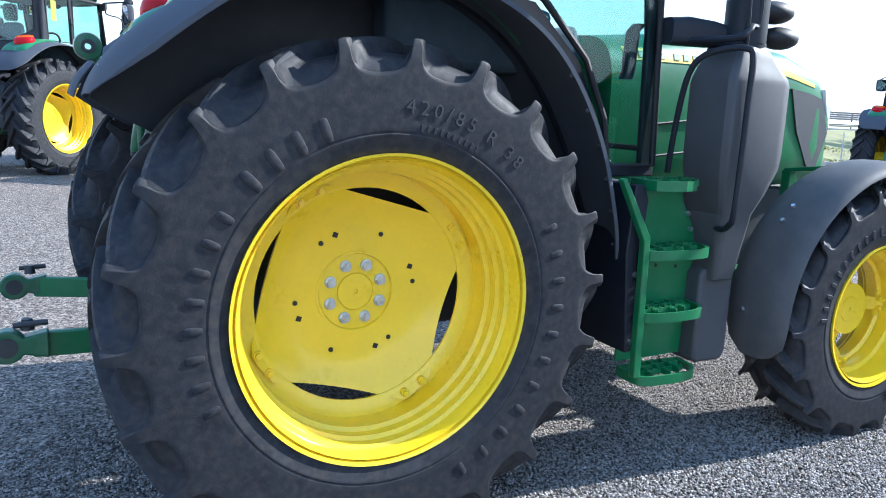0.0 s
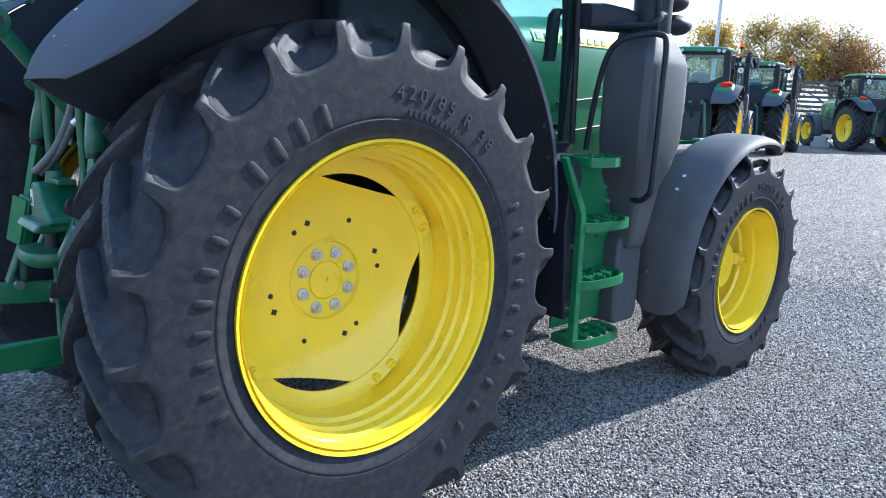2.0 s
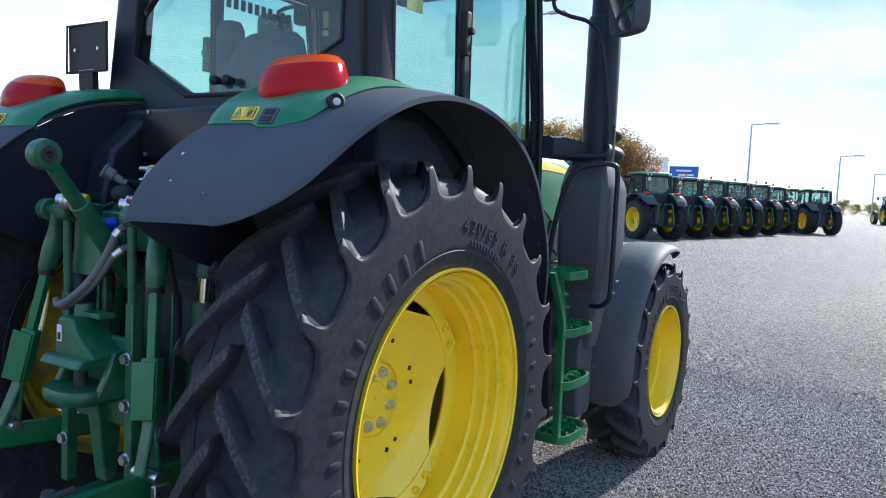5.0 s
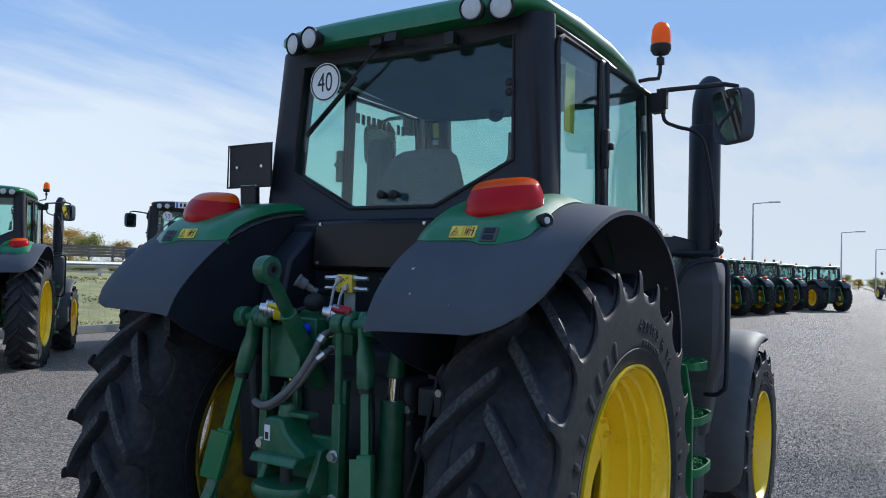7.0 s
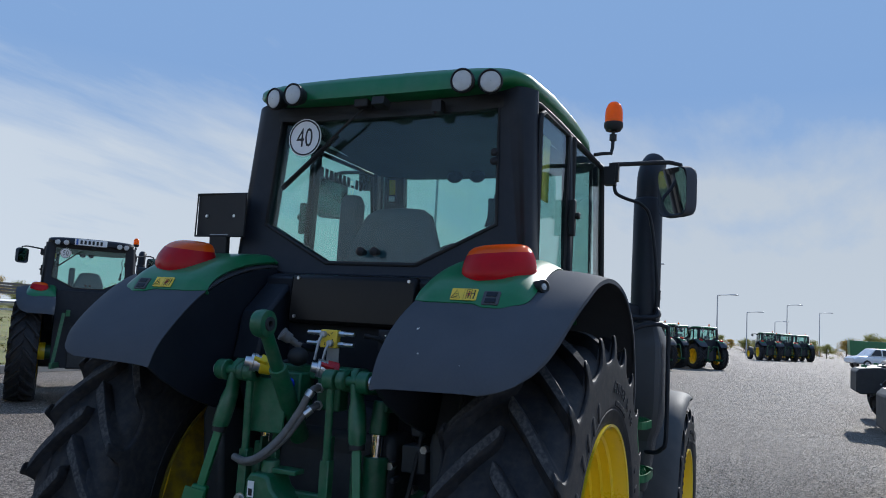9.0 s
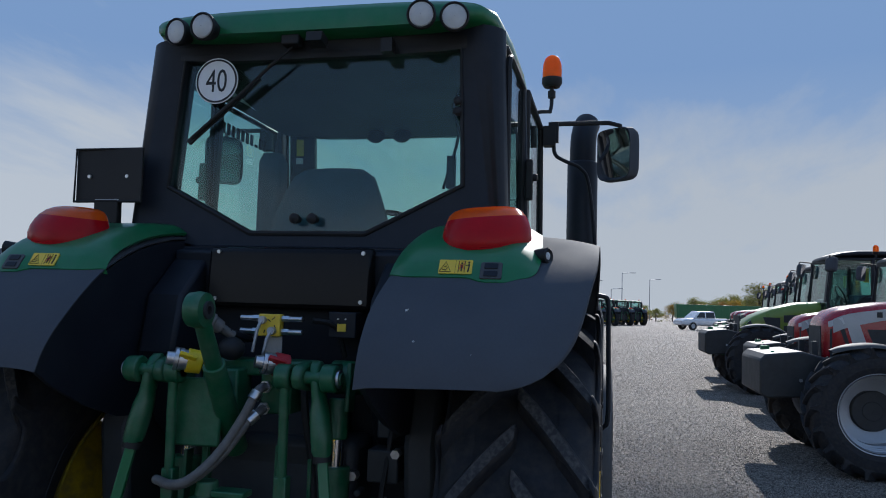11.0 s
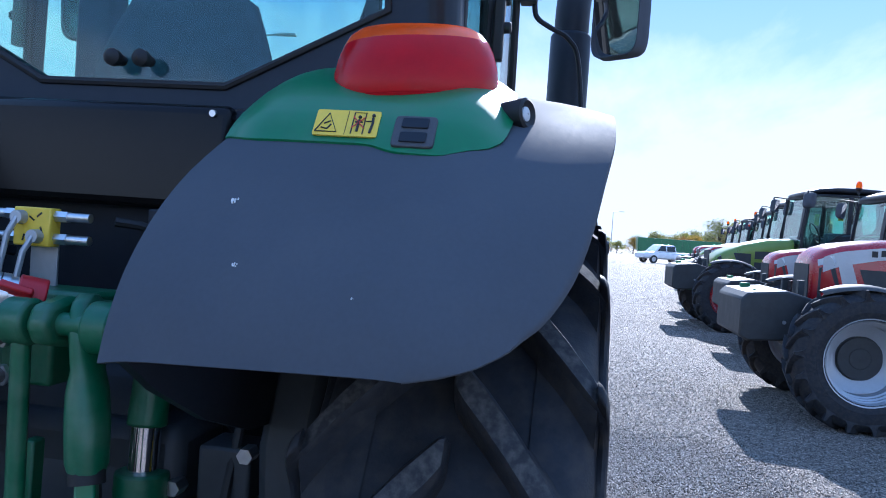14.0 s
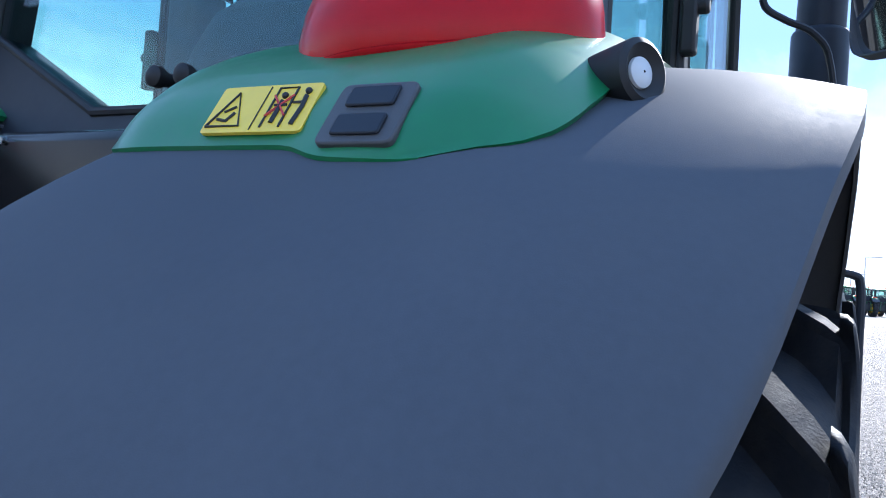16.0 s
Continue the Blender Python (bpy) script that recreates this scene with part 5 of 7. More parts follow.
def hood(tr, paint_mat, stripe=True):
    secs = [(1.34, 0.40, 1.05, 1.80), (1.7, 0.395, 1.05, 1.835), (2.2, 0.385, 1.06, 1.845), (2.6, 0.37, 1.07, 1.815), (2.85, 0.345, 1.08, 1.745), (3.0, 0.30, 1.08, 1.64), (3.07, 0.25, 1.09, 1.50), (3.09, 0.20, 1.12, 1.40)]
    rings = []
    for x, hw, lo, hi in secs:
        rings.append([(x, y, (lo + hi) / 2 + z) for y, z in rounded(hw, (hi - lo) / 2, 40, 4.2)])
    h = part("hood", Geo().loft(rings), paint_mat, tr, "long glossy sloping hood", angle=60)

    def at(x):
        return curve1([(s[0], s[1]) for s in secs], x)

    def skin(x, z):
        """How far the hood's side stands from its middle, at that place and height."""
        lo, hi = curve1([(q[0], q[2]) for q in secs], x), curve1([(q[0], q[3]) for q in secs], x)
        t = min(0.999, abs(z - (lo + hi) / 2) / ((hi - lo) / 2))
        return at(x) * (1 - t ** 4.2) ** (1 / 4.2)

    def deco(s):
        if stripe:
            g = Geo()
            rows = []
            for x in np.linspace(1.42, 2.80, 20):
                zt = curve1([(1.4, 1.745), (2.2, 1.745), (2.5, 1.715), (2.8, 1.645)], x)
                zb = zt - curve1([(1.4, 0.058), (2.2, 0.055), (2.8, 0.02)], x)
                rows.append([(x, s * (skin(x, zb + (zt - zb) * q) + 0.003), zb + (zt - zb) * q) for q in (0, 0.33, 0.67, 1)])
            g.sheet(rows, 0.002)
            st = part("hood_stripe", g, STICKER_Y, h, "yellow decorative stripe")
            for k in range(9):
                x = 1.46 + 0.062 * k + (0.03 if k > 3 else 0)
                part("name_bar", Geo().loft([[(x + a, s * (skin(x, z) + 0.004 + d), z) for a, z in ((-0.017, 1.701), (0.017, 1.701), (0.017, 1.731), (-0.017, 1.731))] for d in (0.0, 0.002)]), GREEN_DARK, st)
        poly = [(2.57, 1.61), (2.74, 1.592), (2.88, 1.565), (2.985, 1.38), (2.90, 1.20), (2.80, 1.20), (2.65, 1.385)]
        rows = Geo()
        P = [(x, s * (skin(x, z) + 0.012), z) for x, z in poly]
        rows.loft([P, [(x, y - s * 0.05, z) for x, y, z in P]])
        part("side_grille", rows, MESH, h, "dark mesh side grille", angle=20)
        part("seal_mark", Geo().lathe([(0.040, 0.0), (0.046, 0.0), (0.046, 0.004), (0.040, 0.004)], (2.47, s * (at(2.47) - 0.002), 1.47), (0, s, 0), 28, closed=True).box((2.44, s * at(2.44), 1.47), (0.025, 0.004, 0.05)), STICKER_Y, h, "yellow ring mark")
        P = [(2.90, s * (at(2.90) + 0.004), 1.62), (3.03, s * 0.285, 1.55), (3.05, s * 0.275, 1.40), (2.96, s * 0.315, 1.50)]
        part("headlamp", Geo().loft([P, [(x - 0.04, y - s * 0.03, z) for x, y, z in P]]), CLEAR_LENS, h, "clear headlamp glass")
        g = Geo()
        for z in (1.25, 1.40):
            g.tube([(1.60, s * 0.402, z), (2.1, s * 0.398, z + 0.05), (2.42, s * 0.39, z - 0.12)], 0.006, 6)
        part("panel_joint", g, SEALANT, h, "")
        part("intake", Geo().box((2.30, s * 0.392, 1.27), (0.22, 0.02, 0.16), (0, 28, 0)), DARK, h, "dark side intake", bevel=0.01)

    both(deco)
    part("bonnet_grille", Geo().prism([(-0.19, 1.12), (0.19, 1.12), (0.17, 1.42), (-0.17, 1.42)], "yz", 3.085, 3.10), DARK, h, "dark front grille")


def row_hood(tr, paint_mat, band, drop=0.0):
    """A shorter hood with a steep nose, dark grille and vents; band: a silver side band."""
    secs = [(1.34, 0.42, 1.0, 1.76), (1.78, 0.415, 1.0, 1.755), (2.21, 0.40, 1.0, 1.72), (2.52, 0.38, 1.0, 1.67), (2.67, 0.355, 1.02, 1.62), (2.75, 0.31, 1.05, 1.55), (2.78, 0.27, 1.08, 1.49)]
    if drop:
        secs = [(x, hw, lo, hi - drop * ((x - 1.34) / 1.44) ** 2) for x, hw, lo, hi in secs]
    h = part("hood", Geo().loft([[(x, y, (lo + hi) / 2 + z) for y, z in rounded(hw, (hi - lo) / 2, 40, 5.0)] for x, hw, lo, hi in secs]), paint_mat, tr, "glossy hood with a steep nose", angle=60)
    top = [(x, hi) for x, hw, lo, hi in secs]
    wid = [(x, hw) for x, hw, lo, hi in secs]

    def skin(poly, s, lift, name, mat, label):
        poly = [(1.34 + (x - 1.34) * 1.23, min(z, curve1(top, 1.34 + (x - 1.34) * 1.23) - 0.05)) for x, z in poly]
        P = [(x, s * (curve1(wid, x) + lift), z) for x, z in poly]
        part(name, Geo().loft([P, [(x, y - s * 0.03, z) for x, y, z in P]]), mat, h, label)

    def deco(s):
        if band:
            rows = []
            for x in np.linspace(1.38, 2.69, 18):
                zt = curve1(top, x) - 0.075
                rows.append([(x, s * (curve1(wid, x) + 0.004), zt), (x, s * (curve1(wid, x) + 0.006), zt - curve1([(1.38, 0.09), (2.2, 0.115), (2.69, 0.15)], x))])
            part("side_band", Geo().sheet(rows, 0.002 * s), SILVER, h, "silver side band")
            for k in range(9):
                x = 1.60 + 0.082 * k
                part("name_bar", Geo().box((x, s * (curve1(wid, x) + 0.008), curve1(top, x) - 0.128), (0.052, 0.006, 0.058)), SIGN_BLACK, h)
            skin([(2.24, 1.49), (2.34, 1.49), (2.24, 1.02), (2.12, 1.02)], s, 0.005, "band_foot", SILVER, "silver slanting band")
        skin([(2.36, 1.46), (2.46, 1.42), (2.46, 1.08), (2.27, 1.05)], s, 0.006, "nose_grille", DARK, "dark mesh grille")
        skin([(1.93, 1.43), (2.18, 1.43), (2.08, 1.10), (1.93, 1.10)], s, 0.005, "side_vent", DARK, "dark mesh vent")
        skin([(1.50, 1.50), (1.88, 1.48), (1.88, 1.34), (1.54, 1.34)], s, 0.005, "side_vent", DARK, "dark mesh vent")
        skin([(1.45, 1.28), (1.88, 1.28), (1.88, 1.06), (1.45, 1.06)], s, 0.005, "side_vent", DARK, "dark mesh vent")
        skin([(2.37, 1.55), (2.47, 1.50), (2.47, 1.44), (2.35, 1.48)], s, 0.008, "headlamp", CLEAR_LENS, "clear headlamp glass")

    both(deco)
    part("front_grille", Geo().prism([(-0.25, 1.10), (0.25, 1.10), (0.23, 1.45), (-0.23, 1.45)], "yz", 2.775, 2.79), DARK, h, "dark front grille")


def running_gear(tr):
    part("rear_axle_housing", Geo().lathe([(0.10, -0.60), (0.13, -0.58), (0.13, -0.42), (0.21, -0.36), (0.24, -0.1), (0.24, 0.1), (0.21, 0.36), (0.13, 0.42), (0.13, 0.58), (0.10, 0.60)], (0, 0, 0.80), (0, 1, 0), 28), GREEN_DARK, tr, "green cast axle housing")
    part("gearbox", Geo().prism([(-0.30, 0.55), (0.4, 0.48), (1.4, 0.50), (2.9, 0.60), (2.95, 1.06), (1.4, 1.15), (0.2, 1.22), (-0.12, 1.30), (-0.22, 1.28), (-0.33, 1.1)], "xz", -0.22, 0.22), DARK, tr, "dark gearbox and frame casting", bevel=0.02)
    part("front_axle", Geo().bar((2.40, -0.76, 0.56), (2.40, 0.76, 0.56), 0.16, 0.18).cyl((2.40, -0.82, 0.575), (2.40, -0.70, 0.575), 0.13, 0.15, 20).cyl((2.40, 0.70, 0.575), (2.40, 0.82, 0.575), 0.15, 0.13, 20), GREEN_DARK, tr, "green front axle beam", bevel=0.015)
    part("front_hitch", Geo().box((3.08, 0, 0.85), (0.18, 0.5, 0.35)).bar((3.1, -0.30, 1.0), (3.32, -0.30, 1.12), 0.04, 0.12).bar((3.1, 0.30, 1.0), (3.32, 0.30, 1.12), 0.04, 0.12).box((3.25, -0.3, 1.12), (0.10, 0.06, 0.16)), GREEN, tr, "green front carrier with lugs", bevel=0.012)
    part("fuel_tank", Geo().prism([(0.55, 0.50), (1.25, 0.48), (1.30, 0.60), (1.28, 1.15), (0.75, 1.15), (0.60, 0.95)], "xz", 0.30, 0.72), PLASTIC, tr, "black plastic fuel tank", bevel=0.03)
    part("battery_box", Geo().prism([(1.10, 0.50), (1.32, 0.48), (1.35, 0.60), (1.32, 1.16), (1.10, 1.16)], "xz", -0.80, -0.30), PLASTIC, tr, "black plastic box", bevel=0.03)


def linkage(tr):
    """Three-point linkage, hydraulics and hitch behind the axle."""
    part("rear_cover", Geo().prism([(-0.165, 1.818), (-0.188, 1.806), (-0.196, 1.74), (-0.203, 1.62), (-0.19, 1.600), (-0.12, 1.605), (-0.12, 1.80)], "xz", -0.30, 0.30), BLACK_GLOSS, tr, "glossy black cover below the rear window", bevel=0.012)
    for y in (-0.268, 0.262):
        for x, z in ((-0.188, 1.796), (-0.202, 1.632)):
            part("cover_screw", Geo().cyl((x + 0.01, y, z), (x - 0.008, y, z), 0.008, 0.007, 12), STEEL, tr, "bright cover screw")
    part("cab_rear_wall", Geo().prism([(-0.115, 0.95), (-0.10, 0.95), (-0.09, 1.82), (-0.105, 1.82)], "xz", -0.455, 0.455), BLACK, tr, "black rear wall below the cab")
    part("wall_bracket", Geo().box((-0.18, -0.223, 1.556), (0.14, 0.095, 0.085)), BLACK, tr, "black bracket with a label", bevel=0.004)
    part("wall_label", Geo().box((-0.2525, -0.223, 1.548), (0.004, 0.030, 0.025)), STICKER_Y, tr, "small yellow label")
    for y in (-0.236, -0.210):
        part("bracket_screw", Geo().cyl((-0.249, y, 1.576), (-0.256, y, 1.576), 0.0035, 0.003, 8), STEEL, tr)
    for s in (-1, 1):
        part("inner_arch", Geo().prism([(-0.10, 1.10), (0.5, 1.10), (0.5, 1.84), (-0.02, 1.84), (-0.12, 1.80), (-0.30, 1.64), (-0.34, 1.45), (-0.22, 1.20)], "xz", s * 0.33, s * 0.465), BLACK, tr, "black inner arch panel", bevel=0.015)
        # lift arm on the rocker shaft, the pin through its end, the lift rod outside, the hitch rod inside
        g = Geo()
        g.prism([(-0.18, 1.43), (-0.18, 1.34), (-0.40, 1.355), (-0.54, 1.375), (-0.59, 1.385), (-0.605, 1.415), (-0.59, 1.445), (-0.54, 1.455), (-0.40, 1.435)], "xz", s * 0.200, s * 0.236)
        arm = part("lift_arm", g, GREEN_DARK, tr, "green cast lift arm", bevel=0.010)
        part("arm_pin", Geo().cyl((-0.565, s * 0.150, 1.415), (-0.565, s * 0.345, 1.415), 0.018, 0.018, 16), GREEN_DARK, arm, "")
        part("arm_boss", Geo().cyl((-0.565, s * 0.288, 1.415), (-0.565, s * 0.332, 1.415), 0.040, 0.038, 22), GREEN_DARK, arm, "", bevel=0.005)
        part("shaft_boss", Geo().cyl((-0.22, s * 0.19, 1.385), (-0.22, s * 0.33, 1.385), 0.055, 0.055, 20), GREEN_DARK, arm, "", bevel=0.005)
        part("pin_clip", Geo().cyl((-0.567, s * 0.333, 1.415), (-0.567, s * 0.340, 1.415), 0.026, 0.026, 16), STEEL, arm, "bright washer")
        top, low = Vector((-0.540, s * 0.262, 1.425)), Vector((-0.665, s * 0.388, 0.645))
        d = low - top
        u = d.normalized()
        g = Geo()
        rings = []
        for q, w, h in ((-0.045, 0.012, 0.014), (-0.030, 0.030, 0.017), (0.0, 0.040, 0.019), (0.06, 0.036, 0.018), (0.10, 0.030, 0.020), (0.14, 0.033, 0.028), (0.20, 0.034, 0.030), (0.27, 0.031, 0.029), (0.285, 0.027, 0.026)):
            c = top + d * q
            rings.append([c + Vector((a, s * b, 0)) for a, b in rounded(w, h, 18, 2.4)])
        g.loft(rings)
        rod = part("lift_rod", g, GREEN_DARK, tr, "green forged lift rod with a square bar", angle=50)
        part("rod_collar", Geo().cyl(top + d * 0.283, top + d * 0.31, 0.027, 0.027, 16), SEALANT, rod, "dark lock ring")
        part("rod_bar", Geo().bar(top + d * 0.305, top + d * 0.72, 0.030, 0.030, (1, 0.4, 0)), GREEN, rod, "", bevel=0.004)
        part("rod_sleeve", Geo().bar(top + d * 0.56, top + d * 0.80, 0.058, 0.044, (1, 0.4, 0)), GREEN, rod, "", bevel=0.008)
        part("sleeve_fin", Geo().bar(top + d * 0.57 + Vector((-0.03, 0, 0)), top + d * 0.79 + Vector((-0.03, 0, 0)), 0.075, 0.008, (1, 0.4, 0)), GREEN, rod, "", bevel=0.002)
        g = Geo().bar(top + d * 0.79, top + d * 1.0 + Vector((0.028, 0, 0)), 0.050, 0.016, (1, 0, 0)).bar(top + d * 0.79, top + d * 1.0 - Vector((0.028, 0, 0)), 0.050, 0.016, (1, 0, 0))
        part("rod_fork", g, GREEN_DARK, rod, "", bevel=0.006)
        part("fork_pin", Geo().cyl((-0.665, s * 0.33, 0.645), (-0.665, s * 0.445, 0.645), 0.018, 0.018, 14), STEEL, rod, "bright pin")
        hr = part("hitch_rod", Geo().tube([(-0.575, s * 0.176, 1.40), (-0.575, s * 0.177, 1.30), (-0.57, s * 0.176, 1.10)], 0.0145, 12), GREEN_DARK, tr, "thin green rod down to the hitch", angle=60)
        part("rod_eye", Geo().cyl((-0.572, s * 0.150, 1.415), (-0.572, s * 0.196, 1.415), 0.036, 0.036, 22), GREEN_DARK, hr, "", bevel=0.006)
        # lower links
        ball, front = Vector((-1.06, s * 0.43, 0.630)), Vector((-0.32, s * 0.33, 0.585))
        d = front - ball
        lk = part("lower_link", Geo().bar(ball + d * 0.10, front, 0.030, 0.085), GREEN, tr, "green lower link arm", bevel=0.006)
        hook = []
        for a in np.linspace(30, 330, 16):
            hook.append((ball.x + 0.055 * math.cos(radians(a)), ball.z + 0.055 * math.sin(radians(a))))
        hook += [(ball.x + 0.12, ball.z - 0.045), (ball.x + 0.12, ball.z + 0.045)]
        part("link_hook", Geo().prism(hook, "xz", ball.y - 0.028, ball.y + 0.028), GREEN_DARK, lk, "green catch hook", bevel=0.006)
        part("hook_ball", Geo().cyl((ball.x, ball.y - 0.032, ball.z), (ball.x, ball.y + 0.032, ball.z), 0.032, 0.032, 18), DARK, lk, "dark hook ball")
        part("link_latch", Geo().cyl(ball + Vector((0.06, 0, 0.05)), ball + Vector((0.06, 0, 0.085)), 0.022, 0.016, 12).tube([ball + Vector((0.02, s * 0.02, 0.07)), ball + Vector((0.12, s * 0.02, 0.075))], 0.010, 8), DARK, lk, "dark latch")
        part("link_eye", Geo().cyl((-0.33, s * 0.29, 0.585), (-0.33, s * 0.37, 0.585), 0.05, 0.05, 18), STEEL, lk, "bright ball joint")
        part("sway_block", Geo().box((-0.66, s * 0.445, 0.605), (0.06, 0.022, 0.05)), STEEL, lk, "grey sway block", bevel=0.004)
        # lift cylinder
        cy = part("lift_cylinder", Geo().cyl((-0.365, s * 0.252, 0.62), (-0.340, s * 0.250, 1.125), 0.050, 0.048, 22), GREEN_DARK, tr, "green hydraulic lift cylinder", bevel=0.006)
        part("cylinder_rod", Geo().cyl((-0.342, s * 0.250, 1.10), (-0.335, s * 0.250, 1.215), 0.028, 0.028, 20), CHROME, cy, "chromed rod")
        part("rod_head", Geo().cyl((-0.335, s * 0.250, 1.205), (-0.320, s * 0.250, 1.33), 0.036, 0.032, 18), GREEN_DARK, cy, "", bevel=0.006)
        part("head_fork", Geo().bar((-0.325, s * 0.285, 1.29), (-0.31, s * 0.285, 1.44), 0.014, 0.06, (1, 0, 0)), GREEN_DARK, cy, "", bevel=0.004)
        # hitch rails
        rl = part("hitch_rail", Geo().box((-0.565, s * 0.176, 0.80), (0.038, 0.038, 0.67)), GREEN_DARK, tr, "green upright hitch rail", bevel=0.004)
        for z in (0.955, 0.80, 0.62):
            part("rail_bolt", Geo().cyl((-0.583, s * 0.172, z), (-0.589, s * 0.172, z), 0.022, 0.022, 14).cyl((-0.589, s * 0.172, z), (-0.604, s * 0.172, z), 0.018, 0.017, 6), STEEL, rl, "zinc-plated bolt")
        part("rail_post", Geo().bar((-0.46, s * 0.11, 0.62), (-0.46, s * 0.12, 1.20), 0.022, 0.03, (1, 0, 0)), GREEN_DARK, tr, "green upright bar", bevel=0.004)
        part("post_strap", Geo().bar((-0.43, s * 0.21, 0.70), (-0.42, s * 0.205, 1.16), 0.012, 0.04, (1, 0, 0)), GREEN_DARK, tr, "green flat strap", bevel=0.003)
    part("guard_plate", Geo().box((-0.535, 0.115, 1.295), (0.012, 0.150, 0.20), (0, 3, 4)), GREEN_DARK, tr, "green guard plate beside the lift arm", bevel=0.006)
    # top link
    ball, low = Vector((-0.765, -0.005, 1.600)), Vector((-0.40, 0.055, 1.17))
    d = low - ball
    tl = part("top_link", Geo().cyl(ball + d * 0.06, ball + d * 0.40, 0.023, 0.025, 18).cyl(ball + d * 0.36, low, 0.032, 0.037, 20), GREEN_DARK, tr, "green adjustable top link", bevel=0.004)
    q = Vector((0, 1, 0))
    part("link_head", Geo().lathe([(0.024, -0.026), (0.046, -0.023), (0.050, 0.0), (0.046, 0.023), (0.024, 0.026)], ball, q, 28, closed=True), GREEN_DARK, tl, "", angle=50)
    part("head_ball", Geo().lathe([(0.012, -0.032), (0.024, -0.032), (0.029, 0.0), (0.024, 0.032), (0.012, 0.032)], ball, q, 24, closed=True), DARK, tl, "dark ball with a bore")
    # hitch jaw
    g = Geo().prism([(-0.115, 0.945), (-0.112, 0.965), (-0.06, 0.995), (-0.02, 1.03), (-0.005, 1.066), (0.012, 1.075), (0.072, 1.075), (0.088, 1.05), (0.092, 0.99), (0.098, 0.945)], "yz", -0.67, -0.54)
    hj = part("hitch_jaw", g, GREEN_DARK, tr, "green automatic hitch with an open jaw", bevel=0.012)
    part("jaw_neck", Geo().cyl((-0.60, 0.035, 1.06), (-0.60, 0.035, 1.115), 0.036, 0.030, 18).box((-0.60, -0.04, 1.085), (0.06, 0.10, 0.018)), GREEN_DARK, hj, "", bevel=0.004)
    part("jaw_lip", Geo().prism([(-0.72, 0.925), (-0.70, 0.955), (-0.54, 0.955), (-0.54, 0.925), (-0.68, 0.918)], "xz", -0.105, 0.105), GREEN_DARK, hj, "", bevel=0.008)
    rings = []
    for z, k in ((0.800, 0.86), (0.812, 0.97), (0.835, 1.0), (0.850, 0.95)):
        rings.append([(-0.615 + a * k, b * k, z) for a, b in rounded(0.125, 0.125, 28, 2.6)])
    part("jaw_floor", Geo().loft(rings), GREEN_DARK, hj, "rounded lower jaw", angle=50)
    for y in (-0.115, 0.115):
        part("jaw_cheek", Geo().prism([(-0.66, 0.83), (-0.54, 0.80), (-0.54, 0.97), (-0.60, 0.97), (-0.625, 0.90)], "xz", y - 0.014, y + 0.014), GREEN_DARK, hj, "", bevel=0.006)
    part("hitch_pin", Geo().cyl((-0.635, 0, 0.845), (-0.635, 0, 0.95), 0.022, 0.022, 18), DARK, hj, "dark steel hitch pin")
    part("jaw_back", Geo().box((-0.545, 0, 0.86), (0.03, 0.30, 0.30)), GREEN_DARK, hj, "", bevel=0.008)
    part("jaw_web", Geo().prism([(-0.56, 0.50), (-0.52, 0.50), (-0.50, 0.74), (-0.54, 0.80), (-0.60, 0.80)], "xz", -0.03, 0.03), GREEN_DARK, hj, "", bevel=0.006)
    part("hitch_label", Geo().box((-0.672, 0.062, 1.02), (0.003, 0.026, 0.055)), SIGN_WHITE, hj, "small white warning label")
    part("label_print", Geo().box((-0.674, 0.062, 1.01), (0.001, 0.016, 0.024)), SIGN_BLACK, hj, "dark printed mark")
    part("drawbar", Geo().bar((-0.75, 0, 0.45), (0.1, 0, 0.47), 0.12, 0.05), GREEN_DARK, tr, "green drawbar", bevel=0.008)
    # outlets and valves
    vb = part("valve_bracket", Geo().box((-0.342, -0.03, 1.47), (0.006, 0.055, 0.14)), GALV, tr, "grey steel bracket", bevel=0.001)
    part("valve_block", Geo().box((-0.360, -0.025, 1.552), (0.030, 0.074, 0.070)), STICKER_Y, vb, "yellow ball valve block", bevel=0.003)
    for z in (1.573, 1.532):
        for s in (1, -1):
            part("valve_fitting", Geo().cyl((-0.358, -0.025 + s * 0.037, z), (-0.358, -0.025 + s * 0.062, z), 0.011, 0.011, 6).cyl((-0.358, -0.025 + s * 0.062, z), (-0.358, -0.025 + s * 0.105, z), 0.0085, 0.0085, 12), STEEL, vb, "zinc-plated fitting")
    for y, z, dz in ((-0.005, 1.568, -0.10), (-0.038, 1.535, -0.09)):
        part("valve_lever", Geo().cyl((-0.374, y, z), (-0.392, y, z), 0.013, 0.012, 14).tube([(-0.388, y, z), (-0.400, y + 0.008, z + dz * 0.3), (-0.405, y + 0.018, z + dz)], 0.0055, 8), GALV, vb, "grey valve lever")
    g = Geo()
    for k, (u, v) in enumerate(((0.02, 0.02), (0.0, 0.015), (-0.02, -0.005), (0.015, -0.02), (-0.015, 0.022))):
        g.box((-0.3757, -0.025 + u, 1.552 + v), (0.001, 0.012, 0.003), (35 * k, 0, 0))
    part("valve_print", g, SIGN_BLACK, vb, "black printed arrows")

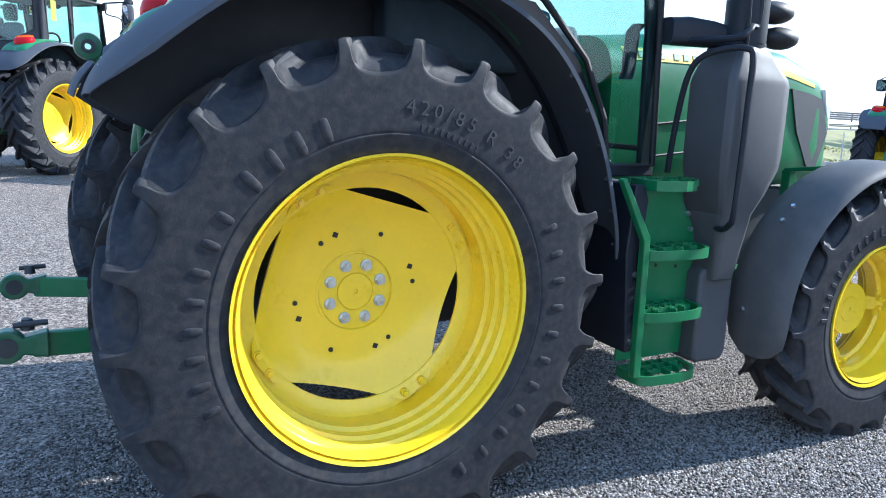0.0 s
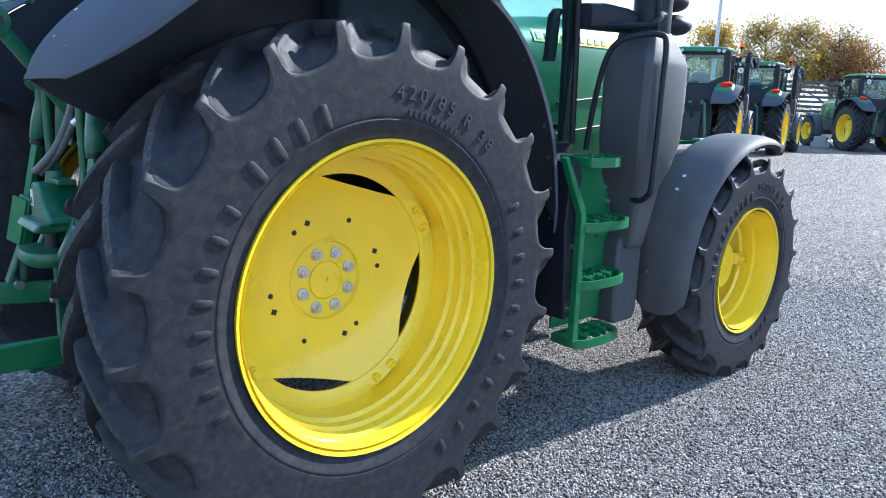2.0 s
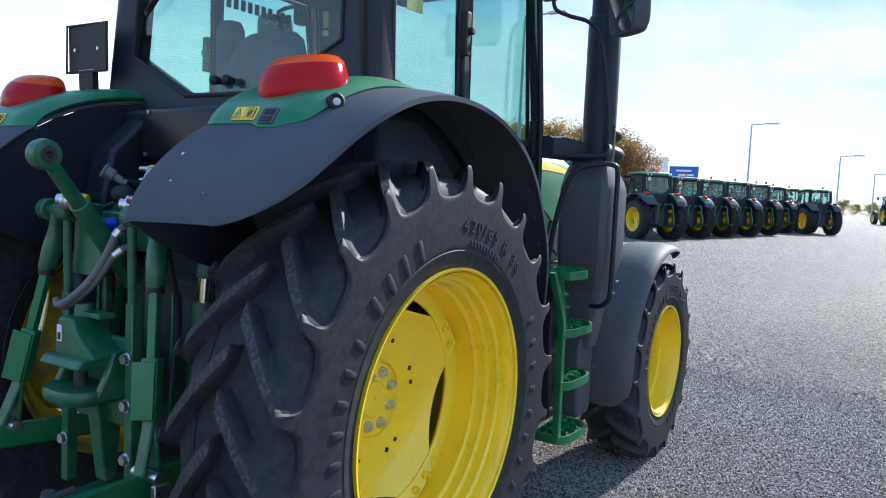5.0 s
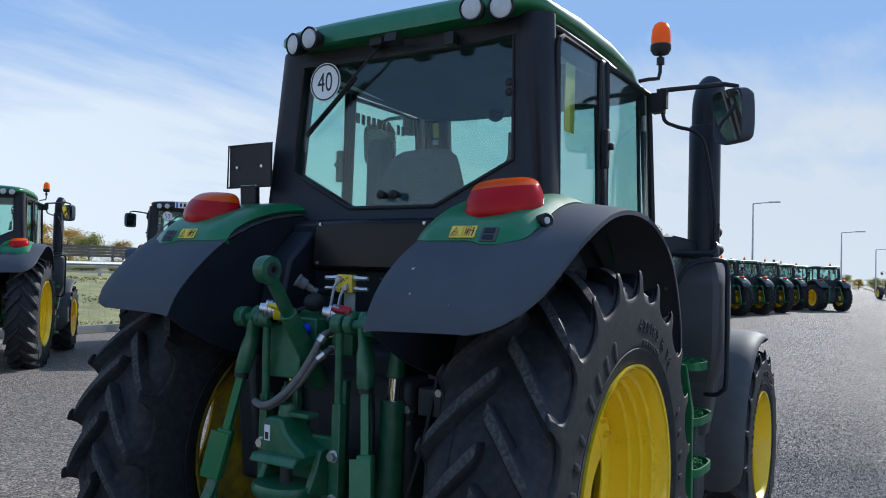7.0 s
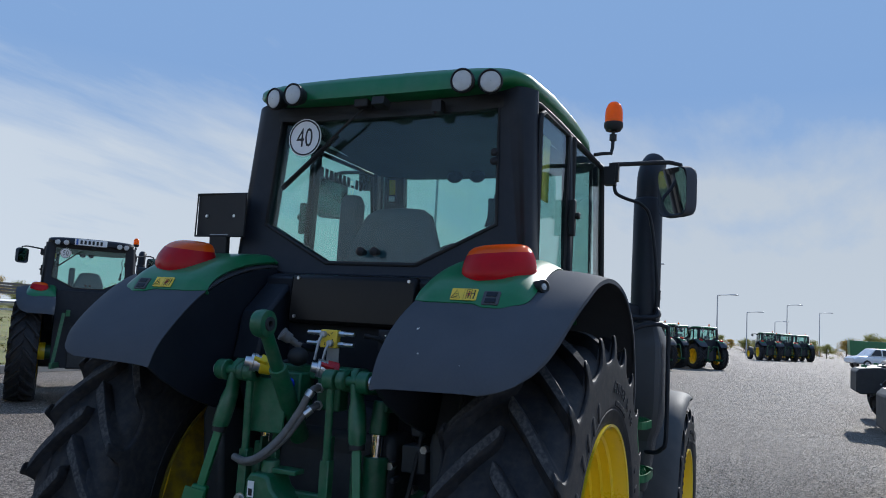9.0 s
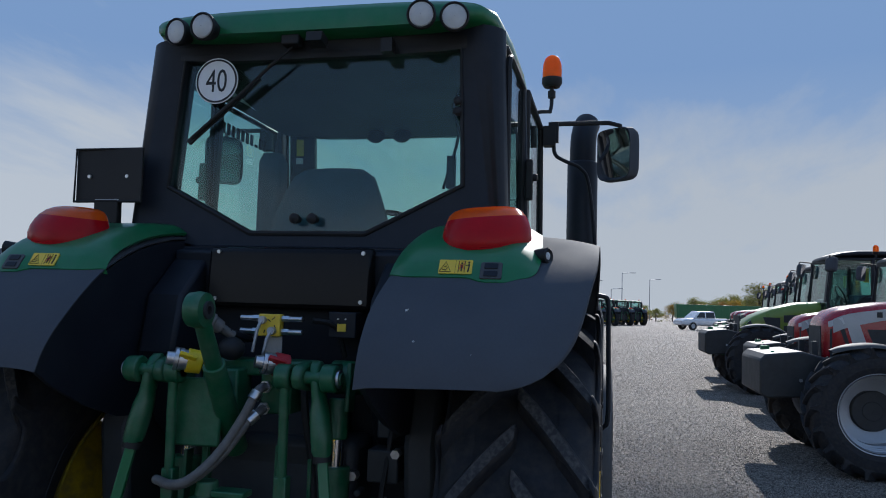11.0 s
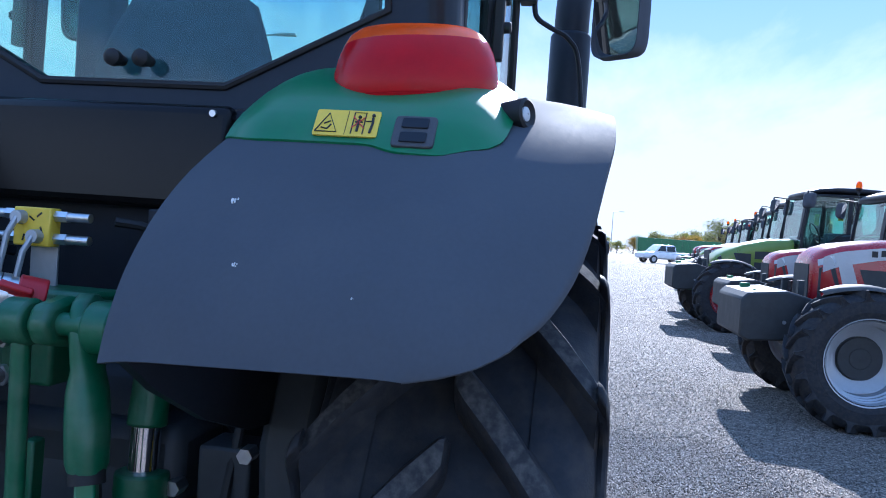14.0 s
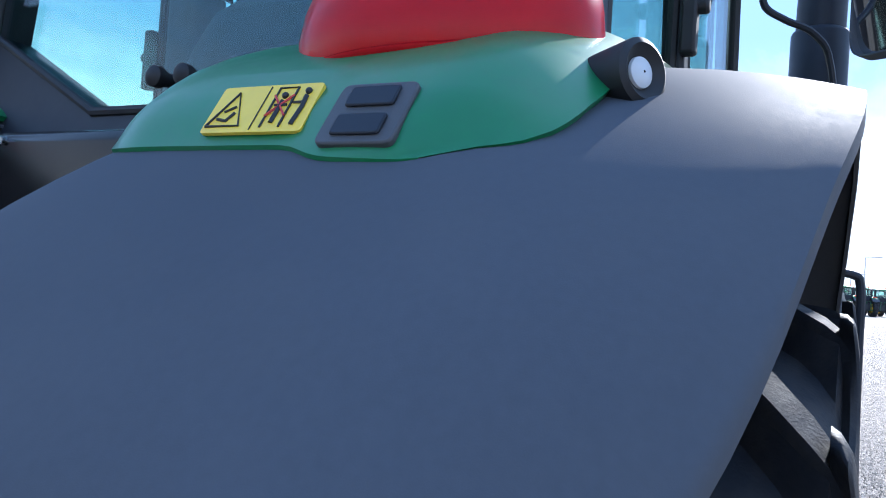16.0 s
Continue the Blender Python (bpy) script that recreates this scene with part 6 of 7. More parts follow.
    def coupler(p, cap, label):
        p = Vector(p)
        ax = Vector((-0.55, 0.75, 0.15)).normalized()
        c = part("coupler", Geo().cyl(p - ax * 0.05, p, 0.030, 0.030, 20).cyl(p, p + ax * 0.012, 0.034, 0.034, 20).cyl(p + ax * 0.014, p + ax * 0.024, 0.034, 0.034, 20).cyl(p + ax * 0.024, p + ax * 0.045, 0.020, 0.018, 16), STEEL, tr, "bright hydraulic coupler with a coloured cap")
        part("coupler_cap", Geo().cyl(p - ax * 0.055, p - ax * 0.012, 0.034, 0.036, 18).box(p - ax * 0.03 + Vector((-0.03, 0, 0.01)), (0.05, 0.05, 0.012), (20, 30, 40)), cap, c, label, bevel=0.003)

    coupler((-0.584, 0.145, 1.450), CAP_YELLOW, "yellow plastic cap")
    coupler((-0.515, -0.100, 1.445), CAP_RED, "red plastic cap")
    for z in (1.375, 1.325):
        part("dust_cap", Geo().cyl((-0.47, 0.07, z), (-0.51, 0.075, z), 0.024, 0.020, 16), CAP_BLUE, tr, "blue dust cap", bevel=0.003)
    part("coupler_block", Geo().box((-0.42, 0.085, 1.35), (0.10, 0.12, 0.14)).box((-0.42, -0.10, 1.36), (0.10, 0.10, 0.14)).box((-0.36, 0.0, 1.42), (0.10, 0.36, 0.05)), GREEN_DARK, tr, "green coupler block", bevel=0.008)
    part("socket", Geo().lathe([(0.013, -0.06), (0.014, -0.015), (0.021, -0.011), (0.023, 0.018), (0.027, 0.022), (0.026, 0.029), (0.001, 0.031)], (-0.46, 0.105, 1.548), (-0.55, 0.5, 0.45), 22), HOSE, tr, "grey trailer socket with a lid")
    part("socket_bracket", Geo().bar((-0.30, 0.08, 1.50), (-0.44, 0.09, 1.53), 0.04, 0.02), BLACK, tr, "", bevel=0.004)
    part("air_hose_bulb", Geo().ball((-0.44, 0.065, 1.478), (0.040, 0.042, 0.036), 16, 10), SEALANT, tr, "black rubber boot", angle=70)
    # hoses
    h1 = smooth_path([(-0.50, -0.085, 1.375), (-0.545, -0.085, 1.372), (-0.565, -0.075, 1.345), (-0.575, -0.05, 1.29), (-0.60, 0.0, 1.20), (-0.635, 0.06, 1.13), (-0.64, 0.12, 1.105), (-0.60, 0.20, 1.105)], 6)
    h2 = smooth_path([(-0.49, -0.075, 1.31), (-0.53, -0.08, 1.305), (-0.56, -0.06, 1.28), (-0.585, -0.01, 1.20), (-0.61, 0.05, 1.135), (-0.62, 0.11, 1.10), (-0.58, 0.19, 1.09)], 6)
    for h in (h1, h2):
        ho = part("hydraulic_hose", Geo().tube(h, 0.0135, 10), HOSE, tr, "grey hydraulic hose", angle=60)
        part("hose_fitting", Geo().tube(h[:6], 0.011, 10).cyl(h[0], h[1] + (h[1] - h[0]) * 1.5, 0.019, 0.019, 6).cyl(h[8], h[12], 0.0175, 0.0175, 12), STEEL, ho, "zinc-plated bent fitting")
    for k, pts in enumerate((((-0.40, -0.16, 1.42), (-0.45, -0.19, 1.30), (-0.42, -0.21, 1.10), (-0.46, -0.24, 0.85)), ((-0.30, -0.42, 1.25), (-0.36, -0.40, 1.0), (-0.40, -0.36, 0.8)), ((-0.36, 0.12, 1.46), (-0.42, 0.20, 1.42), (-0.38, 0.30, 1.30)), ((-0.30, -0.14, 1.57), (-0.25, -0.20, 1.55), (-0.20, -0.22, 1.45)), ((-0.46, 0.16, 1.40), (-0.50, 0.14, 1.32), (-0.46, 0.10, 1.22), (-0.44, 0.13, 1.08)))):
        part("cable", Geo().tube(smooth_path(pts, 5), 0.009 if k % 2 else 0.012, 8), SEALANT, tr, "black cable")
    g = Geo().box((-0.28, -0.40, 1.13), (0.10, 0.10, 0.10)).box((-0.27, -0.40, 1.26), (0.06, 0.06, 0.10)).cyl((-0.30, -0.33, 1.05), (-0.36, -0.33, 1.05), 0.012, 0.012, 10).cyl((-0.27, -0.44, 1.32), (-0.27, -0.44, 1.40), 0.014, 0.014, 10)
    part("brake_valve", g, DARK, tr, "dark brake valve", bevel=0.006)
    for y, z in ((-0.305, 1.095), (-0.40, 1.02), (-0.44, 1.17)):
        part("chassis_bolt", Geo().cyl((-0.30, y, z), (-0.335, y, z), 0.016, 0.015, 6), STEEL, tr, "bright bolt")
    # added dark blocks: chassis parts and the shade behind the wheel discs
    for s in (-1, 1):
        part("brake_housing", Geo().prism([(-0.30, 0.70), (0.30, 0.62), (0.36, 1.30), (0.1, 1.52), (-0.25, 1.46), (-0.36, 1.20)], "xz", s * 0.47, s * 0.575), DARK, tr, "dark block for chassis parts and shade inside the wheel", bevel=0.02)
    part("axle_block", Geo().box((-0.22, 0, 0.95), (0.20, 0.62, 0.5)), DARK, tr, "dark differential housing", bevel=0.03)
    # number plate carrier, its front blank
    c = Vector((-0.118, 0.772, 2.082))
    pc = part("plate_carrier", Geo().box(c, (0.012, 0.290, 0.205), (0, -1.5, -3)), SEALANT, tr, "black blank number plate carrier", bevel=0.004)
    part("carrier_rim", Geo().tube([c + Vector((-0.008, sy * 0.142, sz * 0.100)) for sy, sz in ((-1, -1), (1, -1), (1, 1), (-1, 1), (-1, -1), (1, -1))], 0.005, 6), SEALANT, pc, "")
    part("carrier_strip", Geo().box(c + Vector((-0.008, 0, -0.095)), (0.004, 0.10, 0.007)), GALV, pc, "thin grey printed bar")
    for sy in (-0.08, 0.08):
        part("carrier_screw", Geo().cyl(c + Vector((-0.005, sy, -0.005)), c + Vector((-0.012, sy, -0.005)), 0.008, 0.007, 10), STEEL, pc, "bright screw")
    part("carrier_stand", Geo().bar((-0.11, 0.775, 1.90), (-0.115, 0.775, 1.99), 0.10, 0.03, (1, 0, 0)), SEALANT, pc, "", bevel=0.004)


def beacon(tr, side):
    b = (1.20, side * 0.777, 2.765)
    st = part("beacon_stalk", Geo().tube([(1.10, side * 0.70, 2.60), (1.14, side * 0.735, 2.615), (1.185, side * 0.772, 2.625), (1.195, side * 0.777, 2.66), (1.20, side * 0.777, 2.76)], 0.010, 8).cyl((1.20, side * 0.777, 2.70), (1.20, side * 0.777, 2.735), 0.020, 0.020, 10), SEALANT, tr, "black beacon stalk")
    part("beacon_base", Geo().lathe([(0.02, -0.012), (0.040, -0.01), (0.052, 0.01), (0.052, 0.035), (0.046, 0.038)], b, (0, 0, 1), 24), SEALANT, st, "")
    part("beacon_dome", Geo().lathe([(0.048, 0.034), (0.049, 0.07), (0.046, 0.11), (0.036, 0.138), (0.02, 0.152), (0.001, 0.156)], b, (0, 0, 1), 28), AMBER_DOME, st, "orange beacon dome")


ROW_FRONT = dict(FRONT, plate=40, flat=0.97, flange=0.045, plain=False, R=0.66, rr=0.383, H=0.195, lip=0.185, disc=-0.10, dish=0.05, hub_in=0.03, plate_r=0.315, hub_r=0.14, bolts=0, hub_paint=DARK, lugs=18, text=False)
ROW_REAR = dict(REAR, R=0.90, rr=0.50, H=0.25, holes=False, text=False)


def tractor(label, main=True, body=None, rims=None, at=None, group="", row=False, band=False, disc="40"):
    tr = thing("tractor", label, "tractor", group)
    body = body or GREEN
    rear, front, fx = (ROW_REAR, ROW_FRONT, 2.48) if row else (REAR, FRONT, 2.43)
    for name, spec, x, y, z in (("rear_wheel", rear, 0.0, 0.843, rear["R"] - 0.04), ("front_wheel", front, fx, 0.935, front["R"] - 0.023)):
        for s in (-1, 1):
            sp = dict(spec)
            sp["paint"] = rims or YELLOW
            if not main:
                sp.update(fine=False, seg=40, holes=False, text=False, bolts=sp["bolts"] if row else 0)
            wheel(tr, name, (x, s * y, z), s, sp, "yellow steel wheel" if rims is None else "silver steel wheel" if rims is SILVER else "red steel wheel")
    for s in (-1, 1):
        rear_fender(tr, s, main)
        front_fender(tr, s, fx, 1.04 if row else 1.0)
    cab(tr, BLACK if row or disc == "50" else body, disc)
    if row:
        row_hood(tr, body, band, 0.30 if body is LIME else 0.0)
    else:
        hood(tr, body, body is GREEN)
    running_gear(tr)
    if not row:
        exhaust(tr, -1)
    steps(tr, -1)
    if not row or band:
        beacon(tr, -1)
    for s in (-1, 1):
        mirror(tr, s)
    if main:
        linkage(tr)
    else:
        part("rear_wall", Geo().prism([(-0.30, 0.55), (-0.10, 0.55), (-0.08, 1.82), (-0.20, 1.82)], "xz", -0.46, 0.46), BLACK, tr, "black rear wall")
        for s in (-1, 1):
            part("lower_link", Geo().bar((-1.0, s * 0.43, 0.63), (-0.3, s * 0.33, 0.6), 0.04, 0.09), GREEN_DARK, tr, "")
            part("lift_rod", Geo().bar((-0.67, s * 0.32, 1.45), (-0.73, s * 0.41, 0.64), 0.05, 0.05, (1, 0, 0)), GREEN_DARK, tr, "")
            part("lift_arm", Geo().bar((-0.2, s * 0.26, 1.46), (-0.69, s * 0.26, 1.45), 0.06, 0.09), GREEN_DARK, tr, "")
        part("top_link", Geo().cyl((-0.70, 0, 1.45), (-0.3, 0, 1.1), 0.04, 0.04, 10), GREEN_DARK, tr, "")
    if disc == "50":
        pl = part("number_plate", Geo().box((-0.135, 0.02, 2.655), (0.012, 0.50, 0.105)), SIGN_WHITE, tr, "white number plate with plain bars", bevel=0.003)
        for k in range(6):
            part("plate_bar", Geo().box((-0.1425, 0.17 - 0.062 * k, 2.655), (0.002, 0.035, 0.065)), SIGN_BLACK, pl)
        part("plate_edge", Geo().box((-0.1425, 0.235, 2.655), (0.002, 0.03, 0.095)), BLUE_SIGN, pl, "blue strip")
    if row:
        wb = part("front_weight", Geo().prism([(2.80, 0.72), (3.38, 0.68), (3.46, 0.72), (3.46, 1.08), (3.40, 1.14), (3.04, 1.18), (2.80, 1.12)], "xz", -0.56, 0.56), DARK, tr, "black front ballast block", bevel=0.02)
        part("weight_pin", Geo().cyl((3.06, -0.572, 0.88), (3.06, 0.572, 0.88), 0.018, 0.018, 10), STEEL, wb, "")
        for y in (-0.28, 0.28):
            part("weight_bracket", Geo().box((2.86, y, 1.20), (0.06, 0.07, 0.17)), DARK, wb, "black upright lug", bevel=0.008)
            part("front_arm", Geo().bar((2.40, y, 0.78), (2.92, y, 0.86), 0.05, 0.11), DARK, tr, "black front linkage arm", bevel=0.008)
            part("front_cylinder", Geo().cyl((2.38, y, 1.16), (2.85, y, 0.98), 0.035, 0.035, 12), DARK, tr, "black front linkage cylinder")
    if at is not None:
        tr.matrix_world = at
    return tr


# ---- the yard ----
ground = part("ground", Geo().add([(-400, -400, 0), (400, -400, 0), (400, 400, 0), (-400, 400, 0)], [(0, 1, 2, 3)]), CHIPPINGS, None, "grey chippings of a wide open yard")
tagged(ground, category="ground", kind="structure")

main = tractor("green tractor with yellow wheels, parked on grey chippings")
def scaled(k, x, y, yaw):
    return pose(x, y, 0, 0, 0, yaw) @ Matrix.Diagonal((k, k, k, 1))


far = tractor("green tractor with yellow wheels, parked in a row", main=False, at=pose(3.15, 10.0, 0, 0, 0, 50), group="parked green tractors")
FAR_ROW = ((-1.43, 12.86, 48, 1.23), (15.0, 6.2, 20, 0.97), (20.2, 7.3, 14, 0.95), (26.2, 5.9, 50, 0.92), (29.0, 5.5, 50, 0.9), (31.4, 5.0, 50, 0.9), (33.8, 4.45, 50, 0.9), (36.7, 4.0, 50, 0.9), (41.0, 3.85, 50, 0.9), (45.0, 3.6, 48, 0.9), (42.6, 1.9, 35, 0.88), (78.0, -1.0, 20, 1.0), (82.0, -2.6, 20, 1.0), (86.0, -4.2, 20, 1.0), (90.0, -1.4, 20, 1.0))
for x, y, yaw, k in FAR_ROW:
    copy_thing(far, scaled(k, x, y, yaw))
tractor("green tractor with a black roof and a white number plate", main=False, at=pose(6.46, 9.16, 0, 0, 0, 50), group="parked green tractors", disc="50")
red = tractor("red tractor with silver wheels and a black front weight", main=False, body=RED_PAINT, rims=SILVER, at=scaled(1.05, 6.95, -6.35, 90), group="parked red tractors", row=True, band=True)
lime = tractor("lime green tractor with red wheels and a black front weight", main=False, body=LIME, rims=RED_PAINT, at=scaled(1.1, 15.0, -6.9, 90), group="parked lime tractors", row=True)
copy_thing(red, scaled(1.0 / 1.05, 11.3, -6.9, 90))
for ob, k, x, y in ((lime, 1.0, 18.6, -7.5), (lime, 1.0, 22.2, -8.2), (red, 1.0, 25.8, -8.65), (lime, 1.0, 29.4, -9.05), (red, 1.0, 33.0, -9.45), (red, 1.0, 36.6, -9.85)):
    copy_thing(ob, scaled(k, x, y, 90))
# the row behind the walk, seen in the mirrors and the glossy cover
for k in range(4):
    copy_thing(far, scaled(1.0, -12.5 - 0.4 * k, 8.5 - 3.9 * k, 24))

# ---- beyond the yard ----
def leaf_mat(name, a, b):
    m = bpy.data.materials.new(name)
    m.use_nodes = True
    n, l = m.node_tree.nodes, m.node_tree.links
    p = n["Principled BSDF"]
    p.inputs["Roughness"].default_value = 0.7
    geo, mx, tc, nz = n.new("ShaderNodeNewGeometry"), n.new("ShaderNodeMixRGB"), n.new("ShaderNodeTexCoord"), n.new("ShaderNodeTexNoise")
    nz.inputs["Scale"].default_value = 0.5
    l.new(tc.outputs["Object"], nz.inputs[0])
    ad = n.new("ShaderNodeMath")
    ad.operation = "ADD"
    sub = n.new("ShaderNodeMath")
    sub.operation, sub.inputs[1].default_value = "SUBTRACT", 0.5
    l.new(geo.outputs["Random Per Island"], ad.inputs[0]), l.new(nz.outputs[0], sub.inputs[0]), l.new(sub.outputs[0], ad.inputs[1])
    mx.inputs[1].default_value, mx.inputs[2].default_value = rgb(a), rgb(b)
    l.new(ad.outputs[0], mx.inputs[0]), l.new(mx.outputs[0], p.inputs["Base Color"])
    # light shines through the thin blades
    tl, ms = n.new("ShaderNodeBsdfTranslucent"), n.new("ShaderNodeMixShader")
    ms.inputs[0].default_value = 0.45
    l.new(mx.outputs[0], tl.inputs[0]), l.new(p.outputs[0], ms.inputs[1]), l.new(tl.outputs[0], ms.inputs[2])
    l.new(ms.outputs[0], n["Material Output"].inputs[0])
    return m


LEAF_GOLD = leaf_mat("golden_leaves", (0.50, 0.28, 0.04), (0.30, 0.27, 0.06))
LEAF_RUST = leaf_mat("rusty_leaves", (0.42, 0.19, 0.05), (0.24, 0.17, 0.07))
LEAF_GREEN = leaf_mat("green_leaves", (0.18, 0.21, 0.05), (0.36, 0.32, 0.09))
GRASS = paint("meadow_grass", (0.21, 0.21, 0.075), 0.9, vary=0.5, scale=1.1, fine=14, bump=0.8, bump_scale=16, dust=0.7, dust_colour=(0.34, 0.27, 0.13))
BLADES = paint("grass_blades", (0.30, 0.30, 0.10), 0.8, vary=0.5, scale=0.8, fine=9, dust=0.6, dust_colour=(0.46, 0.37, 0.18))
WOODWALL = paint("weathered_boards", (0.085, 0.082, 0.080), 0.85, vary=0.35, scale=2, fine=20)
GLASS_DARK = paint("dark_car_glass", (0.02, 0.025, 0.03), 0.08, vary=0.05)
TYRE_PLAIN = paint("car_tyre_rubber", (0.03, 0.03, 0.03), 0.7, vary=0.1)


def tree(x, y, h, leaf, seed, label, leaves=5200, spread=0.42):
    rnd = random.Random(seed)
    t = thing("tree", label, "tree", "trees beyond the yard", pose(x, y, 0))
    g = Geo()
    trunk = [Vector((0, 0, 0)), Vector((rnd.uniform(-.1, .1), rnd.uniform(-.1, .1), h * 0.3)), Vector((rnd.uniform(-.2, .2), rnd.uniform(-.2, .2), h * 0.62)), Vector((rnd.uniform(-.3, .3), rnd.uniform(-.3, .3), h * 0.95))]
    g.tube(trunk, [h * 0.022, h * 0.018, h * 0.011, h * 0.003], 8)
    tips = []
    for k in range(26):
        q = rnd.uniform(0.08, 0.9)
        p = trunk[0].lerp(trunk[3], q)
        a = rnd.uniform(0, 2 * math.pi)
        ln = h * spread * (1.15 - q) * rnd.uniform(0.7, 1.25)
        e = p + Vector((math.cos(a) * ln, math.sin(a) * ln, ln * rnd.uniform(0.35, 0.9)))
        g.tube([p, p.lerp(e, 0.5) + Vector((0, 0, ln * 0.08)), e], [h * 0.008, h * 0.005, h * 0.002], 5)
        tips += [p.lerp(e, 0.55), p.lerp(e, 0.8), e]
    tips.append(trunk[3])
    part("trunk", g, BARK, t, "brown trunk and limbs")
    vs, fs = [], []
    for k in range(leaves):
        c = rnd.choice(tips)
        o = Vector((rnd.gauss(0, 1), rnd.gauss(0, 1), rnd.gauss(0, 0.8))) * h * 0.052
        s = h * rnd.uniform(0.008, 0.018)
        u = Vector((rnd.gauss(0, 1), rnd.gauss(0, 1), rnd.gauss(0, 1))).normalized()
        v = u.orthogonal().normalized()
        b = len(vs)
        p = c + o
        vs += [p - u * s, p + v * s * 0.6, p + u * s, p - v * s * 0.6]
        fs.append((b, b + 1, b + 2, b + 3))
    cr = Geo().add(vs, fs)
    me = bpy.data.meshes.new("crown")
    me.from_pydata([tuple(p) for p in cr.v], [], cr.f)
    me.materials.append(leaf)
    ob = new("crown", me)
    ob.parent = t
    tagged(ob, "thin autumn leaves")
    return t


gold = tree(39.3, 15.9, 6.0, LEAF_GOLD, 1, "golden autumn tree behind the parked tractors")
rust = tree(40.7, 12.6, 5.6, LEAF_RUST, 2, "rust-brown autumn tree behind the parked tractors")
green = tree(112.0, 39.0, 6.8, LEAF_GREEN, 3, "green and yellow tree beyond the fence")
rnd = random.Random(7)
TREES = ((0, 40.1, 14.1, 0.98), (1, 41.2, 11.2, 0.84), (0, 38.6, 18.4, 0.96), (2, 42.5, 13.0, 0.80), (1, 39.0, 17.2, 0.72))
for k, (kind, x, y, s) in enumerate(TREES):
    o = copy_thing((gold, rust, green)[kind], pose(x, y, 0, 0, 0, 50 * k))
    o.scale = (s, s, s)
# hedge beyond the road
for k in range(30):
    az = radians(46 + 52 * k / 29 + rnd.uniform(-0.5, 0.5))
    d = rnd.uniform(58, 68)
    o = copy_thing((gold, green, gold, gold, green)[k % 5], pose(-2.9 + d * math.cos(az), -1.8 + d * math.sin(az), 0.6 if d * math.cos(az) > 8.0 else 0.0, 0, 0, 77 * k))
    s = rnd.uniform(0.34, 0.47) + (0.24 if 57.8 < math.degrees(az) < 62 else 0.0)
    o.scale = (s * 1.35, s * 1.35, s)
# the tree line at the far end of the yard
for k in range(34):
    az = radians(-16 + 20 * k / 34 + rnd.uniform(-0.4, 0.4))
    d = rnd.uniform(115, 160)
    o = copy_thing((green, rust, green, gold)[k % 4], pose(d * math.cos(az), d * math.sin(az), -0.5, 0, 0, 37 * k))
    s = rnd.uniform(0.85, 1.15) * curve1([(-16, 1.1), (-13, 1.0), (-9.7, 0.8), (-5.5, 0.66), (-4, 0.45), (4, 0.45)], math.degrees(az))
    o.scale = (s * 1.4, s * 1.4, s)

# grass bank, crash barrier and boarded wall behind the left-hand tractors
rows = []
for y, z in ((14.0, 0.0), (16.0, 0.12), (19.0, 0.5), (23.0, 0.92), (25.0, 1.05), (27.0, 1.05), (40.0, 1.05), (90.0, 1.1)):
    rows.append([(x, y, z + 0.06 * math.sin(x * 0.7 + y)) for x in np.linspace(3, 60, 24)])
bank = part("grass_bank", Geo().sheet(rows, -0.3), GRASS, None, "rough grass bank beside the yard")
tagged(bank, category="grass bank", kind="structure")
blades = Geo()
for k in range(16000):
    x, y = rnd.uniform(2, 30), rnd.uniform(14.2, 25.2)
    z = curve1([(14.0, 0.0), (16.0, 0.12), (19.0, 0.5), (23.0, 0.92), (25.0, 1.05), (27.0, 1.05)], y) + 0.06 * math.sin(x * 0.7 + y) - 0.03
    h, w, lean, a = rnd.uniform(0.02, 0.08), rnd.uniform(0.015, 0.05), rnd.uniform(-0.22, 0.10), rnd.uniform(0, 3.1)
    n0 = len(blades.v)
    blades.v += [(x - w * math.cos(a), y - w * math.sin(a), z), (x + w * math.cos(a), y + w * math.sin(a), z), (x + lean, y + lean, z + h)]
    blades.f.append((n0, n0 + 1, n0 + 2))
tufts = part("bank_grass", blades, BLADES, None, "dry uneven grass tufts on the bank")
tagged(tufts, category="grass", kind="stuff")
for k in range(22):
    o = copy_thing(green, pose(6 + 1.3 * k + rnd.uniform(-0.5, 0.5), 32.5, 0.50, 0, 0, 51 * k))
    o.scale = (0.26, 0.26, 0.17 + 0.05 * rnd.random())
kerb = part("kerb_wall", Geo().box((30, 13.85, 0.09), (53, 0.16, 0.18)), CONCRETE, None, "low concrete kerb under the fence", bevel=0.01)
tagged(kerb, category="kerb", kind="structure")

fence = thing("wire_fence", "grey wire mesh fence on thin posts", "fence")
for k in range(16):
    part("fence_post", Geo().box((3.6 + 2.5 * k, 13.7, 0.6), (0.035, 0.035, 1.2)), GALV, fence)
wires = Geo()
for k in range(8):
    wires.box((22.5, 13.7, 0.15 + 0.13 * k), (38, 0.0025, 0.0025))
for k in range(290):
    wires.box((3.6 + 0.13 * k, 13.7, 0.66), (0.0025, 0.0025, 1.0))
part("wire_mesh", wires, GALV, fence, "thin grey wires")
tagged(fence.children[-1], kind="stuff")

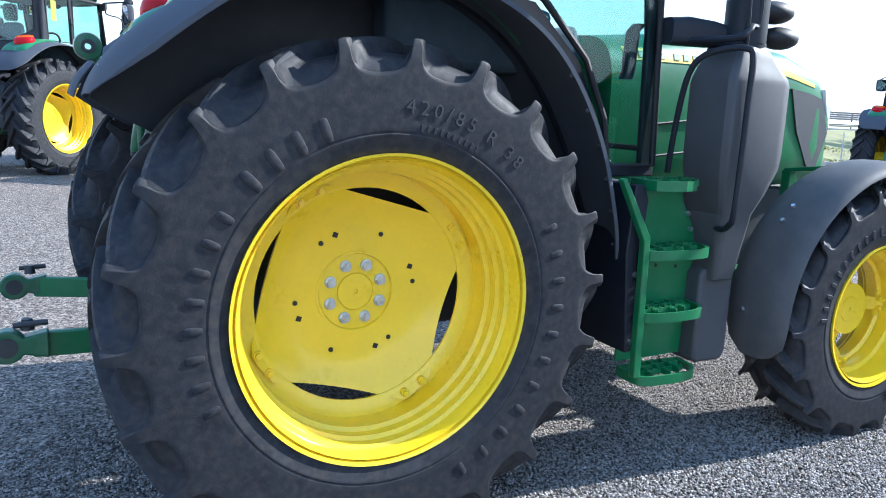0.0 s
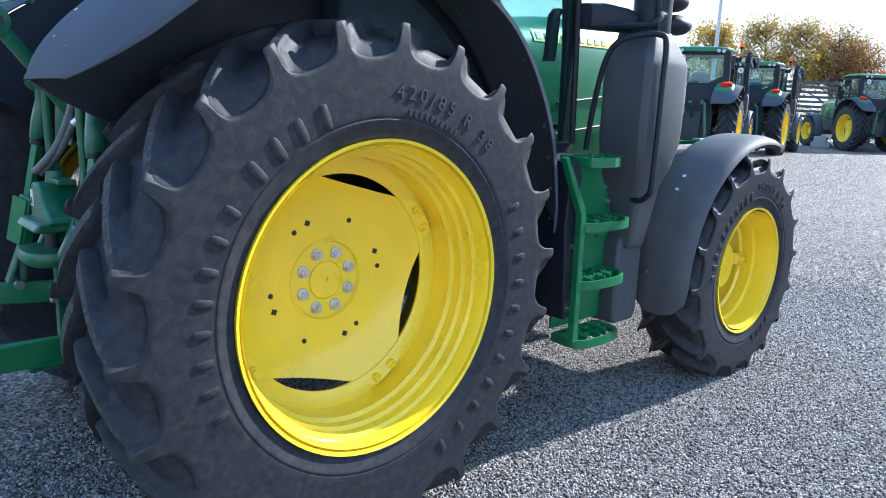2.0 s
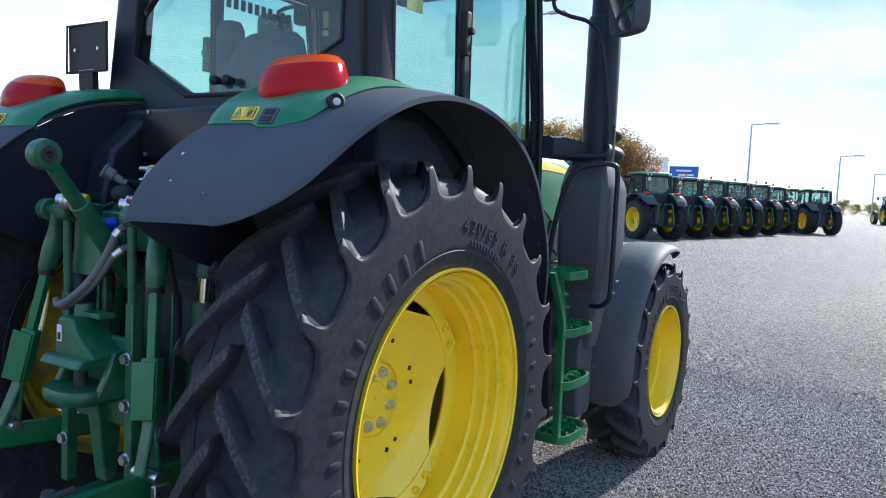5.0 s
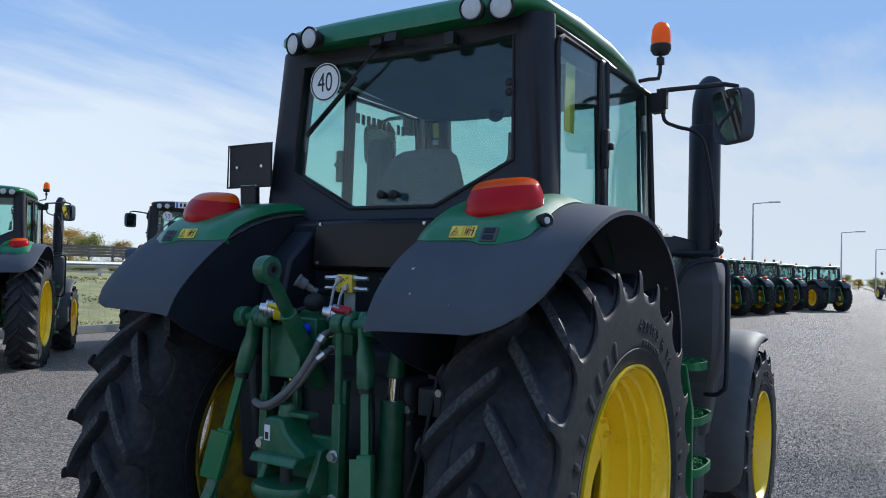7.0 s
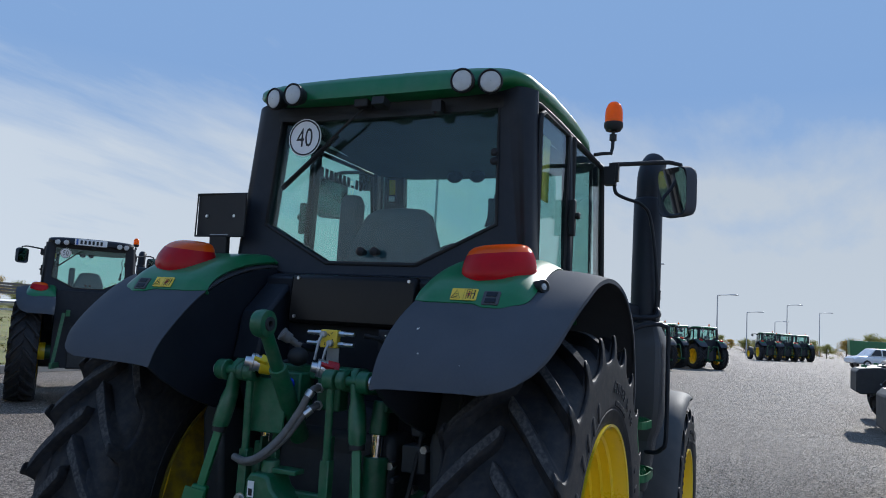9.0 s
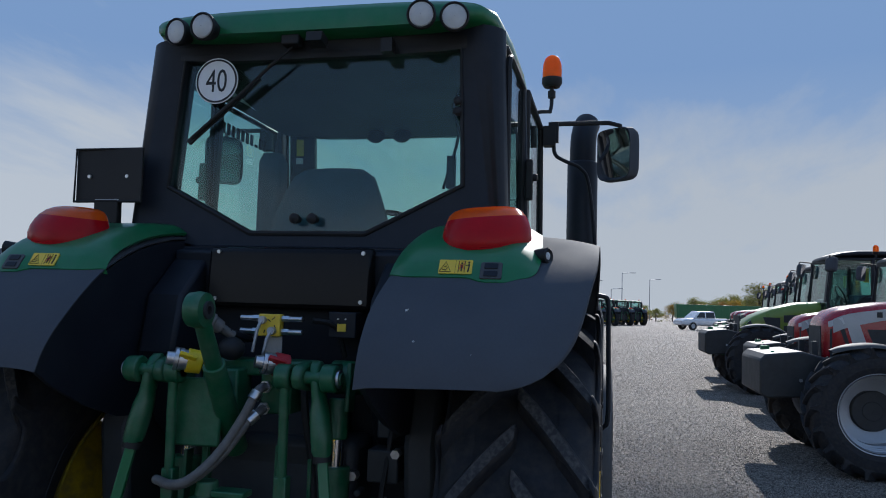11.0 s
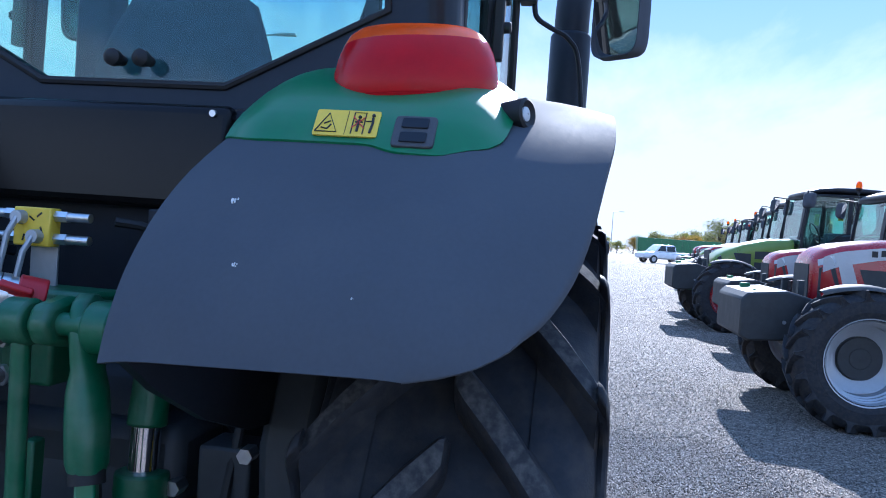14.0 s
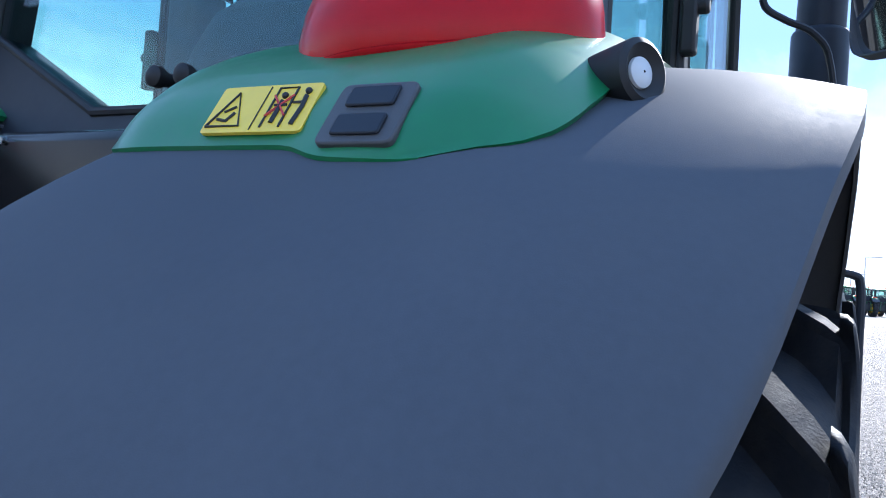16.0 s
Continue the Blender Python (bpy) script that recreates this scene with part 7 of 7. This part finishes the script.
rail = thing("crash_barrier", "galvanised crash barrier above the bank", "barrier")
part("rail_beam", Geo().prism([(25.96, 1.36), (25.92, 1.40), (25.90, 1.45), (25.97, 1.49), (25.90, 1.53), (25.92, 1.58), (25.96, 1.62), (26.0, 1.49)], "yz", -60, 60), GALV, rail)
part("lower_beam", Geo().box((0, 26.0, 1.21), (120, 0.06, 0.08)), GALV, rail)
for k in range(31):
    part("barrier_post", Geo().box((-60 + 4 * k, 26.12, 1.27), (0.08, 0.12, 0.66)), GALV, rail)

wall = thing("board_fence", "dark weathered board fence along the road", "fence")
for k in range(4):
    part("board", Geo().box((0, 34.0, 1.93 + 0.15 * k), (140, 0.05, 0.125)), WOODWALL, wall)
for k in range(36):
    part("fence_post", Geo().box((-70 + 4 * k, 34.06, 1.72), (0.09, 0.09, 1.45)), WOODWALL, wall)
slat = thing("slatted_fence", "slatted wooden fence behind the tractors", "fence")
for k in range(9):
    part("slat", Geo().bar((33.5, 14.0, 0.7 + 0.22 * k), (42.0, 4.5, 0.7 + 0.22 * k), 0.03, 0.12), WOODWALL, slat)
for k in range(6):
    part("post", Geo().box((33.5 + 1.7 * k, 14.05 - 1.9 * k, 1.35), (0.1, 0.1, 2.7)), BARK, slat)


def concrete_block(x, y, yaw):
    """A low stepped block of two rough cast slabs."""
    b = thing("concrete_block", "small pale stepped concrete block on the chippings", "block", "concrete blocks")
    part("lower_slab", Geo().box((0, 0, 0.10), (0.62, 0.42, 0.20)), CONCRETE, b, bevel=0.015)
    part("upper_slab", Geo().box((0.03, 0, 0.29), (0.42, 0.34, 0.18)), CONCRETE, b, bevel=0.02)
    b.matrix_world = pose(x, y, 0, 0, 0, yaw)


for x, y, yaw in ((26.3, 7.47, 105), (28.32, 6.75, 105)):
    concrete_block(x, y, yaw)


def street_lamp(x, y, h, arm):
    t = thing("street_lamp", "tall galvanised lamp post with a flat lamp head", "lamp post", "lamp posts")
    part("pole", Geo().cyl((x, y, 0), (x, y, h), 0.09, 0.05, 10), GALV, t)
    part("arm", Geo().cyl((x, y, h), (x, y - arm, h + 0.08), 0.04, 0.04, 8), GALV, t)
    part("lamp_head", Geo().box((x, y - arm - 0.3, h + 0.08), (0.25, 0.8, 0.10)), GALV, t, "", bevel=0.02)


for x, y, h in ((58, 8.35, 7.3), (75, 3.6, 6.05), (96, 1.6, 5.3), (118, -1.5, 4.9), (27.5, 12.4, 9.0), (110, -3.0, 7.0), (132, -8, 7.0)):
    street_lamp(x, y, h, 1.2)

sign = thing("road_sign", "blue road sign board on two posts", "road sign")
part("board", Geo().box((60, 13.6, 3.5), (0.08, 2.3, 1.4)), BLUE_SIGN, sign, "blue sheet with plain white bars")
part("small_board", Geo().box((59.9, 15.3, 4.3), (0.08, 0.9, 1.2)), SIGN_WHITE, sign, "white and blue sheet")
for y in (12.9, 14.3, 15.3):
    part("post", Geo().cyl((60.1, y, 0), (60.1, y, 3.6), 0.06, 0.06, 8), GALV, sign)
for k in range(3):
    part("bar", Geo().box((59.95, 13.6 - 0.2 * k, 3.85 - 0.35 * k), (0.02, 1.2, 0.14)), SIGN_WHITE, sign, "plain white bar")

pick = thing("pickup_truck", "white pickup truck with an open load bed", "pickup truck", at=pose(71.2, -9.6, 0, 0, 0, 118))
rows = []
for x, hw, lo, hi in ((-2.6, 0.85, 0.5, 1.05), (-2.5, 0.9, 0.42, 1.12), (-0.9, 0.92, 0.40, 1.12), (1.5, 0.92, 0.40, 1.10), (2.3, 0.88, 0.42, 1.02), (2.55, 0.75, 0.5, 0.85)):
    rows.append([(x, a, (lo + hi) / 2 + b) for a, b in rounded(hw, (hi - lo) / 2, 20, 5)])
part("body", Geo().loft(rows), WHITE_PAINT, pick, "white body", angle=50)
rows = [[(-0.95, -0.82, 1.08), (1.45, -0.82, 1.08), (1.45, 0.82, 1.08), (-0.95, 0.82, 1.08)], [(-0.80, -0.72, 1.70), (0.75, -0.72, 1.70), (0.75, 0.72, 1.70), (-0.80, 0.72, 1.70)], [(-0.65, -0.62, 1.76), (0.55, -0.62, 1.76), (0.55, 0.62, 1.76), (-0.65, 0.62, 1.76)]]
part("cabin", Geo().loft(rows), WHITE_PAINT, pick, "", bevel=0.06)
for s in (-1, 1):
    for x0, x1 in ((-0.80, 0.12), (0.20, 1.15)):
        part("window", Geo().add([(x0, s * 0.815, 1.16), (x1, s * 0.815, 1.16), (min(x1, 0.72), s * 0.735, 1.66), (x0 + 0.05, s * 0.735, 1.66)], [(0, 1, 2, 3)]), GLASS_DARK, pick, "dark side window")
    for x in (-1.6, 1.55):
        w = part("wheel", Geo().lathe([(0.22, -0.12), (0.37, -0.11), (0.385, 0.0), (0.37, 0.11), (0.22, 0.12)], (x, s * 0.82, 0.385), (0, 1, 0), 20), TYRE_PLAIN, pick, "black tyre")
        part("rim", Geo().cyl((x, s * 0.80, 0.385), (x, s * 0.93, 0.385), 0.23, 0.21, 14), SILVER, w, "silver rim")

trail = thing("grain_trailer", "long green trailer standing across the yard's end", "trailer", at=pose(101.5, -15.0, 0, 0, 0, 92) @ Matrix.Diagonal((0.95, 1, 0.8, 1)))
part("box_body", Geo().prism([(-5.5, 1.1), (5.5, 1.1), (5.6, 3.3), (-5.6, 3.3)], "xz", -1.25, 1.25), GREEN, trail, "green ribbed box", bevel=0.03)
for k in range(12):
    part("rib", Geo().box((-5.2 + 0.95 * k, 1.28, 2.2), (0.10, 0.06, 2.1)), GREEN, trail)
    part("far_rib", Geo().box((-5.2 + 0.95 * k, -1.28, 2.2), (0.10, 0.06, 2.1)), GREEN, trail)
part("chassis", Geo().box((0, 0, 0.95), (10.5, 1.0, 0.25)), DARK, trail)
for x in (-3.6, -2.2, 3.2):
    for s in (-1, 1):
        part("wheel", Geo().cyl((x, s * 0.85, 0.55), (x, s * 1.2, 0.55), 0.55, 0.55, 20), TYRE_PLAIN, trail, "black tyre")

# loose chippings near the machine
rs = np.random.RandomState(5)
N = 240000
qa = rs.uniform(0, 1, N)
px = np.where(qa < 0.82, rs.uniform(-0.9, 4.6, N) + rs.normal(0, 0.35, N), rs.normal(5.0, 2.4, N))
py = np.where(qa < 0.82, rs.uniform(-2.3, 0.1, N) + rs.normal(0, 0.3, N), rs.normal(-1.9, 1.4, N))
sz = rs.uniform(0.0036, 0.0088, N)
octa = np.array([(1, 0, 0), (-0.5, 0.85, 0.1), (-0.5, -0.85, -0.1), (0.2, 0.1, 0.75), (-0.1, 0, -0.6)])
tri = np.array([(0, 1, 3), (1, 2, 3), (2, 0, 3), (1, 0, 4), (2, 1, 4), (0, 2, 4)])
ang = rs.uniform(0, 2 * np.pi, N)
V = octa[None] * rs.uniform(0.7, 1.3, (N, 5, 3)) * sz[:, None, None]
tl = rs.uniform(-0.7, 0.7, N)
V = np.stack([V[:, :, 0], V[:, :, 1] * np.cos(tl)[:, None] - V[:, :, 2] * np.sin(tl)[:, None], V[:, :, 1] * np.sin(tl)[:, None] + V[:, :, 2] * np.cos(tl)[:, None]], -1)
X = V[:, :, 0] * np.cos(ang)[:, None] - V[:, :, 1] * np.sin(ang)[:, None] + px[:, None]
Y = V[:, :, 0] * np.sin(ang)[:, None] + V[:, :, 1] * np.cos(ang)[:, None] + py[:, None]
Z = V[:, :, 2] + (sz * 0.45)[:, None]
me = bpy.data.meshes.new("gravel")
me.vertices.add(N * 5)
me.vertices.foreach_set("co", np.stack([X, Y, Z], -1).ravel())
me.loops.add(N * 18)
me.loops.foreach_set("vertex_index", (tri[None] + 5 * np.arange(N)[:, None, None]).ravel())
me.polygons.add(N * 6)
me.polygons.foreach_set("loop_start", np.arange(N * 6) * 3)
me.update(calc_edges=True)


def stone_mat():
    m = bpy.data.materials.new("crushed_stone")
    m.use_nodes = True
    n, l = m.node_tree.nodes, m.node_tree.links
    b = n["Principled BSDF"]
    b.inputs["Roughness"].default_value, b.inputs["Specular IOR Level"].default_value = 0.7, 0.22
    geo, mr, nz, tc, mu = n.new("ShaderNodeNewGeometry"), n.new("ShaderNodeMapRange"), n.new("ShaderNodeTexNoise"), n.new("ShaderNodeTexCoord"), n.new("ShaderNodeMath")
    mr.inputs["To Min"].default_value, mr.inputs["To Max"].default_value = 0.025, 0.53
    nz.inputs["Scale"].default_value = 160
    l.new(tc.outputs["Object"], nz.inputs[0])
    l.new(geo.outputs["Random Per Island"], mr.inputs[0])
    mu.operation = "MULTIPLY"
    ad = n.new("ShaderNodeMath")
    ad.operation, ad.inputs[1].default_value = "ADD", 0.5
    l.new(nz.outputs[0], ad.inputs[0]), l.new(mr.outputs[0], mu.inputs[0]), l.new(ad.outputs[0], mu.inputs[1])
    tint = n.new("ShaderNodeMixRGB")
    tint.blend_type, tint.inputs[0].default_value, tint.inputs[1].default_value = "MULTIPLY", 1.0, (0.97, 0.885, 0.80, 1)
    l.new(mu.outputs[0], tint.inputs[2]), l.new(tint.outputs[0], b.inputs["Base Color"])
    return m


me.materials.append(stone_mat())
gravel = new("gravel", me)
tagged(gravel, "loose grey crushed stones on the yard", "gravel", kind="stuff")
